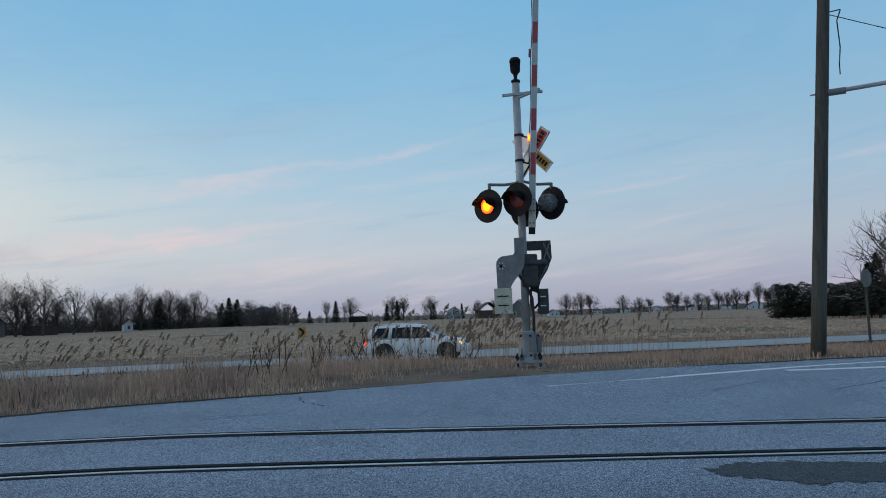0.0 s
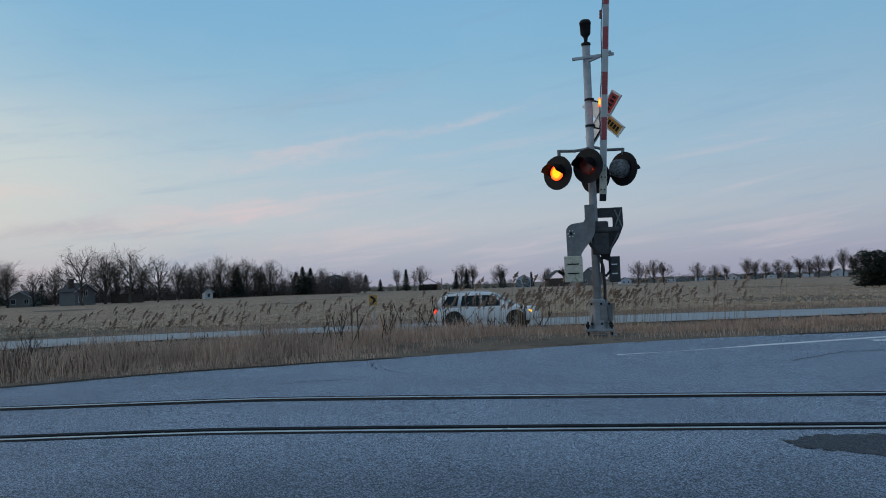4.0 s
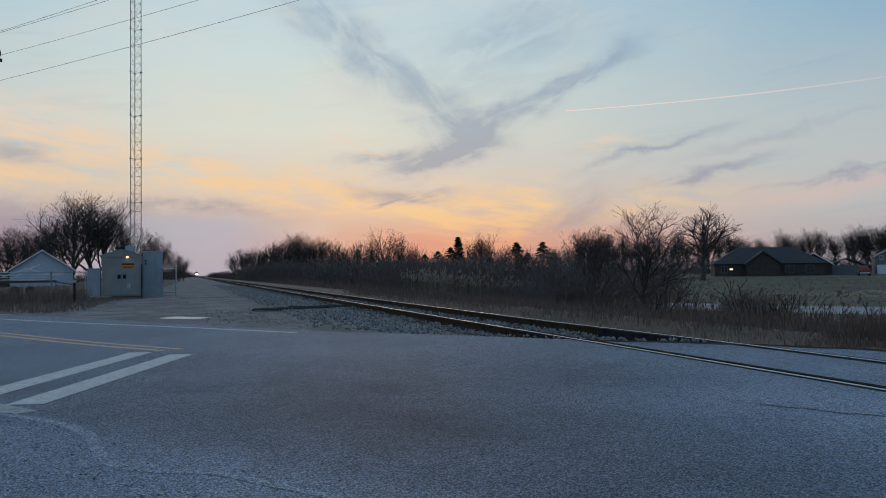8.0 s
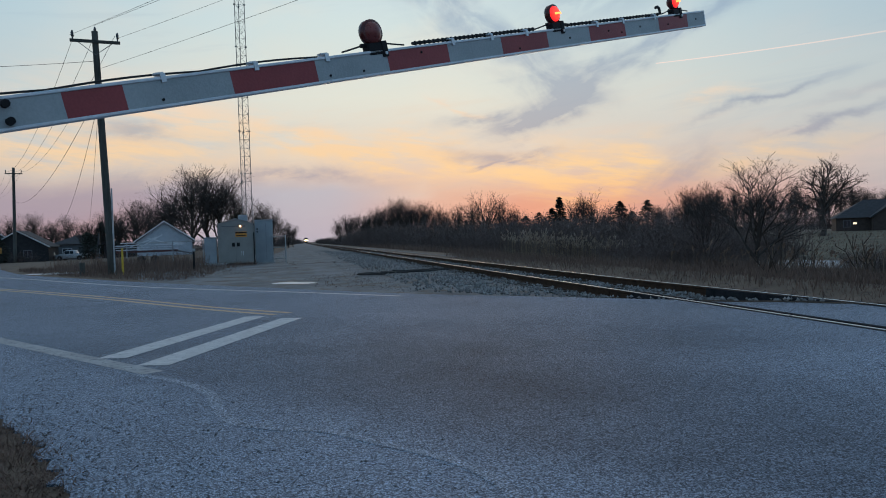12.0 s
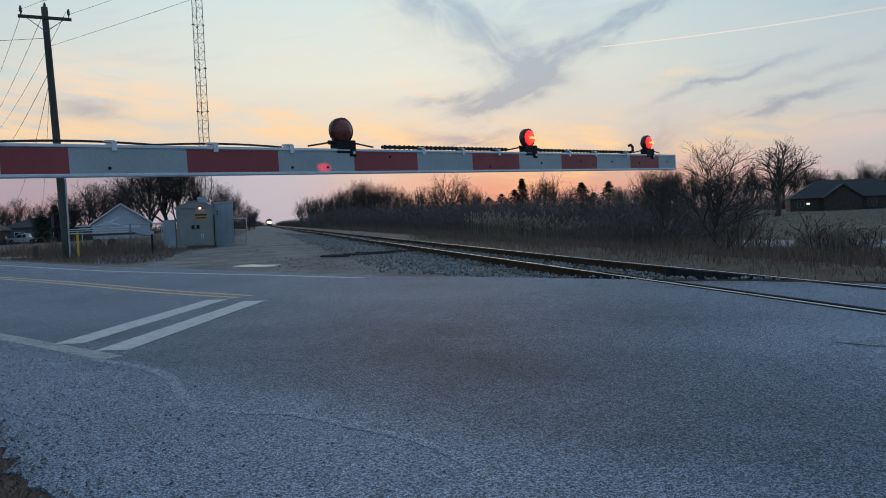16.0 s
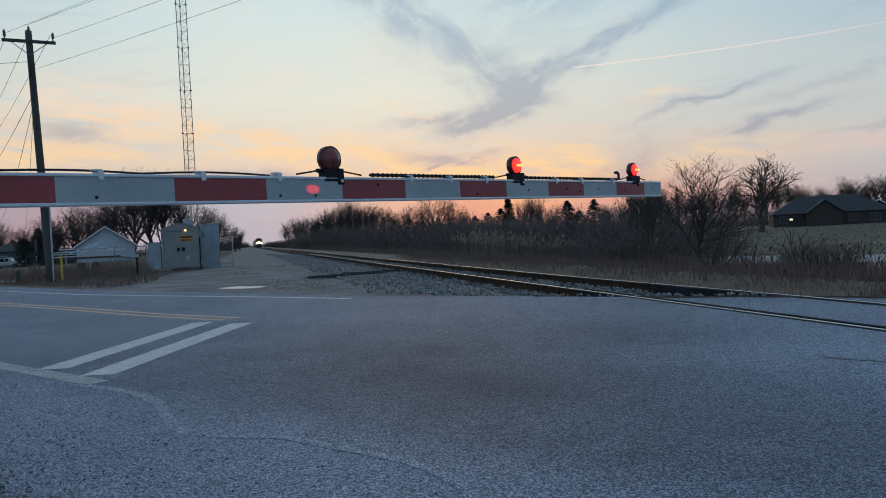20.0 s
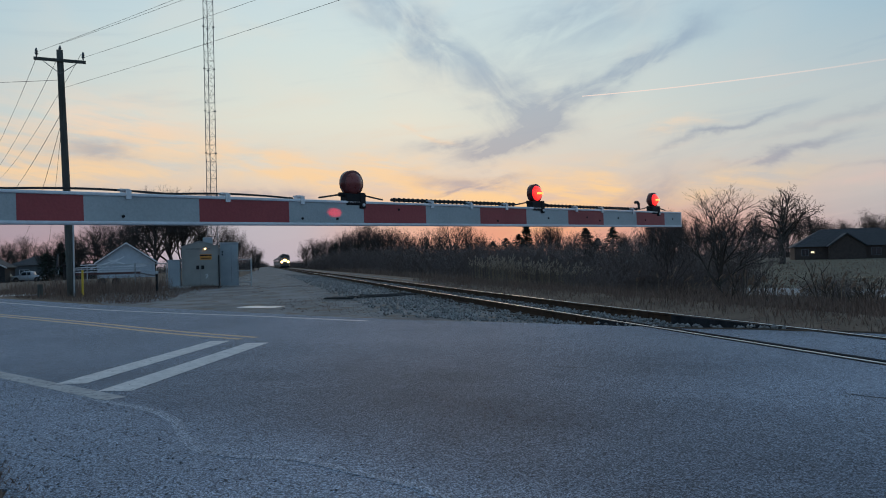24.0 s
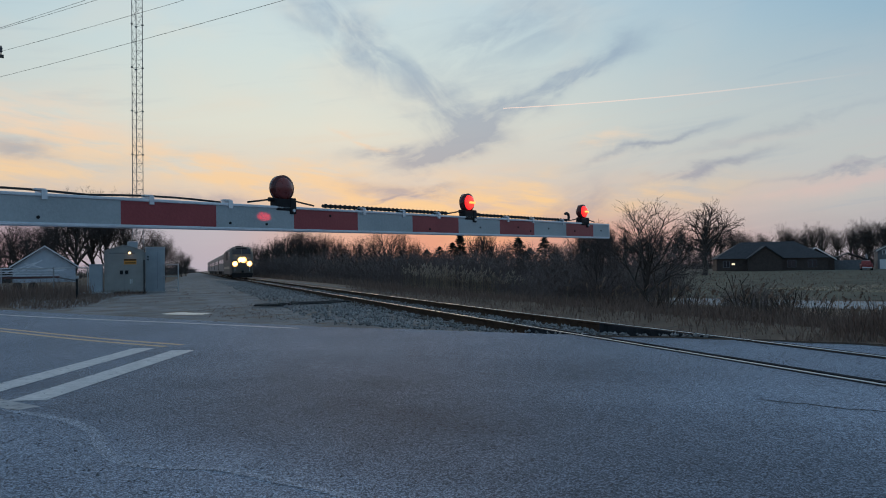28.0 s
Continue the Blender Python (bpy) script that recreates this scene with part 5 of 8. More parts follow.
    part("box_body", box(0.62, 0.9, 1.35, 0, 0, 0.12, 0.02), HUTBLUE, b)
    part("pad", box(1.6, 2.0, 0.16, 0.0, 0.2, -0.04, 0.02), CONCRETE, b)
    part("lid", box(0.66, 0.94, 0.05, 0, 0, 1.46, 0.01), HUTBLUE, b)


def chain_fence(points, height, label, rails=1):
    """Posts, top rail and a diamond mesh of crossing wires."""
    fe = thing("chain_link_fence", pose(points[0][0], points[0][1], 0), label, "fence")
    o = Vector((points[0][0], points[0][1], 0))
    for a, b in zip(points, points[1:]):
        a, b = Vector((a[0], a[1], gz(*a))) - o, Vector((b[0], b[1], gz(*b))) - o
        n = max(int((b - a).length / 2.4), 1)
        for k in range(n + 1):
            p = a.lerp(b, k / n)
            part("post", rod(p, p + Vector((0, 0, height + 0.06)), 0.03, seg=8), GALV, fe)
        for i in range(rails):
            h = height * (1 - 0.42 * i)
            part("rail", rod(a + Vector((0, 0, h)), b + Vector((0, 0, h)), 0.022, seg=6), GALV, fe)
        verts, faces = [], []
        run = (b - a).length
        way = (b - a).normalized()
        s = -height
        while s < run:
            for sign in (1, -1):
                lo, hi = max(s, 0), min(s + height, run)
                if hi - lo > 0.05:
                    z0, z1 = (lo - s, hi - s) if sign > 0 else (height - (lo - s), height - (hi - s))
                    p, q = a + way * lo + Vector((0, 0, z0)), a + way * hi + Vector((0, 0, z1))
                    m = len(verts)
                    up = Vector((0, 0, 0.0028))
                    verts += [p - up, q - up, q + up, p + up]
                    faces.append((m, m + 1, m + 2, m + 3))
            s += 0.11
        raw("mesh", verts, faces, WIREMESH, fe)


hut()
P = [polar(-2.05, 42.0), polar(-0.92, 41.0)]
chain_fence([(p.x, p.y) for p in P], 1.45, "short run of grey chain-link fence beside the cabinets", 3)
Q = [polar(-6.9, 43), polar(-9, 42), polar(-12.1, 44.5)]
chain_fence([(p.x, p.y) for p in Q], 1.35, "grey chain-link fence round a yard")


def marker(name, foot, r, h, material, label, category, cap=None):
    t = thing(name, pose(*foot), label, category)
    part("post_shaft", rod((0, 0, -0.1), (0, 0, h), r, r * 0.95, seg=10), material, t)
    if cap:
        part("post_cap", box(2.6 * r, 2.6 * r, 0.12, 0, 0, h - 0.1, 0.01), cap, t)


p = polar(-12.4, 33.2)
marker("marker_post", (p.x, p.y, 0), 0.045, 1.1, YELLOW, "thin yellow plastic marker post in dry grass", "marker post")
p = polar(-7.57, 34.3)
marker("bollard", (p.x, p.y, 0), 0.05, 0.95, BLACK, "dark steel bollard with a pale cap", "bollard", GALV)
p = polar(-15, 35.0)
marker("wooden_stump", (p.x, p.y, 0), 0.11, 0.55, POLEWOOD, "short rotten wooden post stump", "post")
p = polar(-20.7, 60)
marker("delineator", (p.x, p.y, 0.0), 0.05, 0.9, CONCRETE, "small white roadside marker post", "marker post")


def docks():
    """Boat-lift frames and planks stacked on a trailer beside the white house."""
    f = polar(-10.7, 56)
    t = thing("loaded_trailer", pose(f.x, f.y, 0, 0, 0, 8), "low trailer stacked with pale aluminium beams", "trailer")
    part("bed", box(4.0, 1.8, 0.14, 0, 0, 0.75, 0.02), MAROON, t, "dark red deck")
    rng = random.Random(3)
    for layer in range(4):
        for n in range(3):
            part("beam", box(rng.uniform(2.6, 4.2), 0.16, 0.055, rng.uniform(-0.5, 0.5), -0.65 + 0.62 * n + rng.uniform(-0.1, 0.1), 0.93 + 0.155 * layer, 0.005, m=pose(0, 0, 0, 0, rng.uniform(-1.2, 1.2), rng.uniform(-3, 3))), TRAILERWHITE, t)
    for x, lean in ((-0.2, -20), (0.9, 16), (0.2, -30)):
        part("beam", box(1.9, 0.10, 0.07, 0, -0.85, 0, 0.005, m=pose(x, 0, 1.45, 0, lean, 0)), TRAILERWHITE, t)
    for x in (-1.0, 1.0):
        for y in (-0.8, 0.8):
            part("wheel", lathe([(0.08, -0.09), (0.24, -0.08), (0.26, 0), (0.24, 0.08), (0.08, 0.09)], 16, m=pose(x * 0.45, y, 0.26, 90)), RUBBER, t)
    part("tow_bar", rod((2.0, 0, 0.78), (3.1, 0, 0.55), 0.05, seg=6), CASTGREY, t)


TRAILERWHITE = surface("pale_aluminium_beam", (0.60, 0.63, 0.68), (0.78, 0.80, 0.84), 0.5, 3, 20, 0.0)
MAROON = surface("maroon_paint", (0.06, 0.014, 0.014), (0.10, 0.025, 0.022), 0.5, 3, 30, 0.05)
docks()

# ---- houses ----
DARKBRICK = surface("dark_brick", (0.046, 0.034, 0.030), (0.085, 0.061, 0.052), 0.9, 3, 30, 0.3)
GREYWALL = surface("grey_siding", (0.11, 0.115, 0.125), (0.17, 0.175, 0.185), 0.8, 3, 30, 0.1)
PALEWALL = surface("pale_siding", (0.42, 0.46, 0.52), (0.52, 0.56, 0.62), 0.7, 2, 30, 0.1)
# near black: the dusk shade of houses against the sky is in the colour
DUSKWALL = surface("silhouette_wall", (0.016, 0.016, 0.018), (0.036, 0.035, 0.038), 0.85, 3, 30, 0.2)
CREAM = surface("cream_siding", (0.20, 0.195, 0.18), (0.27, 0.26, 0.245), 0.8, 2, 30, 0.1)
SHINGLE = surface("dark_shingles", (0.032, 0.034, 0.038), (0.07, 0.072, 0.078), 0.9, 3, 30, 0.3)
TRIMW = surface("white_trim", (0.6, 0.61, 0.63), (0.72, 0.73, 0.75), 0.6, 3, 30, 0.0)
WINLIT = glowing("lit_window", (1.0, 0.75, 0.45), 1.6)


def gable(w, d, e, peak, over=0.35):
    """A ridge roof along y over a w by d body, eaves at e."""
    bm = bmesh.new()
    for sgn in (-1, 1):
        slab([(sgn * (w / 2 + over), e - 0.12), (0, peak), (0, peak + 0.18), (sgn * (w / 2 + over), e + 0.06)], d + 2 * over, bm=bm)
    return bm


def hip(w, d, e, peak, over=0.5):
    bm = bmesh.new()
    a = [bm.verts.new((sx * (w / 2 + over), sy * (d / 2 + over), e)) for sx, sy in ((-1, -1), (1, -1), (1, 1), (-1, 1))]
    ridge = max(w / 2 - d / 2, 0.3)
    r = [bm.verts.new((-ridge, 0, peak)), bm.verts.new((ridge, 0, peak))]
    bm.faces.new((a[0], a[1], r[1], r[0])), bm.faces.new((a[1], a[2], r[1])), bm.faces.new((a[2], a[3], r[0], r[1])), bm.faces.new((a[3], a[0], r[0]))
    bm.faces.new((a[3], a[2], a[1], a[0]))
    return bm


def window(parent, x, y, z, w, h, lit=False, rim=None):
    rim = rim or TRIMW
    f = part("window_frame", box(w + 0.2, 0.10, h + 0.2, x, y, z - 0.1), rim, parent)
    part("pane", box(w, 0.06, h, x, y - 0.04, z), WINLIT if lit else GLASS, f, "lit window pane" if lit else "")
    part("mullion", box(0.06, 0.04, h, x, y - 0.08, z), rim, f)


def house(az, d, label, w, deep, e, peak, wall, roof="gable", turn=0.0, wins=(), garage=None, wing=None, chimney=False, lift=0.0, group="houses round the field"):
    """A house whose front (its -y side) faces the camera, w wide; wing: (x, width, depth, eaves, peak) of a front gable."""
    f = polar(az, d)
    h = thing("house", pose(f.x, f.y, gz(f.x, f.y) + lift, 0, 0, -az + turn), label, "house", group)
    if 44 < az < 70:
        w, deep, e, peak = w * 0.85, deep * 0.85, e * 0.85, peak * 0.85
        wins = [(x * 0.85, z * 0.85, a * 0.85, b * 0.85, lit) for x, z, a, b, lit in wins]
        wing = wing and tuple(0.85 * k for k in wing)
    if roof == "gable_front":
        part("house_wall", slab([(-w / 2, -0.5), (w / 2, -0.5), (w / 2, e), (0, peak - 0.05), (-w / 2, e)], deep), wall, h)
        part("house_roof", gable(w, deep, e, peak), SHINGLE, h)
        trim = bmesh.new()
        for sgn in (-1, 1):
            slab([(sgn * (w / 2 + 0.35), e - 0.16), (0, peak - 0.02), (0, peak + 0.16), (sgn * (w / 2 + 0.35), e + 0.04)], 0.08, bm=trim, m=pose(0, -deep / 2 - 0.42, 0))
        part("barge_board", trim, TRIMW, h)
    else:
        part("house_wall", box(w, deep, e + 0.5, 0, 0, -0.5), wall, h)
        part("house_roof", hip(w, deep, e, peak) if roof == "hip" else gable(deep, w, e, peak), SHINGLE, h)
        if roof == "gable":
            h.children[-1].rotation_euler = (0, 0, radians(90))
            for sgn in (-1, 1):
                part("gable_wall", slab([(-deep / 2, e - 0.2), (deep / 2, e - 0.2), (0, peak - 0.1)], 0.25, m=pose(sgn * (w / 2 - 0.14), 0, 0, 0, 0, 90)), wall, h)
    for x, z, ww, hh, lit in wins:
        window(h, x, -deep / 2 - 0.03, z, ww, hh, lit, GREYWALL if wall in (DARKBRICK, DUSKWALL) else TRIMW)
    if wing:
        x, ww, dd, ee, pp = wing
        part("wing_wall", slab([(-ww / 2, -0.5), (ww / 2, -0.5), (ww / 2, ee), (0, pp - 0.05), (-ww / 2, ee)], dd, m=pose(x, -deep / 2 - dd / 2 + 0.3, 0)), wall, h)
        rf = gable(ww, dd + 3, ee, pp)
        bmesh.ops.translate(rf, vec=(x, -deep / 2 - dd / 2 + 1.7, 0), verts=rf.verts[:])
        part("wing_roof", rf, SHINGLE, h)
        tr = bmesh.new()
        for sgn in (-1, 1):
            slab([(sgn * (ww / 2 + 0.35), ee - 0.16), (0, pp - 0.02), (0, pp + 0.16), (sgn * (ww / 2 + 0.35), ee + 0.04)], 0.08, bm=tr, m=pose(x, -deep / 2 - dd - 0.12, 0))
        part("barge_board", tr, TRIMW if garage else SHINGLE, h)
    if garage:
        for x in garage:
            part("garage_door", box(2.4, 0.10, 2.1, x, -deep / 2 - (wing[2] - 0.24 if wing else 0.05), 0.0), TRIMW, h)
    if chimney:
        part("chimney", box(0.9, 0.9, 2.4, -w * 0.3, 0, peak - 1.3), DARKBRICK, h)
    return h


# across the field
house(42.6, 178, "long dark brick bungalow with a hipped roof", 22, 11, 2.7, 6.4, DARKBRICK, "hip", 8, [(-9, 0.9, 1.2, 1.3, False), (-7.6, 1.4, 0.6, 0.35, True), (4, 0.8, 1.6, 1.4, False), (8, 0.8, 1.6, 1.4, False)], wing=(-1.5, 6.5, 3, 2.7, 5.2))
house(45.5, 181, "dark brick garage wing with a gable", 8.5, 9, 2.7, 5.6, DARKBRICK, "gable_front", 8, [(0, 1.0, 1.4, 1.2, False)])
house(47.6, 186, "grey single-storey house with a low roof", 9, 8, 2.5, 4.2, GREYWALL, "gable", 4, [(-2.5, 0.8, 1.4, 1.3, False), (1.5, 0.8, 1.8, 1.2, False)])
house(50.2, 190, "grey two-storey gabled house with white garage doors", 7.2, 9, 4.6, 6.6, GREYWALL, "gable_front", 6, [(0, 3.9, 1.3, 1.1, False), (-2.2, 3.9, 0.6, 0.9, False), (2.2, 3.9, 0.6, 0.9, False)], garage=(-1.5, 1.5))
house(55.0, 205, "dark two-storey brick house with three dormers", 17, 9, 4.4, 8.6, DARKBRICK, "gable", 4, [(-4, 4.7, 1.2, 1.2, False), (0, 4.7, 1.4, 1.3, False), (4, 4.7, 1.2, 1.2, False), (-4.4, 0.9, 1.6, 1.4, False), (4.2, 0.9, 1.6, 1.4, False)], wing=(0, 4.5, 1.2, 5.2, 7.8))
house(59.6, 215, "small white house behind bare trees", 6.5, 7, 2.7, 4.6, CREAM, "gable_front", -20, [(-1.8, 1.0, 1.1, 1.3, False), (1.8, 1.0, 1.1, 1.3, False)])
house(62.8, 200, "grey stucco house with a steep dark roof and chimney", 6, 8, 3.8, 6.2, GREYWALL, "gable_front", 30, [(0, 2.6, 1.2, 1.4, False), (-1.5, 0.9, 1.0, 1.4, False)], chimney=True)
house(66.0, 212, "long dark house with low-pitched roof", 13, 9, 2.8, 5.0, DARKBRICK, "gable", 0, [(-4, 0.9, 1.4, 1.3, False), (3, 0.9, 1.4, 1.3, False)])
house(71.4, 235, "small white garden shed", 2.6, 2.6, 2.0, 3.0, TRIMW, "gable_front", 25, [(0, 0.6, 0.8, 1.0, False)])
house(68.9, 240, "open garden shelter with a red-brown back wall", 5.5, 3.5, 2.1, 2.8, DARKBRICK, "gable", 0, [(0, 0.5, 3.6, 0.9, False)])
house(80.9, 300, "two-storey dark house with white gable trim", 9, 9, 4.6, 7.0, GREYWALL, "gable_front", -18, [(-1.5, 3.3, 1.2, 1.2, False), (1.6, 3.3, 1.2, 1.2, False)])
house(79.2, 296, "low dark bungalow with a porch", 12, 8, 2.5, 4.6, DARKBRICK, "gable", 0, [(-3, 0.8, 1.4, 1.2, False), (3, 0.8, 1.4, 1.2, False)])
house(88.0, 315, "low dark bungalow with a flat ridge", 12, 8, 2.6, 5.0, DARKBRICK, "gable", 0, [(-3, 0.8, 1.4, 1.2, False)], chimney=True)
house(95.4, 320, "small pale blue house among trees", 6, 7, 3.6, 5.4, PALEWALL, "gable_front", 0, [(0, 2.4, 1.2, 1.2, False)])
house(98.0, 310, "dark gabled house over the field", 11, 9, 3.4, 6.6, DARKBRICK, "gable", 10, [(-3, 0.9, 1.2, 1.4, False), (3, 0.9, 1.2, 1.4, False)])
house(100.6, 315, "dark gabled house with a steep front", 9, 9, 3.6, 7.4, GREYWALL, "gable_front", -15, [(-1.6, 0.9, 1.2, 1.4, False), (1.6, 2.9, 1.2, 1.2, False)])
rng = random.Random(11)
for k, az in enumerate((103.0, 105.2, 106.3, 107.2, 108.4, 109.5, 110.6, 112.0, 113.1, 114.3, 115.5, 116.3, 117.4)):
    house(az, 640 + 14 * (k % 3), "distant house with a dark roof" if k % 2 else "distant pale house with a low roof", rng.uniform(7, 11), 8, 2.7, rng.uniform(4.4, 5.8), GREYWALL if k % 2 else PALEWALL,
          "gable" if k % 3 else "gable_front", rng.uniform(-20, 20), [(-2, 0.8, 1.2, 1.2, False), (2, 0.8, 1.2, 1.2, False)])
# along the road to the left
house(-9.55, 108, "white-gabled house with pale blue siding", 6.8, 10, 2.1, 4.55, PALEWALL, "gable_front", 0, [], lift=-0.2, group="houses along the road")
house(-23.1, 150, "dark barn-like house with a broad roof", 8.8, 10, 2.2, 5.5, DUSKWALL, "gable", 0, [(-2, 0.7, 1.2, 1.2, False)], group="houses along the road")
house(-20.7, 156, "dark house with pale gable wall", 7.5, 9, 2.8, 5.1, GREYWALL, "gable_front", 25, [(-1.2, 2.6, 1.0, 1.0, False)], group="houses along the road")
house(-18.5, 152, "dark gabled house behind shrubs", 9.5, 9, 2.6, 5.4, DUSKWALL, "gable_front", -12, [(1.5, 0.8, 1.2, 1.2, False)], group="houses along the road")
house(-14.7, 166, "low grey bungalow with a wide hipped roof", 12.0, 9, 3.0, 4.9, GREYWALL, "hip", 0, [(-3.4, 0.9, 1.5, 1.2, False), (3.0, 0.9, 1.2, 1.2, False)], group="houses along the road")
house(-11.9, 140, "dark house behind a tall conifer", 10, 8, 2.6, 4.6, DUSKWALL, "gable", 0, [], group="houses along the road")

# ---- trees, scrub, reeds and grass ----


def prisms(segments):
    """Three-sided tapered bars from rows of p, q, r0, r1."""
    if not segments:
        return [], []
    p = np.array([s[0] for s in segments], float)
    q = np.array([s[1] for s in segments], float)
    r0, r1 = np.array([s[2] for s in segments]), np.array([s[3] for s in segments])
    way = q - p
    way /= np.linalg.norm(way, axis=1, keepdims=True) + 1e-9
    ref = np.where(np.abs(way[:, 2:3]) > 0.9, np.array([[1.0, 0, 0]]), np.array([[0, 0, 1.0]]))
    u = np.cross(way, ref)
    u /= np.linalg.norm(u, axis=1, keepdims=True) + 1e-9
    v = np.cross(way, u)
    verts = []
    for base, r in ((p, r0), (q, r1)):
        for k in range(3):
            a = 2 * math.pi * k / 3
            verts.append(base + r[:, None] * (math.cos(a) * u + math.sin(a) * v))
    verts = np.stack(verts, 1).reshape(-1, 3)
    faces = []
    for n in range(len(segments)):
        o = 6 * n
        for k in range(3):
            m = (k + 1) % 3
            faces.append((o + k, o + m, o + 3 + m, o + 3 + k))
    return verts.tolist(), faces


def strips(segments, seed=3):
    """Flat tapered slivers for the finest twigs."""
    r = np.random.default_rng(seed)
    p = np.array([s[0] for s in segments], float)
    q = np.array([s[1] for s in segments], float)
    r0, r1 = np.array([s[2] for s in segments])[:, None], np.array([s[3] for s in segments])[:, None]
    way = q - p
    u = np.cross(way, r.normal(0, 1, p.shape))
    u /= np.linalg.norm(u, axis=1, keepdims=True) + 1e-9
    v = np.stack([p - u * r0, p + u * r0, q + u * r1, q - u * r1], 1).reshape(-1, 3)
    return v.tolist(), np.arange(4 * len(p)).reshape(-1, 4).tolist()


def tree_proto(name, label, meshes, group, category="bare tree"):
    t = thing(name, pose(0, 0, -500), label, category, group)
    raw("trunk", *meshes[0], BARK, t)
    raw("crown", *meshes[1], TWIG, t, "leafless twigs")
    return t


def plant(proto, x, y, size, turn, label=""):
    ob = copy_thing(proto, pose(0, 0, 0))
    ob.matrix_basis = pose(x, y, gz(x, y) - 0.02, 0, 0, turn) @ Matrix.Diagonal((size, size, size, 1))
    if label:
        ob["label"] = label
    return ob


def drop_proto(t):
    for o in (*t.children_recursive, t):
        bpy.data.objects.remove(o)


def crown_meshes(seed, height, width, limbs, kids, trunk, thin, fork=0.22, upright=0.5, lean=(0, 0)):
    """A leafless tree: a trunk that forks into limbs, which branch again and again out to fine twigs."""
    rng = random.Random(seed)
    wood, twigs = [], []

    def grow(p, d, length, r, level):
        n = (5, 4, 3, 2)[level]
        pts, ways = [p], [d]
        for k in range(n):
            d = (d + Vector((rng.gauss(0, 0.13), rng.gauss(0, 0.13), rng.gauss(0.10 * upright - 0.03, 0.08)))).normalized()
            q = p + d * length / n
            a, b = max(r * (1 - 0.62 * k / n), thin * 0.8), max(r * (1 - 0.62 * (k + 1) / n), thin * 0.6)
            (wood if a > 2.2 * thin else twigs).append((p[:], q[:], a, b))
            pts.append(q), ways.append(d)
            p = q
        if level == 3:
            return
        spin = rng.uniform(0, 6.28)
        count = kids[level]
        for m in range(count):
            u = n * (0.22 + 0.78 * (m + rng.uniform(0.3, 1.0)) / count)
            i = min(int(u), n - 1)
            at, along = pts[i].lerp(pts[i + 1], min(u - i, 1.0)), ways[i + 1]
            spin += 2.4 + rng.uniform(-0.5, 0.5)
            ref = along.cross(Vector((0.3, 0.2, 1.0))).normalized()
            side = ref * math.cos(spin) + along.cross(ref) * math.sin(spin)
            wide = rng.uniform(0.45, 0.95)
            out = (along * math.cos(wide) + side * math.sin(wide) + Vector((0, 0, 0.22 * upright))).normalized()
            grow(at, out, length * rng.uniform(0.42, 0.68) * (1.12 - 0.35 * u / n), r * (0.62 - 0.26 * u / n), level + 1)

    bend = Vector((lean[0], lean[1], 1.0))
    tops = [Vector((bend.x * z + rng.gauss(0, 0.01), bend.y * z + rng.gauss(0, 0.01), z)) for z in (-0.03, fork * 0.5, fork, fork + 0.16, fork + 0.32)]
    for k, (p, q) in enumerate(zip(tops, tops[1:])):
        f0, f1 = (1.25, 1.0, 0.92, 0.66, 0.42)[k:k + 2]
        wood.append((p[:], q[:], trunk / height * f0, trunk / height * f1))
    thin, trunk = thin / height, trunk / height
    for n in range(limbs):
        a = 2.399 * n + rng.uniform(-0.3, 0.3)
        f = (n + 0.5) / limbs
        z0 = fork + 0.32 * f ** 1.4
        rise = radians(18 + 34 * upright + 48 * f + rng.uniform(-8, 8))
        d = Vector((math.cos(a) * math.cos(rise), math.sin(a) * math.cos(rise), math.sin(rise)))
        grow(Vector((bend.x * z0, bend.y * z0, z0)), d.normalized(), (0.36 + 0.10 * (1 - f)) * rng.uniform(0.85, 1.15), trunk * (0.56 - 0.22 * f), 0)
    ends = np.array([t[1] for t in twigs])
    high = ends[:, 2].max()
    broad = np.percentile(np.hypot(ends[:, 0] - bend.x * 0.6, ends[:, 1] - bend.y * 0.6), 96)
    kz, kx = height / high, width / broad

    def scaled(rows):
        return [((p[0] * kx, p[1] * kx, p[2] * kz), (q[0] * kx, q[1] * kx, q[2] * kz), ra * height, rb * height) for p, q, ra, rb in rows]
    return prisms(scaled(wood)), strips(scaled(twigs))


# the large single tree at the far side of the field's corner, and the shrubby one near the line
f = polar(38.5, 131)
t = tree_proto("bare_tree", "big spreading leafless tree beside a side road", crown_meshes(21, 13.3, 6.4, 10, (7, 5, 4), 0.46, 0.022, 0.27, 0.45), "")
t.matrix_basis = pose(f.x, f.y, gz(f.x, f.y), 0, 0, 40)
f = polar(33.9, 30.5)
t = tree_proto("bare_tree", "small many-stemmed leafless tree above dry grass", crown_meshes(8, 5.1, 2.2, 10, (7, 5, 4), 0.11, 0.0055, 0.20, 0.75, (0.06, -0.04)), "")
t.matrix_basis = pose(f.x, f.y, gz(f.x, f.y), 0, 0, 0)
f = polar(31.0, 33)
t = tree_proto("bare_tree", "thin leaning leafless sapling beside the line", crown_meshes(18, 4.3, 1.3, 9, (7, 6, 4), 0.05, 0.0055, 0.15, 0.9, (0.1, 0.12)), "")
t.matrix_basis = pose(f.x, f.y, gz(f.x, f.y), 0, 0, 120)
f = polar(24.9, 52)
t = tree_proto("bare_tree", "slender leafless tree rising out of scrub", crown_meshes(28, 4.4, 1.3, 9, (7, 6, 4), 0.07, 0.008, 0.15, 0.8), "")
t.matrix_basis = pose(f.x, f.y, gz(f.x, f.y), 0, 0, 200)

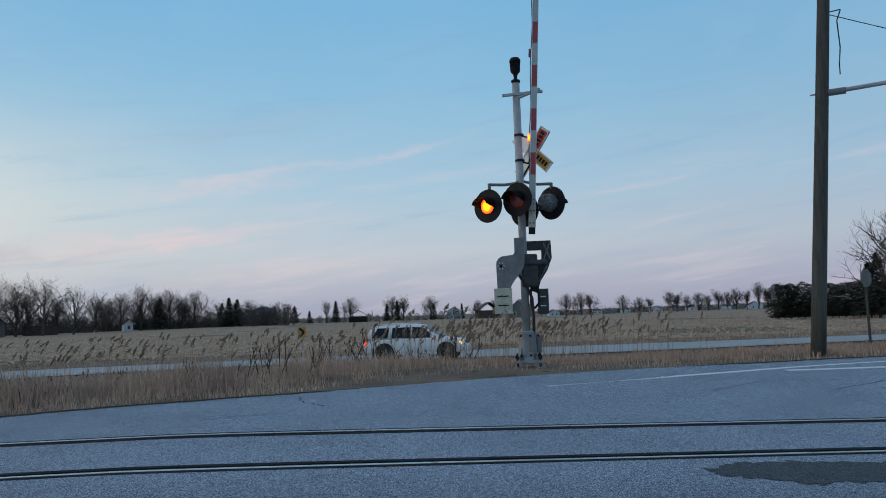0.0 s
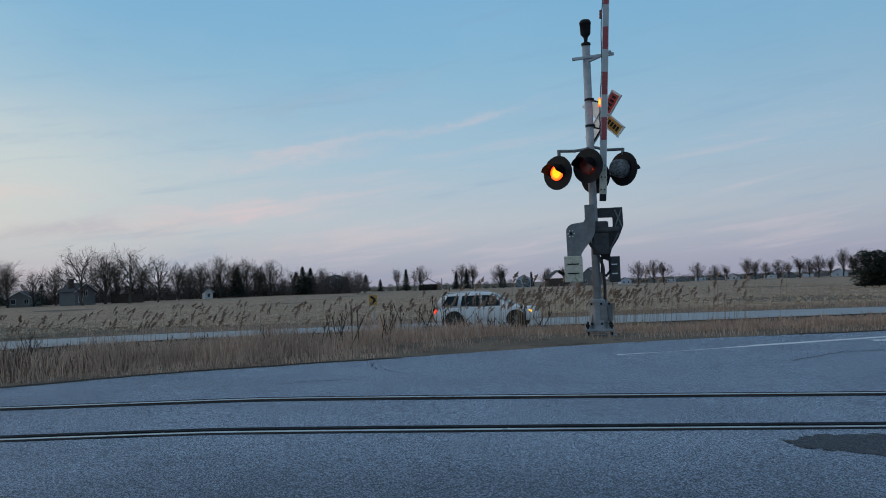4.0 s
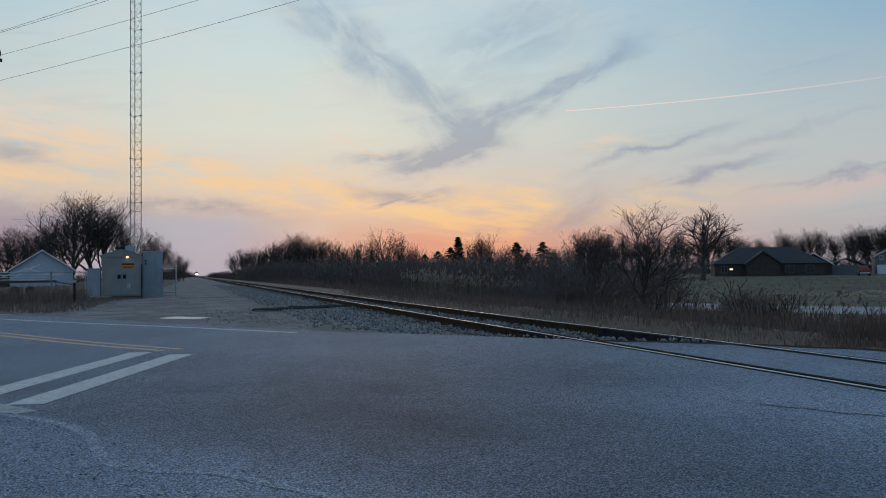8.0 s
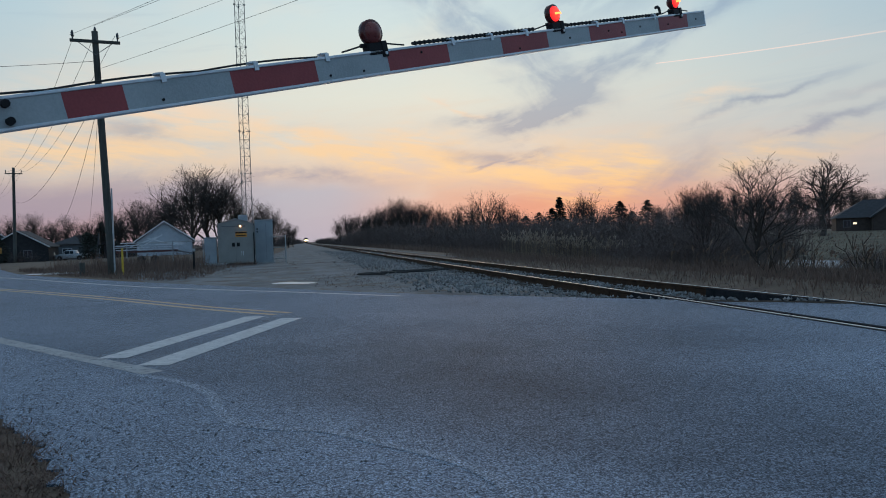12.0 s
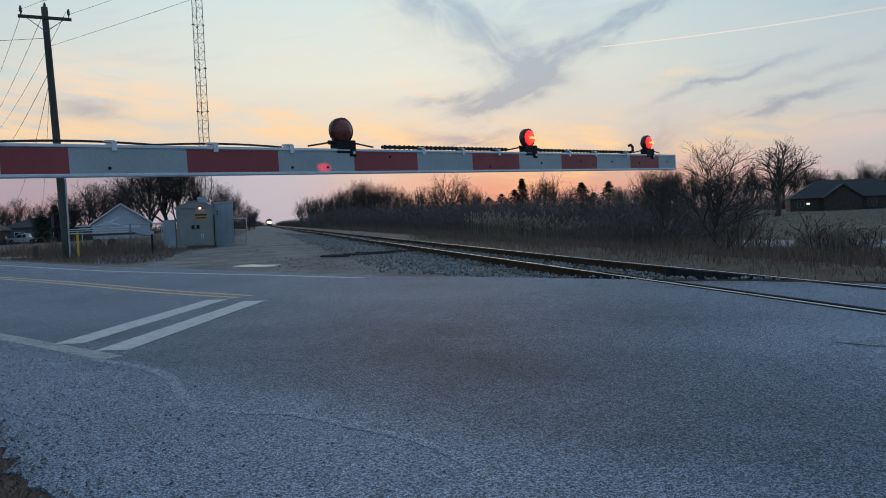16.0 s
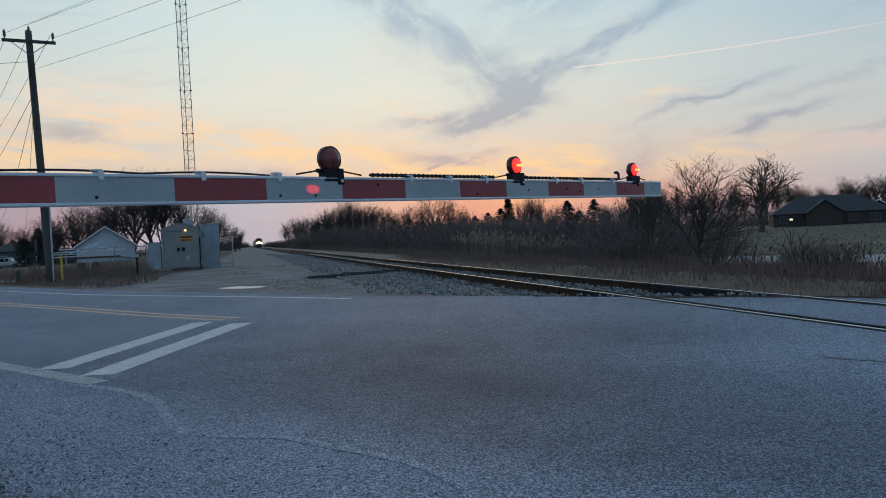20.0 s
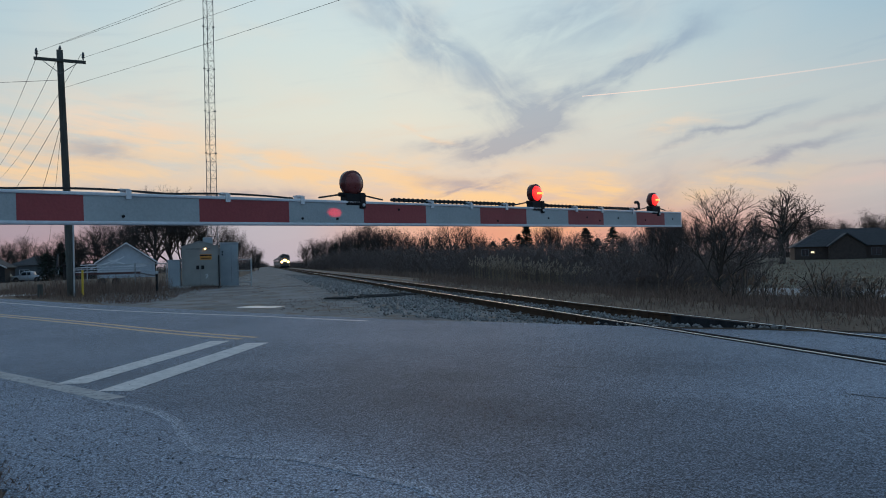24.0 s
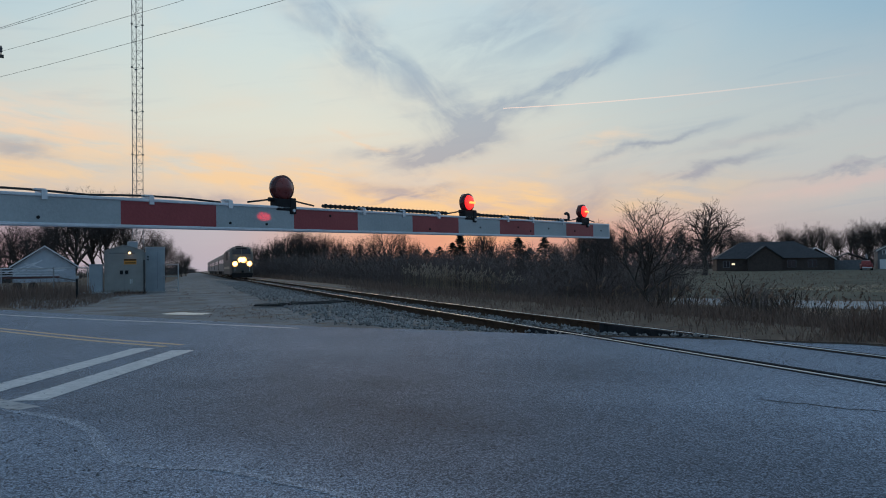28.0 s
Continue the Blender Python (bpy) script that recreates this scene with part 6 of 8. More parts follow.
# far and middling trees: a few forms, planted many times
FORMS = [tree_proto("bare_tree", "distant leafless tree with a dark bare crown", crown_meshes(31 + k, 10.0, w, limbs, (7, 6, 5) if k < 2 else (6, 5, 4), 0.24, 0.0095, fork, up), "bare trees round the fields")
         for k, (w, limbs, fork, up) in enumerate(((3.7, 11, 0.10, 1.0), (4.5, 12, 0.11, 0.8), (2.9, 10, 0.06, 1.2), (4.6, 9, 0.20, 0.7), (2.5, 9, 0.05, 1.3), (5.4, 10, 0.17, 0.45)))]
rng = random.Random(7)


def tree_at(az, d, el, form=None, label="", wide=1.0):
    f = polar(az, d)
    h = EYE + d * math.tan(radians(el)) - gz(f.x, f.y)
    return plant(FORMS[rng.randrange(5) if form is None else form], f.x, f.y, h / 10.0, rng.uniform(0, 360), label)


# the row behind the houses over the field, by bearing, distance and height of the top
for az, d, el, form in ((63.1, 188, 3.9, 5), (64.6, 196, 3.4, 1), (66.2, 188, 3.9, 3), (68.1, 192, 3.1, 5), (69.4, 220, 2.5, 0), (71.0, 230, 2.45, 1), (72.4, 232, 2.95, 1), (73.3, 240, 2.4, 0), (74.3, 235, 2.66, 1), (76.0, 240, 2.5, 1), (77.6, 250, 1.7, 3), (79.9, 270, 1.7, 1), (81.6, 280, 1.35, 0), (82.7, 300, 1.2, 1),
                        (65.3, 205, 2.6, 0), (67.0, 210, 2.3, 1), (70.2, 240, 2.1, 1), (75.2, 245, 2.2, 0), (78.7, 260, 1.5, 1),
                        (50.9, 235, 3.3, 1), (52.4, 235, 3.2, 0), (48.8, 240, 3.0, 0), (54.2, 235, 3.0, 1), (49.8, 238, 3.1, 0), (53.4, 236, 3.1, 0), (56.6, 240, 2.6, 1), (58.6, 210, 2.8, 1), (57.6, 212, 2.9, 0), (60.1, 208, 2.4, 3), (61.4, 215, 2.4, 1),
                        (85.6, 310, 1.5, 4), (87.4, 318, 1.6, 1), (90.6, 318, 1.6, 1), (91.5, 322, 1.6, 0), (93.6, 318, 1.5, 1), (97.3, 420, 1.05, 1), (98.6, 420, 1.1, 0),
                        (104.0, 520, 1.28, 1), (105.1, 520, 1.34, 1), (105.8, 530, 1.25, 0), (108.2, 600, 0.98, 1), (109.4, 620, 0.75, 1), (110.2, 620, 0.72, 0), (111.6, 560, 1.16, 1), (112.1, 580, 1.0, 0), (112.8, 600, 0.8, 1), (113.6, 580, 0.95, 1), (114.3, 600, 0.8, 0), (115.0, 580, 1.1, 0), (115.6, 600, 0.85, 1),
                        (116.2, 580, 1.15, 1), (116.9, 590, 1.0, 0), (117.7, 560, 1.48, 2), (118.3, 560, 1.2, 0), (119.0, 560, 1.42, 1), (119.8, 570, 1.2, 0)):
    tree_at(az, d, el, form)
for k in range(30):
    tree_at(30 + 0.68 * k + rng.uniform(-0.25, 0.25), 255 + rng.uniform(0, 60), rng.uniform(2.2, 3.0), (2, 0)[k % 2])
for az, d, el, form in ((3.2, 300, 1.8, 0), (3.8, 260, 2.1, 2), (4.4, 220, 2.3, 4), (4.9, 210, 2.0, 2), (5.8, 180, 2.5, 2), (6.2, 170, 2.8, 4), (7.2, 155, 3.3, 4), (8.0, 150, 3.3, 2), (8.9, 142, 3.1, 4), (9.8, 140, 2.9, 2),
                        (12.3, 118, 2.6, 2), (16.8, 95, 2.5, 4), (22.6, 88, 2.8, 4), (29.6, 66, 3.2, 2), (30.6, 60, 3.4, 4), (31.6, 70, 3.0, 2)):
    tree_at(az, d, el, form)
tree_at(126.6, 75, 7.0, 0, "bare tree reaching in beside a dark hedge")
# left of the line: the broad trees behind the hut, and more behind the houses
for az, d, el, form in ((-7.6, 126, 6.0, 1), (-5.7, 128, 5.8, 0), (-4.4, 130, 4.6, 0), (-9.0, 130, 4.4, 0), (-6.6, 134, 6.1, 1), (-10.6, 128, 3.6, 1), (-11.6, 130, 3.7, 1), (-12.6, 118, 2.9, 0), (-9.6, 118, 3.5, 1), (-2.6, 95, 3.3, 1), (-1.9, 100, 2.8, 0), (-0.75, 150, 1.6, 1), (-0.4, 170, 1.3, 0),
                        (-13.6, 150, 2.7, 1), (-14.7, 150, 2.2, 0), (-15.8, 170, 2.6, 1), (-16.9, 175, 2.3, 0), (-18, 180, 2.8, 1), (-19.3, 185, 2.6, 0), (-20.4, 185, 2.0, 1), (-21.5, 180, 2.5, 1), (-22.6, 190, 2.2, 0), (-23.9, 185, 2.4, 1), (-25.5, 180, 2.6, 0), (-27, 180, 2.4, 1), (-28.5, 180, 2.5, 0)):
    tree_at(az, d, el, form)
# trees standing out of the scrub to the right of the line
for az, d, el, form in ((4.0, 240, 1.6, 2), (5.2, 200, 1.9, 2), (6.6, 160, 2.6, 0), (7.6, 150, 3.1, 2), (8.4, 145, 3.0, 0), (9.4, 140, 2.8, 4), (10.6, 130, 2.6, 2), (11.4, 124, 2.5, 0), (14.4, 94, 3.8, 5), (13.4, 100, 2.7, 1), (15.6, 96, 2.9, 1),
                        (21.9, 85, 3.4, 4), (21.3, 90, 2.6, 2), (23.4, 95, 2.1, 0), (28.0, 80, 2.0, 0), (29.0, 75, 2.4, 4), (27.4, 100, 1.9, 2), (30.4, 110, 2.2, 2)):
    tree_at(az, d, el, form)
for t in FORMS:
    drop_proto(t)


# scrub along the line: dense twiggy bushes
def bush_mesh(seed, stems, h, w, thin):
    rng = random.Random(seed)
    segs, fine = [], []
    for _ in range(stems):
        a, r = rng.uniform(0, 2 * math.pi), w * math.sqrt(rng.random())
        p = Vector((r * math.cos(a), r * math.sin(a), -0.1))
        d = Vector((rng.gauss(0, 0.22), rng.gauss(0, 0.22), 1)).normalized()
        top = h * rng.uniform(0.55, 1.0) * (1 - 0.25 * (r / w) ** 2)
        pos = p
        for k in range(3):
            nxt = pos + (d + Vector((rng.gauss(0, 0.2), rng.gauss(0, 0.2), 0))) * top / 3
            segs.append((pos[:], nxt[:], thin * (1.5 - 0.4 * k), thin * (1.1 - 0.4 * k)))
            for _ in range(4):
                e = (d + Vector((rng.gauss(0, 0.8), rng.gauss(0, 0.8), rng.gauss(0.1, 0.4)))).normalized()
                q = nxt + e * top * rng.uniform(0.12, 0.3)
                fine.append((nxt[:], q[:], thin * 0.8, thin * 0.45))
                for _ in range(2):
                    e2 = (e + Vector((rng.gauss(0, 0.7), rng.gauss(0, 0.7), rng.gauss(0, 0.4)))).normalized()
                    b = nxt.lerp(q, rng.uniform(0.2, 0.9))
                    fine.append((b[:], (b + e2 * top * rng.uniform(0.08, 0.17))[:], thin * 0.7, thin * 0.4))
            pos = nxt
    v, f = prisms(segs)
    v2, f2 = strips(fine, seed)
    return v + v2, f + [tuple(i + len(v) for i in q) for q in f2]


BUSHES = [raw("scrub_bush", *bush_mesh(60 + k, 48, 4.6, 2.0, 0.019), SCRUB) for k in range(4)]
NEARBUSH = [raw("scrub_bush", *bush_mesh(80 + k, 56, 2.3, 1.1, 0.007), SCRUB) for k in range(3)]


def bush(proto, x, y, size, turn, wide=1.0):
    ob = proto.copy()
    scene.collection.objects.link(ob)
    ob.matrix_basis = pose(x, y, gz(x, y), 0, 0, turn) @ Matrix.Diagonal((size * wide, size * wide, size, 1))
    return tagged(ob, "dense leafless brown scrub bush beside the line", "bush", "scrub along the line")


y = 34.0
while y < 240:
    step = 2.4 if y < 90 else 4.0 if y < 200 else 6.0
    for row in range(4 if y < 100 else 3 if y < 200 else 2):
        x = 17.4 + 2.6 * row + rng.uniform(-1.0, 1.0) - (1.2 if y > 120 else 0)
        size = rng.uniform(0.75, 1.15) * (0.66 + 0.06 * smooth(45, 70, y) + 0.26 * smooth(70, 120, y))
        bush(BUSHES[rng.randrange(4)], x, y + rng.uniform(-1, 1), size, rng.uniform(0, 360), 1.2 if y < 200 else 1.5)
    y += step
for k in range(40):
    f = polar(rng.uniform(24.5, 33.2), rng.uniform(32, 47))
    bush(NEARBUSH[k % 3], f.x, f.y, rng.uniform(0.55, 1.0), rng.uniform(0, 360), 1.3)
for k in range(4):
    f = polar(rng.uniform(35.5, 46), rng.uniform(31, 36))
    bush(NEARBUSH[k % 3], f.x, f.y, rng.uniform(0.35, 0.7), rng.uniform(0, 360), 1.7)
for ob in BUSHES + NEARBUSH:
    bpy.data.objects.remove(ob)


def thicket(places, label, seed):
    """Far undergrowth, too dense to count: bearing, distance, height and breadth of each clump."""
    kinds = []
    for k in range(4):
        v, f = bush_mesh(seed + k, 22, 1.0, 0.5, 0.0065)
        kinds.append((np.array(v), np.array([tuple(q) for q in f])))
    r = random.Random(seed)
    verts, faces, n = [], [], 0
    for k, (az, d, high, broad) in enumerate(places):
        f = polar(az, d)
        v, fc = kinds[k % 4]
        a = r.uniform(0, 6.28)
        c, s = math.cos(a), math.sin(a)
        w = v * np.array([broad, broad, high])
        w = np.stack([w[:, 0] * c - w[:, 1] * s + f.x, w[:, 0] * s + w[:, 1] * c + f.y, w[:, 2] + gz(f.x, f.y)], 1)
        verts.append(w), faces.append(fc + n)
        n += len(w)
    ob = raw("undergrowth", np.concatenate(verts).tolist(), np.concatenate(faces).tolist(), WOODEDGE)
    return tagged(ob, label, "undergrowth", kind="stuff")


r = random.Random(4)
thicket([(29 + 0.36 * k, 250 + r.uniform(-8, 24), r.uniform(4.5, 8.5), 6.5) for k in range(150)], "dark leafless wood edge behind far houses", 700)
thicket([(-1.6 - 0.8 * k, 190 + r.uniform(-8, 8), r.uniform(2.2, 4.2), 6) for k in range(36)], "low dark bushes behind the roadside houses", 710)
thicket([(61 + 0.42 * k, 262 + r.uniform(-14, 6), r.uniform(3.0, 7.0), 10) for k in range(50)], "dark leafless wood edge along the field", 720)
thicket([(103 + 0.47 * k, 690 + r.uniform(-10, 10), r.uniform(3.0, 8.0), 13) for k in range(36)], "dark bushes between far houses", 730)
thicket([(math.degrees(math.atan2(17.8 + r.uniform(0, 6), y)), y, r.uniform(3.2, 5.4), 5.5) for y in range(243, 800, 9)], "dark scrub running on along the line", 740)
thicket([(-1.5 + 0.066 * k, 230 + 11 * k + r.uniform(-6, 6), r.uniform(2.0, 4.5), 6) for k in range(26)], "low dark bushes where the lane runs out of sight", 760)
thicket([(-25 + 0.8 * k, 140 + r.uniform(-6, 6), r.uniform(1.2, 2.4), 4) for k in range(9)], "low shrubs in front of roadside houses", 750)


# conifers
def conifer_mesh(seed, h, w, column=False):
    rng = random.Random(seed)
    verts, faces = [], []
    n = 1700
    for _ in range(n):
        z = h * (0.06 + 0.94 * rng.random() ** 1.3)
        f = z / h
        reach = w * ((1 - f) ** 0.85 if not column else math.sin(math.pi * min(f * 0.9 + 0.1, 1)) ** 0.5) * rng.uniform(0.55, 1.12)
        a = rng.uniform(0, 2 * math.pi)
        r = reach * math.sqrt(rng.random()) if rng.random() < 0.4 else reach
        c = Vector((r * math.cos(a), r * math.sin(a), z))
        out = Vector((math.cos(a), math.sin(a), rng.uniform(-0.45, 0.15)))
        side = Vector((-math.sin(a), math.cos(a), rng.uniform(-0.4, 0.4)))
        s = h * rng.uniform(0.022, 0.05)
        m = len(verts)
        verts += [(c + out * s * 1.5)[:], (c - out * s * 0.5 + side * s * 0.7)[:], (c - out * s * 0.5 - side * s * 0.7)[:]]
        faces.append((m, m + 1, m + 2))
    return verts, faces


def conifer(az, d, el, w, label, column=False, seed=0, base=None):
    f = polar(az, d)
    h = EYE + d * math.tan(radians(el)) - gz(f.x, f.y)
    t = thing("conifer", pose(f.x, f.y, gz(f.x, f.y)), label, "conifer", "conifers")
    part("trunk", rod((0, 0, -0.2), (0, 0, h * 0.9), 0.02 * h, 0.005 * h, seg=6), BARK, t)
    raw("foliage", *conifer_mesh(seed, h, w, column), NEEDLES, t)


for k, (az, d, el, w) in enumerate(((24.7, 78, 2.2, 2.7), (26.7, 80, 2.2, 2.5), (25.6, 84, 1.4, 3.0), (19.6, 88, 1.9, 2.9), (18.6, 92, 1.6, 3.2), (17.6, 96, 1.4, 3.2), (20.2, 90, 2.7, 1.7), (5.4, 200, 1.6, 2.2),
                                    (83.2, 300, 0.95, 2.2), (84.3, 300, 0.55, 1.4), (86.3, 300, 1.25, 2.0), (90.2, 305, 0.9, 1.6), (93.8, 300, 0.8, 2.0), (91.0, 306, 1.1, 1.2), (78.4, 250, 1.72, 2.6), (79.0, 252, 1.6, 2.6), (77.9, 256, 1.35, 2.6),
                                    (73.6, 236, 1.9, 2.8), (72.2, 240, 1.4, 2.8), (56.6, 236, 2.0, 2.6), (57.4, 238, 1.8, 2.6), (58.0, 236, 1.9, 2.4), (52.0, 222, 1.6, 2.6), (57.0, 214, 1.0, 3.0), (60.6, 204, 1.0, 2.2), (96.0, 318, 0.7, 1.2), (125.1, 92, 2.9, 2.2), (124.6, 94, 2.3, 2.0),
                                    (-13.7, 150, 1.9, 2.6), (-12.5, 150, 1.5, 2.8), (-23.1, 168, 1.5, 2.2))):
    conifer(az, d, el, w, "dark green conifer among bare trees" if k % 2 else "dark pointed conifer by far houses", False, 200 + k)
conifer(-14.6, 118, 1.2, 1.1, "dark columnar cedar beside a bungalow", True, 300)
conifer(-19.9, 130, 0.9, 1.2, "dark rounded cedar bush by the road", True, 301)
for k in range(20):
    az = 118.9 + 0.42 * k
    f = polar(az, 98)
    conifer(az, 98, rng.uniform(0.95, 1.25), 1.5, "dark clipped cedar in a long hedge", True, 400 + k)
for k in range(22):
    az = 82.6 + 0.62 * k
    conifer(az, 308, rng.uniform(0.02, 0.2), 1.6, "low dark hedge bush along a garden", True, 430 + k)


# ---- grass, reeds, weeds: blades too many to count ----
def blades(name, pts, heights, width, material, label, category, lean=0.25, seed=1, curl=True):
    """Thin bent blades at the given places."""
    r = np.random.default_rng(seed)
    n = len(pts)
    base = np.array([(x, y, gz(x, y) - 0.03) for x, y in pts])
    clump = np.array([1.0 + 0.55 * noise.noise((x * 1.1, y * 1.1, 0.3)) + 0.35 * noise.noise((x * 3.7, y * 3.7, 1.7)) for x, y in pts])
    h = (np.array(heights) * clump)[:, None]
    tilt = np.concatenate([r.normal(0, lean, (n, 2)), np.ones((n, 1))], 1)
    a = r.uniform(0, 2 * math.pi, n)
    side = np.stack([np.cos(a), np.sin(a), 0 * a], 1) * (width * r.uniform(0.6, 1.4, n))[:, None]
    mid = base + tilt * h * 0.55
    bend = np.concatenate([r.normal(0, lean * 1.3, (n, 2)), np.full((n, 1), 0.8)], 1)
    tip = mid + bend * h * 0.5
    v = np.stack([base - side, base + side, mid + side * 0.8, mid - side * 0.8, tip], 1).reshape(-1, 3)
    faces = []
    for k in range(n):
        o = 5 * k
        faces += [(o, o + 1, o + 2, o + 3), (o + 3, o + 2, o + 4)]
    return tagged(raw(name, v.tolist(), faces, material), label, category, kind="stuff")


def scatter(n, x0, x1, y0, y1, ok, seed):
    r = random.Random(seed)
    out = []
    while len(out) < n:
        x, y = r.uniform(x0, x1), r.uniform(y0, y1)
        if ok(x, y):
            out.append((x, y))
    return out


def beyond(x, y):
    """Metres past the road's far edge, to the right of the line (rough)."""
    edge = min(12.6, 10.2 - (y - 3.8) * 0.42) if y > -2 else 12.4
    return x - edge if y < 9 else x - 10.3


def pick(x, y, k):
    return random.Random(int(x * 97 * k + y * 131)).random()


far = scatter(46000, 7, 17, -14, 20, lambda x, y: not on_asphalt(x - 0.12, y) and 0.15 < beyond(x, y) < 6.0 and (y > 1 or beyond(x, y) > 1.6 or pick(x, y, 1) < 0.35), 1)
# grass towards the sunset takes darker blades in place of backlight
backlit = [p for p in far if p[1] > 5.5 + 2.5 * pick(p[0], p[1], 5)]
blades("dry_grass", backlit, [0.09 + 0.36 * smooth(0.3, 1.8, beyond(x, y)) * random.Random(k).uniform(0.5, 1.3) for k, (x, y) in enumerate(backlit)], 0.0065, TURF, "tall dry grass on the bank, browner as if backlit", "grass", 0.18, 3)
far = sorted(set(far) - set(backlit))
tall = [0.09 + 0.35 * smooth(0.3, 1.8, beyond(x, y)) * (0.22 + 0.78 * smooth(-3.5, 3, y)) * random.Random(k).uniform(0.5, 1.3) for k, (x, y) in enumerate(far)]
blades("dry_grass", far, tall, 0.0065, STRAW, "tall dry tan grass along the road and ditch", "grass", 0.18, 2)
# the backlit bank's dark tone is put into the blade colour here too
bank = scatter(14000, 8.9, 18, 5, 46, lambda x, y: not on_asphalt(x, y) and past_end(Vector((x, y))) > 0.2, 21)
blades("bank_grass", bank, [random.Random(k).uniform(0.15, 0.38) + 0.14 * smooth(10, 13, x) for k, (x, y) in enumerate(bank)], 0.008, TURF, "dry grass on the bank beside the rails, darkened as if backlit", "grass", 0.22, 22)
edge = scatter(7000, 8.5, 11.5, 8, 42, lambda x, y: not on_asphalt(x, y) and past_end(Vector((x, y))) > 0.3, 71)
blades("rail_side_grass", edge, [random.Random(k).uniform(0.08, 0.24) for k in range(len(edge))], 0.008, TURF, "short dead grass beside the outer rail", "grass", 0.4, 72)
mid = scatter(34000, 15, 36.5, -26, 40, lambda x, y: True, 3)
blades("ditch_grass", mid, [random.Random(k).uniform(0.08, 0.26) for k in range(len(mid))], 0.011, STRAW, "dry brown grass in the ditch", "grass", 0.3, 4)
fence = scatter(11000, 10.2, 20, 40, 130, lambda x, y: True, 5)
blades("bank_grass", fence, [random.Random(k).uniform(0.3, 0.75) for k in range(len(fence))], 0.016, TURF, "dry grass on the bank below the line", "grass", 0.25, 6)
roadside = scatter(9000, 43, 50, -40, 30, lambda x, y: True, 31)
blades("field_margin", roadside, [random.Random(k).uniform(0.08, 0.3) for k in range(len(roadside))], 0.014, STRAW, "short dry grass between the side road and field", "grass", 0.4, 32)
near = scatter(40000, -4.6, -0.4, 1.0, 9, lambda x, y: not on_asphalt(x - 0.32 * pick(x, y, 3) ** 3, y) and x > -3.2 - 0.1 * y and pick(x, y, 2) < min(1.0, 16.0 / (x * x + y * y)), 7)
blades("verge_grass", near, [random.Random(k).uniform(0.02, 0.075) for k in range(len(near))], 0.0032, TURF, "short flattened dry brown grass at the road's edge", "grass", 0.7, 8)
left = scatter(12000, -16, -2.2, 19, 48, lambda x, y: not on_asphalt(x + 0.3, y + 0.3) and not on_asphalt(x - 0.35, y - 0.35) and past_end(Vector((x, y))) > 0.9 and x < -3.2 - max(0, (26 - y)) * 0.55 + max(0, y - 36) * 0.5, 9)
blades("yard_grass", left, [random.Random(k).uniform(0.06, 0.3) for k in range(len(left))], 0.009, TURF, "rough brown grass round the signal hut", "grass", 0.4, 10)
brown = scatter(2600, -13.5, -4.5, 29, 46, lambda x, y: not on_asphalt(x - 1.2, y - 1.2) and (x + 4.5) * 0.3 + (y - 32) * 0.9 > 0, 19)
blades("dead_weeds", brown, [random.Random(k).uniform(0.35, 0.95) for k in range(len(brown))], 0.009, TURF, "tall dead brown weeds by a fence", "weeds", 0.2, 20)


lane = scatter(1600, -4.5, 4.4, 15, 40, lambda x, y: past_end(Vector((x, y))) > 0.8 and noise.noise((x * 0.42, y * 0.22, 4.1)) > 0.12, 51)
blades("lane_grass", lane, [random.Random(k).uniform(0.03, 0.09) for k in range(len(lane))], 0.010, TURF, "thin flattened brown grass on the gravel lane", "grass", 0.9, 52)


tufts = scatter(5000, 30, 110, 30, 120, lambda x, y: 0.62 < x / y < 1.35 and abs(x - (44 - 0.6 * max(y - 18, 0))) > 6, 61)
blades("rough_lawn", tufts, [random.Random(k).uniform(0.1, 0.3) for k in range(len(tufts))], 0.03, TURF, "rough winter grass beyond the side road", "grass", 0.5, 62)


def litter():
    """Pale leaves and stalks left lying on the field in rows."""
    r = np.random.default_rng(41)
    n = 34000
    x = 47.5 + 90 * r.random(n) ** 2.2
    y = r.uniform(-60, 52, n)
    keep = x > 49 + 0.0006 * (y - 5) ** 2 - 0.06 * np.maximum(y - 18, 0) * 4
    x, y = x[keep], y[keep]
    x = x + 0.12 * np.sin(x * 8.0)
    n = len(x)
    z = np.array([gz(a, b) for a, b in zip(x, y)]) + 0.05
    c = np.stack([x, y, z], 1)
    a, s = r.uniform(0, 6.28, n), r.uniform(0.06, 0.22, n)
    way = np.stack([np.cos(a) * s, np.sin(a) * s, r.uniform(0.0, 0.16, n)], 1)
    side = np.stack([-np.sin(a) * 0.03, np.cos(a) * 0.03, r.uniform(-0.02, 0.05, n)], 1)
    v = np.stack([c - way * 0.5 - side, c - way * 0.5 + side, c + way], 1).reshape(-1, 3)
    faces = np.arange(3 * n).reshape(-1, 3)
    tagged(raw("maize_stubble", v.tolist(), faces.tolist(), LITTER), "pale broken maize stalks and leaves on the field", "stubble", kind="stuff")


litter()


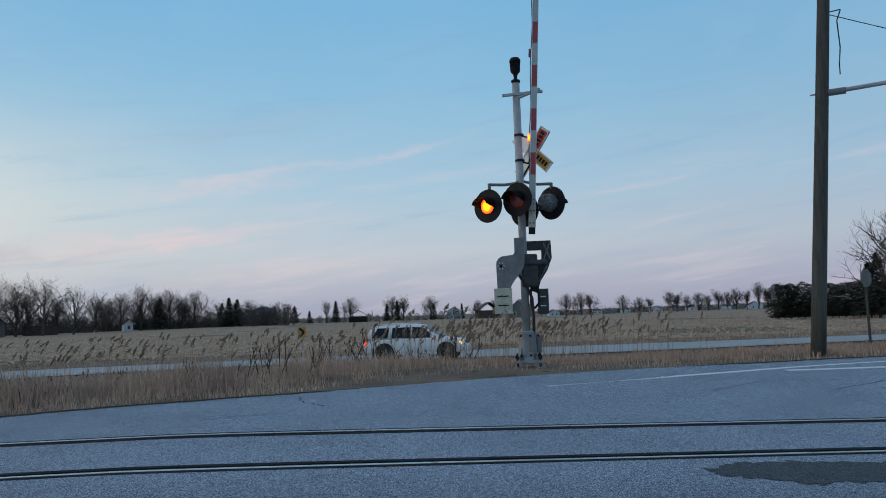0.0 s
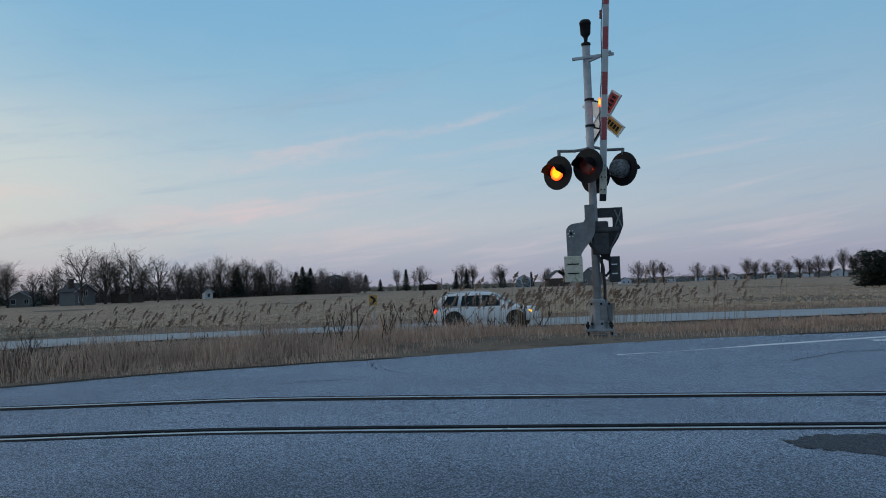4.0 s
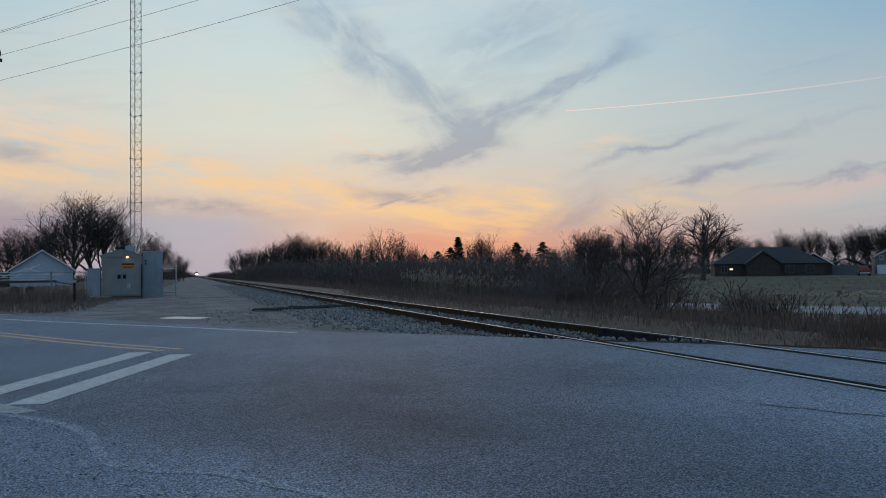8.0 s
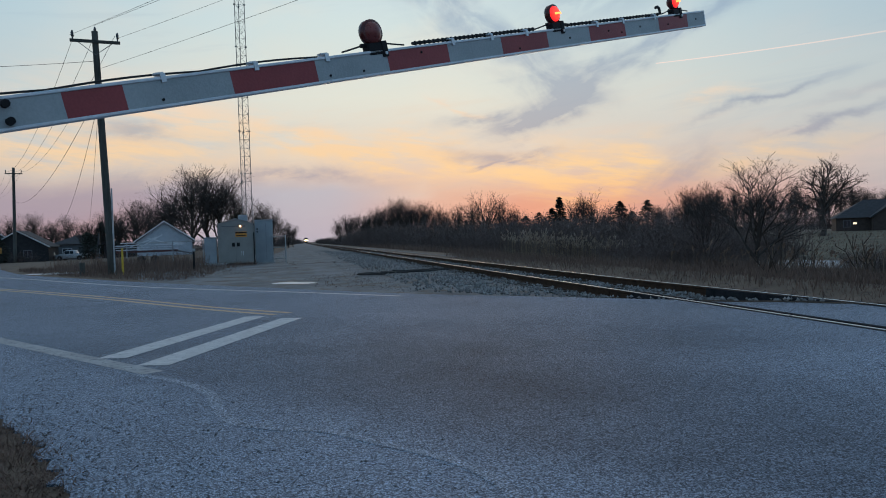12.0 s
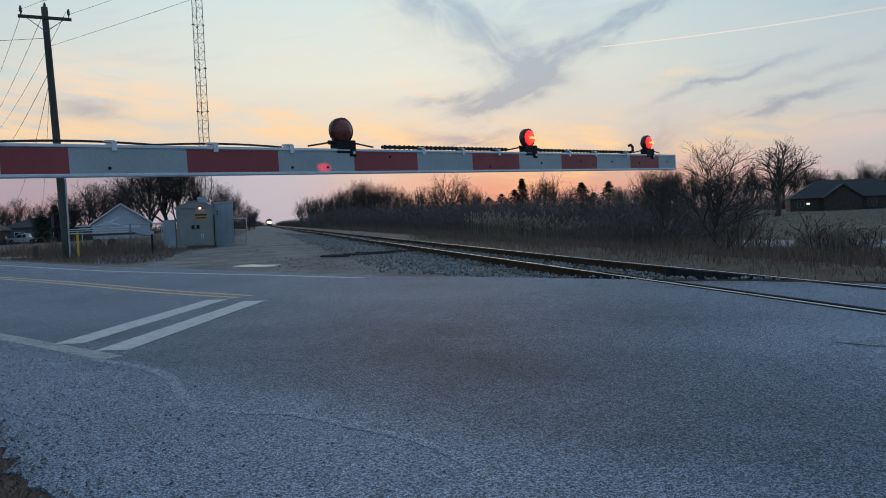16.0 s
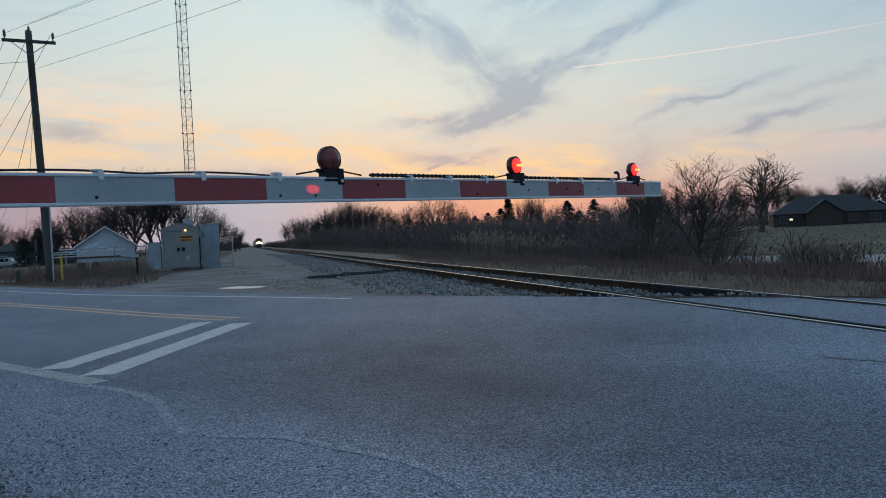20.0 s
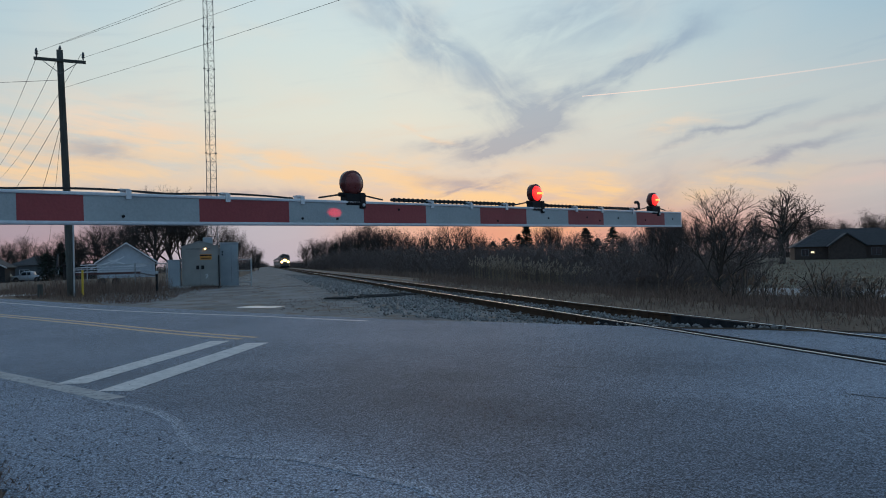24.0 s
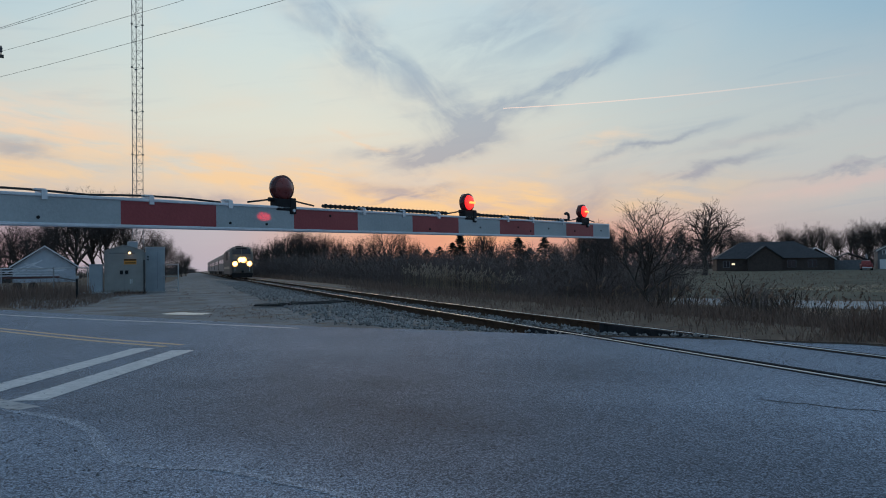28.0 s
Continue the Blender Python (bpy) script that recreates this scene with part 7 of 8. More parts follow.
def reeds(name, pts, seed, low, high, label, plume=None):
    """Reeds with drooping feathery heads."""
    r = random.Random(seed)
    segs, verts, faces = [], [], []
    for x, y in pts:
        h = r.uniform(low, high)
        z = gz(x, y)
        lean = Vector((r.gauss(0, 0.05), r.gauss(-0.08, 0.05), 1))
        p, q = Vector((x, y, z - 0.05)), Vector((x, y, z)) + lean * h * 0.86
        segs.append((p[:], q[:], 0.006, 0.004))
        droop = Vector((r.gauss(0, 0.2), -0.42 + r.gauss(0, 0.18), r.uniform(0.7, 1.1))).normalized()
        length, w = r.uniform(0.28, 0.42), r.uniform(0.045, 0.072)
        for k in range(16):
            f = k / 15
            c = q + droop * length * f + Vector((0, 0, -0.10 * f * f))
            for _ in range(2):
                a = r.uniform(0, 2 * math.pi)
                o = Vector((math.cos(a), math.sin(a), r.uniform(-0.6, 0.4))) * w * math.sin(math.pi * min(f + 0.12, 1.0)) * r.uniform(0.7, 1.4)
                s = droop * length * 0.10
                m = len(verts)
                verts += [(c - s * 0.5)[:], (c + s)[:], (c + o)[:]]
                faces.append((m, m + 1, m + 2))
    v, f2 = prisms(segs)
    o = len(v)
    data = bpy.data.meshes.new(name)
    data.from_pydata(v + verts, [], f2 + [tuple(i + o for i in t) for t in faces])
    data.materials.append(REED), data.materials.append(plume or PLUME)
    for k, poly in enumerate(data.polygons):
        poly.material_index = 1 if k >= len(f2) else 0
    return tagged(new(name, data), label, "reeds", kind="stuff")


pts = scatter(400, 18.5, 27, -9, 16, lambda x, y: random.Random(int(x * 31 + y * 57)).random() < 0.25 + 0.75 * math.exp(-((y + 3.4) / 3.2) ** 2) and y < 16 - 0.5 * (x - 18), 12)
reeds("reeds", pts, 13, 1.45, 2.05, "dry common reeds with drooping brown plumes in the ditch")
pts = scatter(120, 14.5, 19.5, 14, 30, lambda x, y: True, 14)
reeds("reeds", pts, 15, 0.9, 1.5, "thin scattered dry reeds in the ditch")
pts = scatter(420, 12.5, 18.0, 33, 50, lambda x, y: math.hypot(x - 15.2, (y - 41) * 0.5) < 3.6, 16)
reeds("reeds", pts, 17, 1.3, 1.9, "thick stand of dry reeds beside the line, plumes lightened as if backlit", BACKLITPLUME)


def weed(x, y, h, seed, label):
    """A woody dead weed with a few forked stalks and dark seed heads."""
    r = random.Random(seed)
    segs = []
    for _ in range(r.randrange(3, 6)):
        p = Vector((x + r.gauss(0, 0.12), y + r.gauss(0, 0.12), gz(x, y) - 0.05))
        d = Vector((r.gauss(0, 0.28), r.gauss(0, 0.28), 1)).normalized()
        k = h * r.uniform(0.6, 1.0)
        q = p + d * k
        thick = 0.6 if math.hypot(x, y) < 16 else 1.0
        segs.append((p[:], q[:], 0.021 * thick, 0.009 * thick))
        for _ in range(4):
            a = p.lerp(q, r.uniform(0.35, 0.95))
            b = a + (d + Vector((r.gauss(0, 0.6), r.gauss(0, 0.6), 0.3))).normalized() * k * r.uniform(0.12, 0.32)
            segs.append((a[:], b[:], 0.011 * thick, 0.006 * thick))
            segs.append((b[:], (b + Vector((0, 0, 0.06 * thick)))[:], 0.016 * thick ** 2, 0.010 * thick ** 2))
    v, f = prisms(segs)
    v = [(a - x, b - y, c - gz(x, y)) for a, b, c in v]
    ob = raw("dead_weed", v, f, WEED)
    ob.location = (x, y, gz(x, y))
    return tagged(ob, label, "weed", "dead weeds in the ditch")


for k, (az, d, h) in enumerate(((89.5, 19, 1.5), (88.4, 18.6, 1.25), (87.2, 18.8, 1.35), (86.0, 19.6, 1.5), (90.6, 19.4, 1.1), (91.6, 18.4, 1.0), (85.0, 19.0, 1.1), (93.3, 19.2, 1.1), (92.4, 20, 1.2), (70.5, 17, 1.2), (72.0, 17.4, 1.0), (67.5, 17, 1.1), (58.6, 18.5, 1.2), (61.0, 18, 1.0), (54.5, 20, 1.1), (76.0, 18, 1.3), (95.5, 18.8, 1.2), (81.0, 18.5, 1.0), (44.0, 24, 1.4), (46.5, 24, 1.3), (42.0, 25, 1.5), (48.5, 23, 1.2), (79.7, 13.1, 0.7), (80.9, 13.3, 0.95), (82.3, 13.2, 0.9), (84.2, 13.5, 0.75), (76.0, 13.0, 0.5))):
    f = polar(az, d)
    weed(f.x, f.y, h, 500 + k, "dead branching weed with dark seed heads")
rr = random.Random(23)
for k in range(34):
    f = polar(rr.uniform(34.4, 62), rr.uniform(17.5, 32))
    weed(f.x, f.y, rr.uniform(0.6, 1.35), 900 + k, "thin dead reddish weed stalks in the ditch")
for az, d in ((32.3, 22.5), (31.7, 22.7), (35.0, 21.5)):
    f = polar(az, d)
    ob = weed(f.x, f.y, 0.45, int(d * 10), "low dark dead shrub beside the rails")


# stones of the ballast and loose chips on the shoulder
def ballast():
    r = np.random.default_rng(9)
    n = 21000
    y = 9 + 75 * r.random(n) ** 1.8
    x = 8.2 - 12.2 * r.random(n) ** 1.5
    keep = (x > 1.6) & ((x - 4.7) * 0.765 + (y - 11.5) * 0.644 > 0.15) & (np.abs(x - RAIL_L) > 0.09) & (np.abs(x - RAIL_R) > 0.09)
    x, y = x[keep], y[keep]
    n = len(x)
    z = np.array([gz(a, b) for a, b in zip(x, y)]) + np.where(x < 2.4, 0.004, 0.035)
    s = r.uniform(0.018, 0.045, n) * np.where(x < 2.4, 0.35, 1.0)
    shape = np.array([(1, 0, 0), (-1, 0, 0), (0, 1, 0), (0, -1, 0), (0, 0, 1), (0, 0, -1)], float)
    v = shape[None] * r.uniform(0.6, 1.3, (n, 6, 1)) * s[:, None, None]
    a = r.uniform(0, 6.28, n)
    c, sn = np.cos(a)[:, None], np.sin(a)[:, None]
    v = np.stack([v[..., 0] * c - v[..., 1] * sn, v[..., 0] * sn + v[..., 1] * c, v[..., 2]], -1) + np.stack([x, y, z], 1)[:, None]
    tri = [(0, 2, 4), (2, 1, 4), (1, 3, 4), (3, 0, 4), (2, 0, 5), (1, 2, 5), (3, 1, 5), (0, 3, 5)]
    faces = [(6 * k + i, 6 * k + j, 6 * k + m) for k in range(n) for i, j, m in tri]
    tagged(raw("ballast_stones", v.reshape(-1, 3).tolist(), faces, STONE), "loose grey crushed stones round the sleepers", "ballast", kind="stuff")


ballast()


def pebbles():
    r = np.random.default_rng(19)
    rows = []
    while len(rows) < 2600:
        x, y = r.uniform(-4.2, 1.2), r.uniform(0.8, 9.0)
        if not on_asphalt(x, y):
            continue
        gap = min((Vector((x, y)) - p).length for p in NEAR_LINE[60:150])
        if r.random() < math.exp(-gap / 0.55):
            rows.append((x, y))
    v, faces = [], []
    for k, (x, y) in enumerate(rows):
        s = r.uniform(0.004, 0.011)
        for dx, dy, dz in ((1, 0, 0), (-1, 0.2, 0), (0, 1, 0), (0.2, -1, 0), (0, 0, 0.8)):
            v.append((x + dx * s * r.uniform(0.7, 1.3), y + dy * s * r.uniform(0.7, 1.3), 0.001 + dz * s))
        o = 5 * k
        faces += [(o, o + 2, o + 4), (o + 2, o + 1, o + 4), (o + 1, o + 3, o + 4), (o + 3, o, o + 4)]
    tagged(raw("shoulder_pebbles", v, faces, PEBBLE), "loose dark and pale chips on the road shoulder", "pebbles", kind="stuff")


pebbles()

# ---- vehicles ----
TAIL = glowing("lit_tail_lamp", (1.0, 0.06, 0.03), 1.5)
INDICATOR = glowing("lit_indicator", (1.0, 0.45, 0.06), 2.5)
PALELAMP = surface("clear_lamp", (0.55, 0.57, 0.6), (0.7, 0.72, 0.75), 0.2, 5, 20, 0.0)
TYRE = surface("tyre", (0.012, 0.012, 0.013), (0.03, 0.03, 0.03), 0.85, 10, 40, 0.3)
RIM = surface("alloy", (0.18, 0.18, 0.19), (0.32, 0.32, 0.33), 0.4, 10, 40, 0.0, metal=0.6)
CARDARK = surface("dark_car_paint", (0.03, 0.028, 0.03), (0.05, 0.046, 0.048), 0.3, 3, 30, 0.0)
CARRED = surface("red_truck_paint", (0.22, 0.03, 0.03), (0.30, 0.05, 0.045), 0.4, 3, 30, 0.0)
CARSILVER = surface("silver_car_paint", (0.42, 0.44, 0.47), (0.52, 0.54, 0.57), 0.35, 3, 30, 0.0)


def loft(sections, bm=None):
    """A closed skin over cross sections, each a list of as many points."""
    bm = bm or bmesh.new()
    rings = [[bm.verts.new(p) for p in s] for s in sections]
    n = len(rings[0])
    for a, b in zip(rings, rings[1:]):
        for k in range(n):
            bm.faces.new((a[k], a[(k + 1) % n], b[(k + 1) % n], b[k]))
    bm.faces.new(list(reversed(rings[0]))), bm.faces.new(rings[-1])
    bmesh.ops.recalc_face_normals(bm, faces=bm.faces[:])
    return bm


def wheel(parent, x, y, r, side):
    w = part("wheel", lathe([(r * 0.62, -0.11), (r * 0.95, -0.12), (r, -0.09), (r, 0.09), (r * 0.95, 0.12), (r * 0.62, 0.11)], 24, m=pose(x, y, r, 90)), TYRE, parent, "black tyre")
    part("rim", lathe([(r * 0.60, -0.10), (r * 0.62, 0.0), (r * 0.60, 0.10)], 20, m=pose(x, y, r, 90)), RIM, w)
    hub = bmesh.new()
    for k in range(5):
        a = k * 2 * math.pi / 5
        rod((x, y + side * 0.105, r), (x + 0.56 * r * math.cos(a), y + side * 0.105, r + 0.56 * r * math.sin(a)), 0.04, 0.03, seg=4, bm=hub)
    part("spokes", hub, RIM, w)


def vehicle(name, m, paint, label, category, kind="suv", lights=False, group=""):
    """x ahead, y to its left, z up from the ground."""
    v = thing(name, m, label, category, group)
    L, W, H, wb = {"suv": (5.1, 1.92, 1.74, 3.04), "pickup": (5.7, 1.98, 1.88, 3.6), "car": (4.6, 1.8, 1.5, 2.7)}[kind]
    hw, r = W / 2, 0.40 if kind != "car" else 0.34
    belt = H * 0.60
    # lower body: stations along x with rounded shoulders
    def station(x, low, top, half):
        return [(x, -half * 0.93, low), (x, -half, low + 0.14), (x, -half, (low + top) * 0.55), (x, -half * 0.97, top - 0.05), (x, -half * 0.90, top), (x, half * 0.90, top), (x, half * 0.97, top - 0.05), (x, half, (low + top) * 0.55), (x, half, low + 0.14), (x, half * 0.93, low)]
    f = L / 2
    if kind == "pickup":
        prof = [(-f, 0.55, 1.15, 0.94), (-f + 0.08, 0.42, 1.20, 0.99), (-f + 1.9, 0.36, 1.20, 1.0), (-0.75, 0.34, 1.17, 1.0), (1.05, 0.34, 1.16, 1.0), (f - 0.9, 0.36, 1.14, 0.99), (f - 0.18, 0.40, 1.06, 0.96), (f, 0.50, 0.92, 0.86)]
    else:
        prof = [(-f, 0.55, belt * 0.86, 0.86), (-f + 0.06, 0.40, belt * 0.96, 0.93), (-f + 0.35, 0.34, belt, 0.98), (-0.6, 0.30, belt, 1.0), (f - 1.55, 0.30, belt + 0.02, 1.0), (f - 1.0, 0.32, belt - 0.01, 0.99), (f - 0.35, 0.34, belt - 0.08, 0.96), (f - 0.06, 0.38, belt - 0.16, 0.90), (f, 0.42, belt - 0.34, 0.82)]
    body = loft([station(x, lo, top, hw * k) for x, lo, top, k in prof])
    b = part("body", body, paint, v, "", True)
    mod = b.modifiers.new("edge", "BEVEL")
    mod.width, mod.segments, mod.angle_limit = 0.02, 2, radians(35)
    # cabin
    def ring(x, z, half, z0):
        return [(x, -hw * 0.93, z0), (x, -half, z), (x, half, z), (x, hw * 0.93, z0)]
    if kind == "pickup":
        x0, x1, x2, x3 = -0.85, -0.62, 0.85, 1.55
    elif kind == "suv":
        x0, x1, x2, x3 = -f + 0.04, -f + 0.42, 0.35, 1.42
    else:
        x0, x1, x2, x3 = -f + 0.35, -f + 1.2, 0.45, 1.2
    top = [(x0, belt - 0.02), (x1, H - 0.08), (x1 + 0.5, H - 0.02), ((x1 + x2) / 2, H), (x2 - 0.4, H - 0.02), (x2, H - 0.07), (x3, belt)]
    cabin = loft([[(x, -hw * (0.93 - 0.20 * (z - belt) / (H - belt)), z), (x, hw * (0.93 - 0.20 * (z - belt) / (H - belt)), z), (x + 0.01, hw * 0.93, belt - 0.05), (x + 0.01, -hw * 0.93, belt - 0.05)] for x, z in top])
    c = part("cabin", cabin, paint, v, "", True)
    def glass(name2, pts):
        # side windows on both flanks, a little proud of the leaning skin
        for s in (-1, 1):
            q = []
            for x, z in pts:
                half = hw * (0.93 - 0.20 * max(z - belt, 0) / (H - belt)) + 0.006
                q.append((x, s * half, z))
            bm = bmesh.new()
            bm.faces.new([bm.verts.new(p) for p in (q if s < 0 else reversed(q))])
            bmesh.ops.solidify(bm, geom=bm.faces[:], thickness=0.012)
            part(name2, bm, GLASS, v)
    lo, hi = belt + 0.03, H - 0.15
    if kind == "suv":
        glass("side_window", [(-f + 0.42, lo + 0.03), (-f + 1.22, lo + 0.02), (-f + 1.30, hi), (-f + 0.72, hi)])
        glass("side_window", [(-f + 1.40, lo + 0.02), (-0.18, lo), (-0.18, hi + 0.02), (-f + 1.46, hi)])
        glass("side_window", [(-0.10, lo), (1.02, lo), (0.42, hi), (-0.10, hi + 0.02)])
    elif kind == "pickup":
        glass("side_window", [(-0.62, lo), (0.02, lo), (0.02, hi), (-0.52, hi)])
        glass("side_window", [(0.12, lo), (1.22, lo), (0.82, hi), (0.12, hi)])
    else:
        glass("side_window", [(-f + 0.95, lo), (-0.2, lo), (-0.2, hi + 0.04), (-f + 1.35, hi)])
        glass("side_window", [(-0.1, lo), (0.92, lo), (0.45, hi + 0.04), (-0.1, hi + 0.04)])
    ws = bmesh.new()
    q = [(x3 - 0.06, -hw * 0.84, belt + 0.05), (x3 - 0.06, hw * 0.84, belt + 0.05), (x2 + 0.10, hw * 0.72, H - 0.10), (x2 + 0.10, -hw * 0.72, H - 0.10)]
    ws.faces.new([ws.verts.new((x + 0.02, y, z + 0.012)) for x, y, z in q])
    bmesh.ops.solidify(ws, geom=ws.faces[:], thickness=0.01)
    part("windscreen", ws, GLASS, v)
    for s in (-1, 1):
        for x in (wb / 2 + 0.05, -wb / 2 + 0.05):
            arch = lathe([(r + 0.07, -0.02), (r + 0.07, 0.02)], 24, m=pose(x, s * (hw - 0.012), r, 90))
            part("wheel_arch", arch, RUBBER, v)
            wheel(v, x, s * (hw - 0.11), r, s)
        part("mirror", box(0.14, 0.22, 0.15, 0.92, s * (hw + 0.10), belt + 0.02, 0.03), paint, v)
        part("sill", box(wb - 0.9, 0.05, 0.06, 0.05, s * (hw - 0.02), 0.30, 0.01), ALU if kind == "suv" else RUBBER, v)
        for x in ((0.02, -1.05) if kind != "car" else (-0.1, -0.95)):
            part("door_handle", box(0.20, 0.03, 0.035, x, s * (hw + 0.012), belt - 0.14, 0.008), paint, v)
            part("door_seam", box(0.012, 0.01, belt - 0.5, x - 0.2, s * (hw + 0.002), 0.42), CARDARK, v)
        tl = part("tail_lamp", box(0.20, 0.06, 0.26, -f + 0.13, s * (hw * 0.93 - 0.02), belt * 0.70, 0.02), TAIL if lights else LENSOFF, v, "lit red tail lamp" if lights else "")
        part("head_lamp", box(0.30, 0.08, 0.13, f - 0.36, s * (hw * 0.90 - 0.0), belt * 0.70, 0.02), INDICATOR if lights else PALELAMP, v, "lit amber lamp" if lights else "")
    if lights:
        part("mirror_lamp", box(0.03, 0.12, 0.06, 1.0, hw + 0.12, belt + 0.05, 0.01), INDICATOR, v, "lit amber lamp in the mirror")
        part("mirror_lamp", box(0.03, 0.12, 0.06, 1.0, -hw - 0.12, belt + 0.05, 0.01), INDICATOR, v, "lit amber lamp in the mirror")
    part("bumper", box(0.12, W * 0.84, 0.22, f - 0.04, 0, 0.40, 0.04), paint if kind == "suv" else ALU, v)
    part("rear_bumper", box(0.12, W * 0.84, 0.22, -f + 0.03, 0, 0.42, 0.04), paint if kind == "suv" else ALU, v)
    part("grille", box(0.05, W * 0.55, 0.20, f - 0.04, 0, 0.64, 0.02), BLACK, v)
    if kind == "suv":
        for s in (-1, 1):
            part("roof_rail", box(1.9, 0.04, 0.04, -0.9, s * 0.62, H + 0.015, 0.01), ALU, v)
        part("spoiler", box(0.28, W * 0.66, 0.05, -f + 0.52, 0, H - 0.10, 0.015), paint, v)
    if kind == "pickup":
        part("cargo_bed", box(1.7, W * 0.8, 0.05, -f + 1.05, 0, 1.18, 0.01), RUBBER, v)
    return v


suv = (36.9, -1.62)
vehicle("suv", pose(suv[0], suv[1], gz(*suv) + 0.055, 0, 0, -104), CARWHITE, "white mud-splashed suv with lamps lit, waiting on the side road", "car", "suv", True)
f = polar(-15.6, 150)
vehicle("pickup_truck", pose(f.x, f.y, gz(f.x, f.y), 0, 0, 168), CARSILVER, "silver-white pickup truck parked by a bungalow", "truck", "pickup")
f = polar(-17.55, 152)
vehicle("suv", pose(f.x, f.y, gz(f.x, f.y), 0, 0, 165), CARDARK, "dark suv parked behind a pickup truck", "car", "suv")
f = polar(48.7, 165)
vehicle("pickup_truck", pose(f.x, f.y, gz(f.x, f.y) + 0.05, 0, 0, 45), CARRED, "dull red pickup truck on a driveway", "truck", "pickup")
f = polar(51.4, 172)
vehicle("parked_car", pose(f.x, f.y, gz(f.x, f.y) + 0.05, 0, 0, 140), CARWHITE, "white car on a driveway", "car", "car", False, "cars at the houses")
f = polar(52.9, 172)
vehicle("parked_car", pose(f.x, f.y, gz(f.x, f.y) + 0.05, 0, 0, 150), CARSILVER, "silver car on a driveway", "car", "car", False, "cars at the houses")

# ---- the train ----
LOCO = surface("loco_grey", (0.055, 0.047, 0.040), (0.105, 0.092, 0.078), 0.5, 1.2, 20, 0.05, spots=((0.2, 0.18, 0.16), 0.66))
LOCOCREAM = surface("loco_cream", (0.38, 0.33, 0.25), (0.48, 0.42, 0.33), 0.5, 1.2, 20, 0.05)
COACH = surface("coach_steel", (0.15, 0.145, 0.14), (0.24, 0.235, 0.23), 0.45, 0.8, 20, 0.05, metal=0.3)
BEAM = glowing("headlight", (1.0, 0.70, 0.34), 160.0)
# glow of added discs round the headlights, imitating the bloom of dazzling lamps
HALO = glowing("headlight_bloom", (1.0, 0.50, 0.13), 3.4)


def shell(w, h0, h1, cut):
    """Cross section of a carriage: upright sides that lean in at the top."""
    return [(-w / 2, h0), (-w / 2, h1 - cut), (-w / 2 + 0.35 * cut, h1 - 0.4 * cut), (-w / 2 + cut, h1), (w / 2 - cut, h1), (w / 2 - 0.35 * cut, h1 - 0.4 * cut), (w / 2, h1 - cut), (w / 2, h0)]


def bogie(parent, y):
    b = part("bogie", box(2.1, 3.0, 0.45, 0, y, 0.45, 0.05), BLACK, parent)
    for dy in (-1.0, 1.0):
        for s in (-0.76, 0.76):
            part("wheel", lathe([(0.2, -0.06), (0.48, -0.06), (0.48, 0.06), (0.2, 0.06)], 16, m=pose(s, y + dy, 0.49, 0, 90)), RUST, b)


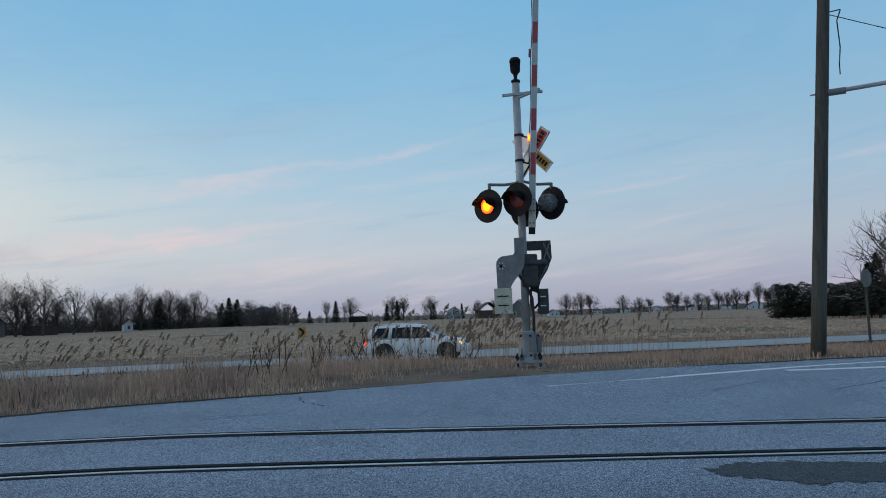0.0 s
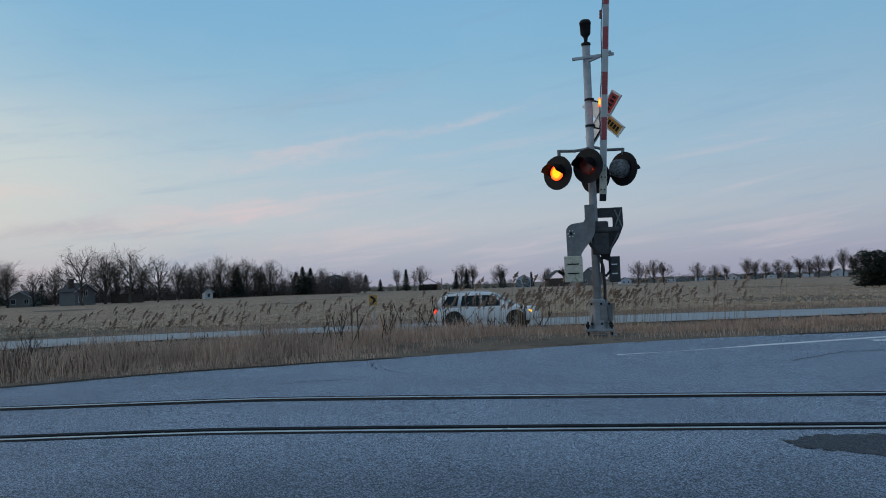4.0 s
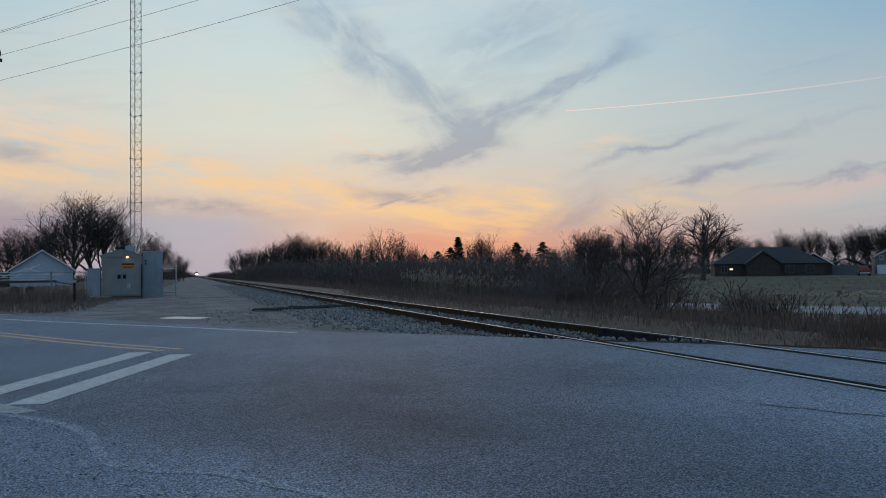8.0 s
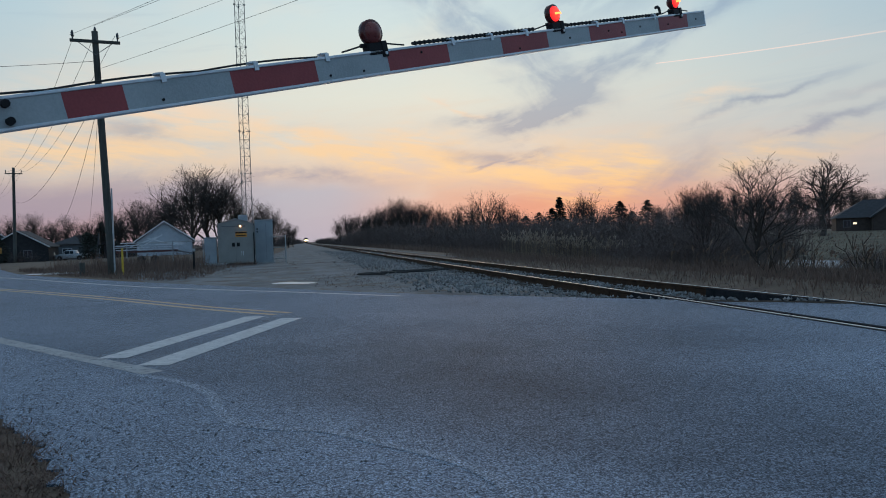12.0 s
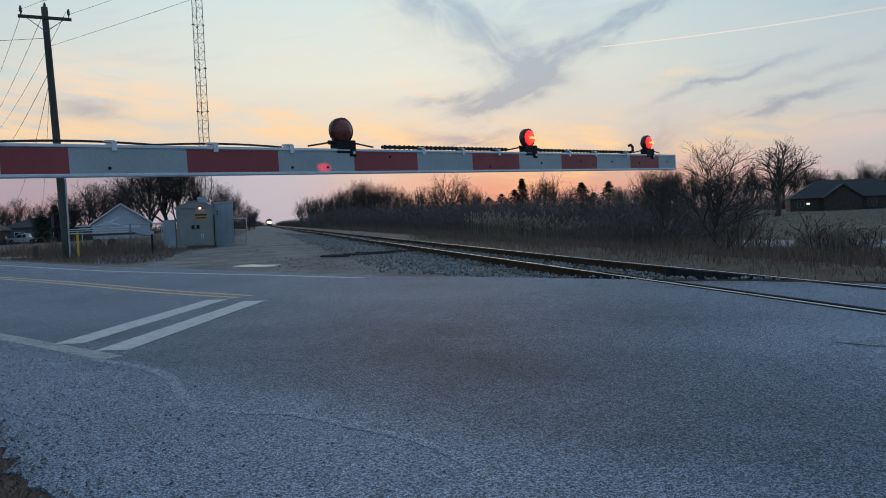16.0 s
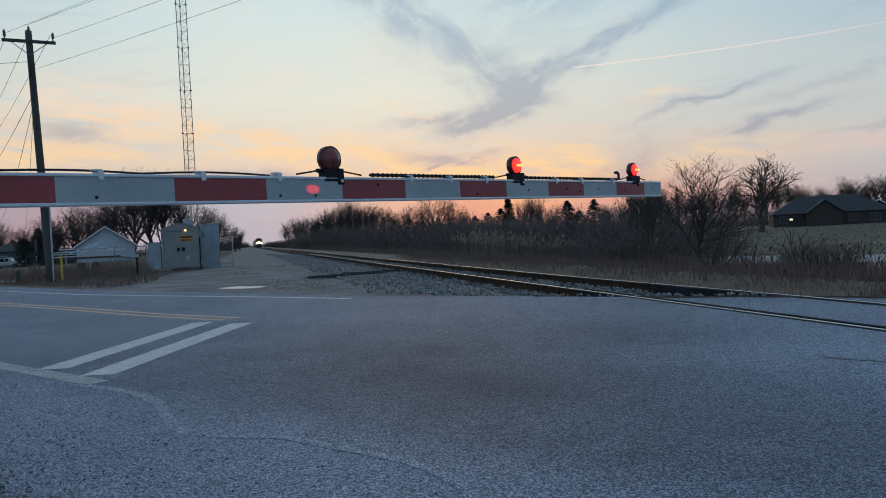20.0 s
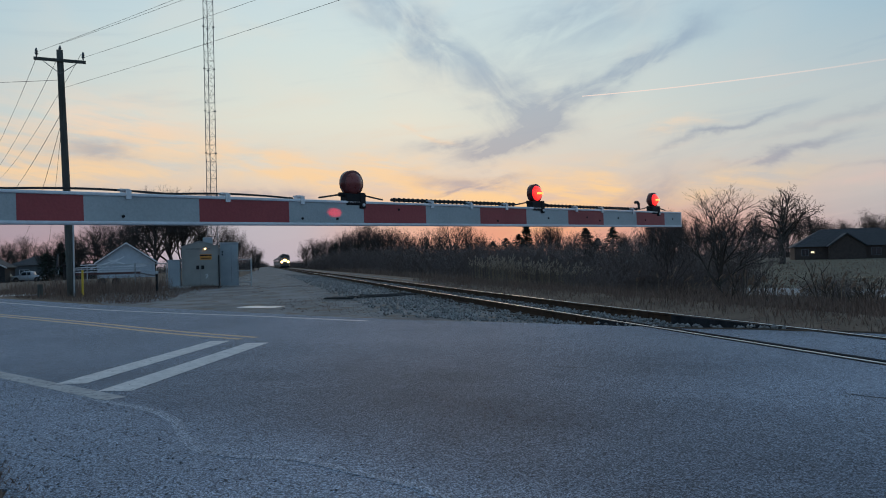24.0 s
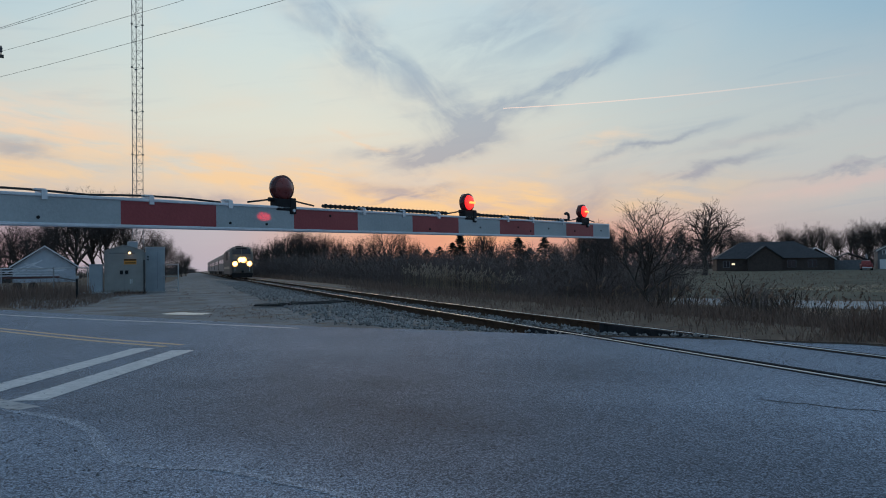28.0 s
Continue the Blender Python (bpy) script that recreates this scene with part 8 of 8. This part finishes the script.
def locomotive():
    """y runs back from the nose, z up from the rails."""
    t = thing("locomotive", pose(BED, 1028, 0.02), "grey passenger locomotive with blazing headlights", "locomotive")
    w = 3.1
    secs = []
    for y, top, bot, k in ((0.0, 2.35, 0.75, 0.80), (0.10, 2.55, 0.65, 0.88), (0.7, 2.85, 0.55, 0.95), (1.15, 3.25, 0.55, 0.985), (2.0, 4.12, 0.55, 1.0), (2.6, 4.36, 0.55, 1.0), (20.6, 4.36, 0.55, 1.0)):
        cut = 0.50 if y > 1.5 else 0.30
        secs.append([(x * k, y, z) for x, z in shell(w, bot, top, cut)])
    part("car_body", loft(secs), LOCO, t)
    part("nose_door", box(0.62, 0.05, 1.25, 0, -0.02, 0.98, 0.02), LOCO, t)
    for s in (-1, 1):
        part("grab_rail", rod((0.95 * s, -0.10, 0.95), (0.95 * s, -0.10, 1.65), 0.02, seg=6), ALU, t)
    part("number_board", box(1.5, 0.10, 0.22, 0, 1.93, 4.02, 0.02), BLACK, t)
    scr = bmesh.new()
    for x0, x1 in ((-1.22, -0.06), (0.06, 1.22)):
        scr.faces.new([scr.verts.new(p) for p in ((x0, 1.20, 3.30), (x1, 1.20, 3.30), (x1, 1.86, 3.98), (x0, 1.86, 3.98))])
    bmesh.ops.translate(scr, vec=(0, -0.035, 0.03), verts=scr.verts[:])
    part("windscreen", scr, GLASS, t)
    part("pilot", slab([(-1.3, 0.12), (1.3, 0.12), (1.4, 0.7), (-1.4, 0.7)], 0.25, m=pose(0, 0.15, 0)), BLACK, t, "black snow plough")
    part("coupler", box(0.3, 0.7, 0.3, 0, -0.25, 0.75, 0.03), BLACK, t)
    for s in (-1, 1):
        hl = part("headlight", rod((0.17 * s, -0.02, 2.50), (0.17 * s, 0.25, 2.50), 0.16, seg=20), BLACK, t)
        part("headlight_lens", lathe([(0.21, -0.02), (0.21, 0.0), (0.05, 0.03)], 20, m=pose(0.17 * s, -0.04, 2.50, 90)), BEAM, hl, "blazing white-yellow headlight")
        part("reflector", lathe([(0.05, 0.0), (0.40, 0.0), (0.41, 0.02), (0.05, 0.03)], 24, m=pose(0.17 * s, -0.025 - 0.004 * s, 2.50, 90)), HALO, hl, "glowing disc imitating headlight bloom")
        dl = part("ditch_light", rod((0.95 * s, -0.02, 1.98), (0.95 * s, 0.3, 1.98), 0.15, seg=20), BLACK, t)
        part("ditch_lens", lathe([(0.19, -0.02), (0.19, 0.0), (0.05, 0.03)], 20, m=pose(0.95 * s, -0.04, 1.98, 90)), BEAM, dl, "blazing white-yellow ditch light")
        part("reflector", lathe([(0.05, 0.0), (0.36, 0.0), (0.37, 0.02), (0.05, 0.03)], 24, m=pose(0.95 * s, -0.025, 1.98, 90)), HALO, dl, "glowing disc imitating headlight bloom")
        part("side_window", box(0.03, 1.0, 0.62, s * 1.555, 2.8, 3.0), GLASS, t)
        part("air_grille", box(0.04, 6.0, 1.2, s * 1.555, 11, 2.6), BLACK, t)
        part("stripe", box(0.02, 17.0, 0.35, s * 1.56, 11.5, 1.3), LOCOCREAM, t)
    part("roof_horn", box(0.8, 0.3, 0.22, -0.2, 5.5, 4.37, 0.05), BLACK, t)
    part("exhaust", box(1.4, 2.4, 0.18, 0, 12, 4.37, 0.05), BLACK, t)
    for y in (4.2, 16.6):
        bogie(t, y)
    part("fuel_tank", box(2.3, 4.6, 0.75, 0, 10.4, 0.35, 0.1), BLACK, t)
    return t


def coach():
    t = thing("passenger_coach", pose(BED, 1028, 0.02), "grey stainless passenger coach with dark windows", "coach", "coaches of the train")
    w, L = 3.05, 25.4
    secs = [[(x, y, z) for x, z in shell(w, 0.95, 4.05, 0.42)] for y in (0.0, L)]
    part("car_body", loft(secs), COACH, t)
    for s in (-1, 1):
        for k in range(9):
            part("window", box(0.03, 1.7, 0.72, s * 1.53, 3.4 + 2.32 * k, 2.25), GLASS, t)
        for y in (1.0, L - 1.0):
            part("door", box(0.03, 0.8, 2.0, s * 1.53, y, 1.15), BLACK, t)
    part("gangway", box(1.3, 0.5, 2.4, 0, -0.2, 1.1), RUBBER, t)
    part("underframe", box(2.4, 12, 0.6, 0, L / 2, 0.35), BLACK, t)
    for y in (3.5, L - 3.5):
        bogie(t, y)
    return t


TRAIN = [(locomotive(), 0.0)]
first_coach = coach()
TRAIN.append((first_coach, 21.3))
for k in range(1, 5):
    TRAIN.append((copy_thing(first_coach, first_coach.matrix_basis), 21.3 + 26.0 * k))

# ---- the vapour trail of an airliner ----
def contrail():
    m = bpy.data.materials.new("vapour")
    m.use_nodes = True
    t = Net(m.node_tree)
    fade = t.node("ShaderNodeAttribute", attribute_name="fade").outputs["Fac"]
    e, clear, mixer, out = t.node("ShaderNodeEmission"), t.node("ShaderNodeBsdfTransparent"), t.node("ShaderNodeMixShader"), t.node("ShaderNodeOutputMaterial")
    e.inputs[0].default_value = lin(252, 226, 210)
    e.inputs[1].default_value = 0.95
    t.link(fade, mixer.inputs[0]), t.link(clear.outputs[0], mixer.inputs[1]), t.link(e.outputs[0], mixer.inputs[2])
    t.link(mixer.outputs[0], out.inputs[0])
    verts, faces, fades, n = [], [], [], 40
    for k in range(n + 1):
        f = k / n
        az, el = 26 * f, 12.15 + 0.42 * f
        R = 3200
        c = Vector((R * math.sin(radians(az)), R * math.cos(radians(az)), R * math.tan(radians(el))))
        r = 1.7 + 1.8 * f
        out_way = Vector((math.sin(radians(az)), math.cos(radians(az)), 0))
        for a in range(6):
            verts.append((c + r * (math.cos(a * math.pi / 3) * Vector((0, 0, 1)) + math.sin(a * math.pi / 3) * out_way))[:])
            fades.append(0.75 * (1 - f) ** 1.3)
    for k in range(n):
        for a in range(6):
            b = (a + 1) % 6
            faces.append((6 * k + a, 6 * k + b, 6 * k + 6 + b, 6 * k + 6 + a))
    ob = raw("contrail", verts, faces, m, smooth=True)
    at = ob.data.attributes.new("fade", "FLOAT", "POINT")
    at.data.foreach_set("value", fades)
    return tagged(ob, "thin pale pink vapour trail high in the sky", "contrail", kind="structure")


CONTRAIL = contrail()

# ---- signs, puddles, patches, litter ----
SIGNBACK = surface("sign_back", (0.11, 0.115, 0.12), (0.17, 0.175, 0.18), 0.5, 4, 30, 0.05, metal=0.3)
CHEVY = surface("amber_sign_sheet", (0.42, 0.20, 0.04), (0.52, 0.27, 0.06), 0.5, 4, 30, 0.0)
# whitish base colour stands for ice and for sky mirrored in the water
WATER = surface("puddle_ice_and_sky", (0.42, 0.46, 0.50), (0.62, 0.65, 0.68), 0.32, 2, 9, 0.05)


def sign(az, d, base, centre, w, h, label, shape="panel", face=SIGNBACK, turn=0.0):
    f = polar(az, d)
    s = thing("road_sign", pose(f.x, f.y, base, 0, 0, -az + turn), label, "sign")
    part("post", rod((0, 0.03, -0.2), (0, 0.03, centre - base + h * 0.4), 0.045 if shape == "octagon" else 0.03, seg=8), POLEWOOD if shape == "octagon" else GALV, s)
    z = centre - base
    if shape == "octagon":
        part("plate", lathe([(w / 2 / math.cos(math.pi / 8), 0), (w / 2 / math.cos(math.pi / 8), 0.012)], 8, m=pose(0, 0, z, 90) @ pose(0, 0, 0, 0, 0, 22.5)), face, s)
    else:
        part("plate", box(w, 0.012, h, 0, 0, z - h / 2, 0.003), face, s)
    if shape == "chevron":
        for k in (-1, 1):
            part("arrow_bar", box(w * 0.75, 0.008, 0.13, 0, -0.010, -0.065, m=pose(0, 0, z + k * h * 0.19, 0, k * 38, 0)), BLACK, s)


sign(83.7, 43.5, -1.2, 0.30, 0.48, 0.60, "amber and black chevron sign on a thin post", "chevron", CHEVY)
sign(50.6, 42.0, -1.2, 0.12, 0.46, 0.60, "back of a small road sign on a post", "panel", SIGNBACK, 15)
sign(124.45, 29.0, -0.45, 1.75, 0.60, 0.60, "grey back of a stop sign on a wooden post", "octagon", SIGNBACK, 58)
sign(-20, 112, 0.1, 1.35, 0.75, 0.75, "amber and black chevron sign by the bend", "chevron", CHEVY)
sign(27.9, 46, -1.1, 0.6, 0.6, 0.6, "small pale square sign among scrub", "panel", WHITE)


def blot(name, pts, z, material, label, category, kind=""):
    """A flat patch with an uneven outline on the ground."""
    line = curve(pts + pts[:1], 8 * len(pts))[:-1]
    bm = bmesh.new()
    rr = random.Random(len(name))
    vs = [bm.verts.new((p.x + rr.uniform(-0.05, 0.05), p.y + rr.uniform(-0.05, 0.05), z + dip(p.y, p.x))) for p in line]
    bm.faces.new(vs)
    bmesh.ops.triangulate(bm, faces=bm.faces[:])
    return tagged(part(name, bm, material), label, category, kind=kind)


blot("puddle", [(-0.75, 20.3), (-0.35, 20.9), (0.15, 20.3), (0.5, 20.0), (0.2, 19.5), (-0.3, 19.7)], gz(0, 20) + 0.004, WATER, "shallow bright puddle on the gravel", "puddle", "structure")
f = polar(-16.5, 40)
blot("puddle", [(f.x - 1.6, f.y), (f.x - 0.4, f.y + 3.0), (f.x + 1.2, f.y + 2.0), (f.x + 1.5, f.y - 0.6), (f.x, f.y - 1.5)], 0.006, WATER, "icy puddle beside the road", "puddle", "structure")
blot("asphalt_patch", [(5.31, -2.30), (5.46, -2.55), (5.50, -2.92), (5.46, -3.35), (5.36, -3.9), (5.2, -4.8), (4.6, -4.8), (4.75, -3.5), (4.80, -2.95), (4.76, -2.74), (5.0, -2.52), (5.07, -2.36)], 0.004, FRESH, "dark ragged asphalt patch", "road patch", "structure")


def crack(pts, width, label="thin dark crack in the asphalt"):
    rr = random.Random(int(pts[0][0] * 100))
    line = []
    for a, b in zip(pts, pts[1:]):
        for k in range(6):
            p = Vector(a).lerp(Vector(b), k / 6)
            line.append((p.x + rr.gauss(0, 0.02), p.y + rr.gauss(0, 0.02)))
    line.append(pts[-1])
    stripe("crack", line, width, RUBBER, label, 0.003)["category"] = "crack"


crack([(4.30, 4.78), (4.56, 4.32), (4.88, 3.90)], 0.022)
crack([(9.3, 0.7), (9.9, 1.1), (10.5, 1.2), (10.8, 1.6)], 0.02)
crack([(8.3, 2.0), (8.6, 1.8), (8.75, 1.2)], 0.02)
crack([(2.8, 7.05), (3.1, 6.8)], 0.02)
crack([(9.6, -6.0), (10.2, -7.2), (10.0, -8.6)], 0.02)
crack([(9.8, -4.4), (10.4, -5.4), (10.3, -6.6)], 0.016)


def hoses():
    t = thing("cable_heap", pose(3.1, 22.6, gz(3.1, 22.6)), "heap of loose black cables on the gravel", "cable")
    rr = random.Random(4)
    for k in range(7):
        pts = [(-1.3 + 0.42 * i + rr.gauss(0, 0.1), rr.gauss(0, 0.35) + 0.16 * i, 0.05 + 0.03 * rr.random()) for i in range(8)]
        part("cable", tube(pts, 0.022), RUBBER, t)


hoses()

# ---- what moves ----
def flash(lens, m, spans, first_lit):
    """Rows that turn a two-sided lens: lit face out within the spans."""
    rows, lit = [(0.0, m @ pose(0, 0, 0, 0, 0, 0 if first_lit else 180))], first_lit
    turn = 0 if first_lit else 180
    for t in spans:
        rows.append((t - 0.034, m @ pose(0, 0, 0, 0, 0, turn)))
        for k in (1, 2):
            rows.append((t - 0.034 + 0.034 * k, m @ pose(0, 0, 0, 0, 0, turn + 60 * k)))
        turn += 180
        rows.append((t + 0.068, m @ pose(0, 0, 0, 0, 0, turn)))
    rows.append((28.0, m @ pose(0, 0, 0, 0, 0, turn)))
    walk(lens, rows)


def motions():
    base = pose(*GATE_PIVOT, 0, 0, ARM_YAW)
    swing = [(0, 88), (7.0, 88), (7.6, 85), (8.2, 74), (8.8, 60), (9.0, 55.5), (9.2, 51.3), (9.4, 47.2), (9.5, 43.6), (9.6, 41.0), (9.8, 35.2), (10.0, 29.8), (10.2, 26.6), (10.6, 22.2), (11.0, 19.25), (11.4, 16.65), (11.8, 14.5), (12.2, 12.53), (12.5, 10.97),
             (13.0, 8.6), (13.5, 6.8), (14.2, 4.6), (15.0, 2.7), (15.5, 2.0), (16.2, 1.2), (17.0, 0.85), (20.0, 0.73), (25.0, 0.69), (28.0, 0.6)]
    walk(GATE_ARM, [(t, base @ pose(0, 0, 0, 0, -a, 0)) for t, a in swing])
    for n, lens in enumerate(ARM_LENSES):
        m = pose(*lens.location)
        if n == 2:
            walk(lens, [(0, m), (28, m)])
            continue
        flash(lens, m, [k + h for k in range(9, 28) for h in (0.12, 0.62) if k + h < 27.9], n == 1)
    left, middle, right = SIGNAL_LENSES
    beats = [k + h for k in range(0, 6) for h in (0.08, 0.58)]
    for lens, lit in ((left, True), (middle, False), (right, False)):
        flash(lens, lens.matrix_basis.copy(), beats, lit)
    for ob, back in TRAIN:
        walk(ob, [(t, pose(BED, 104 + 33 * (28 - t) + back, 0.02)) for t in (0, 7, 14, 21, 28)])
    heads = [(0, 29.9), (6, 29.05), (8, 28.7), (11, 27.9), (17, 26.35), (25, 24.5), (28, 23.7)]
    walk(CONTRAIL, [(t, pose(0, 0, 0, 0, 0, -a)) for t, a in heads])

motions()
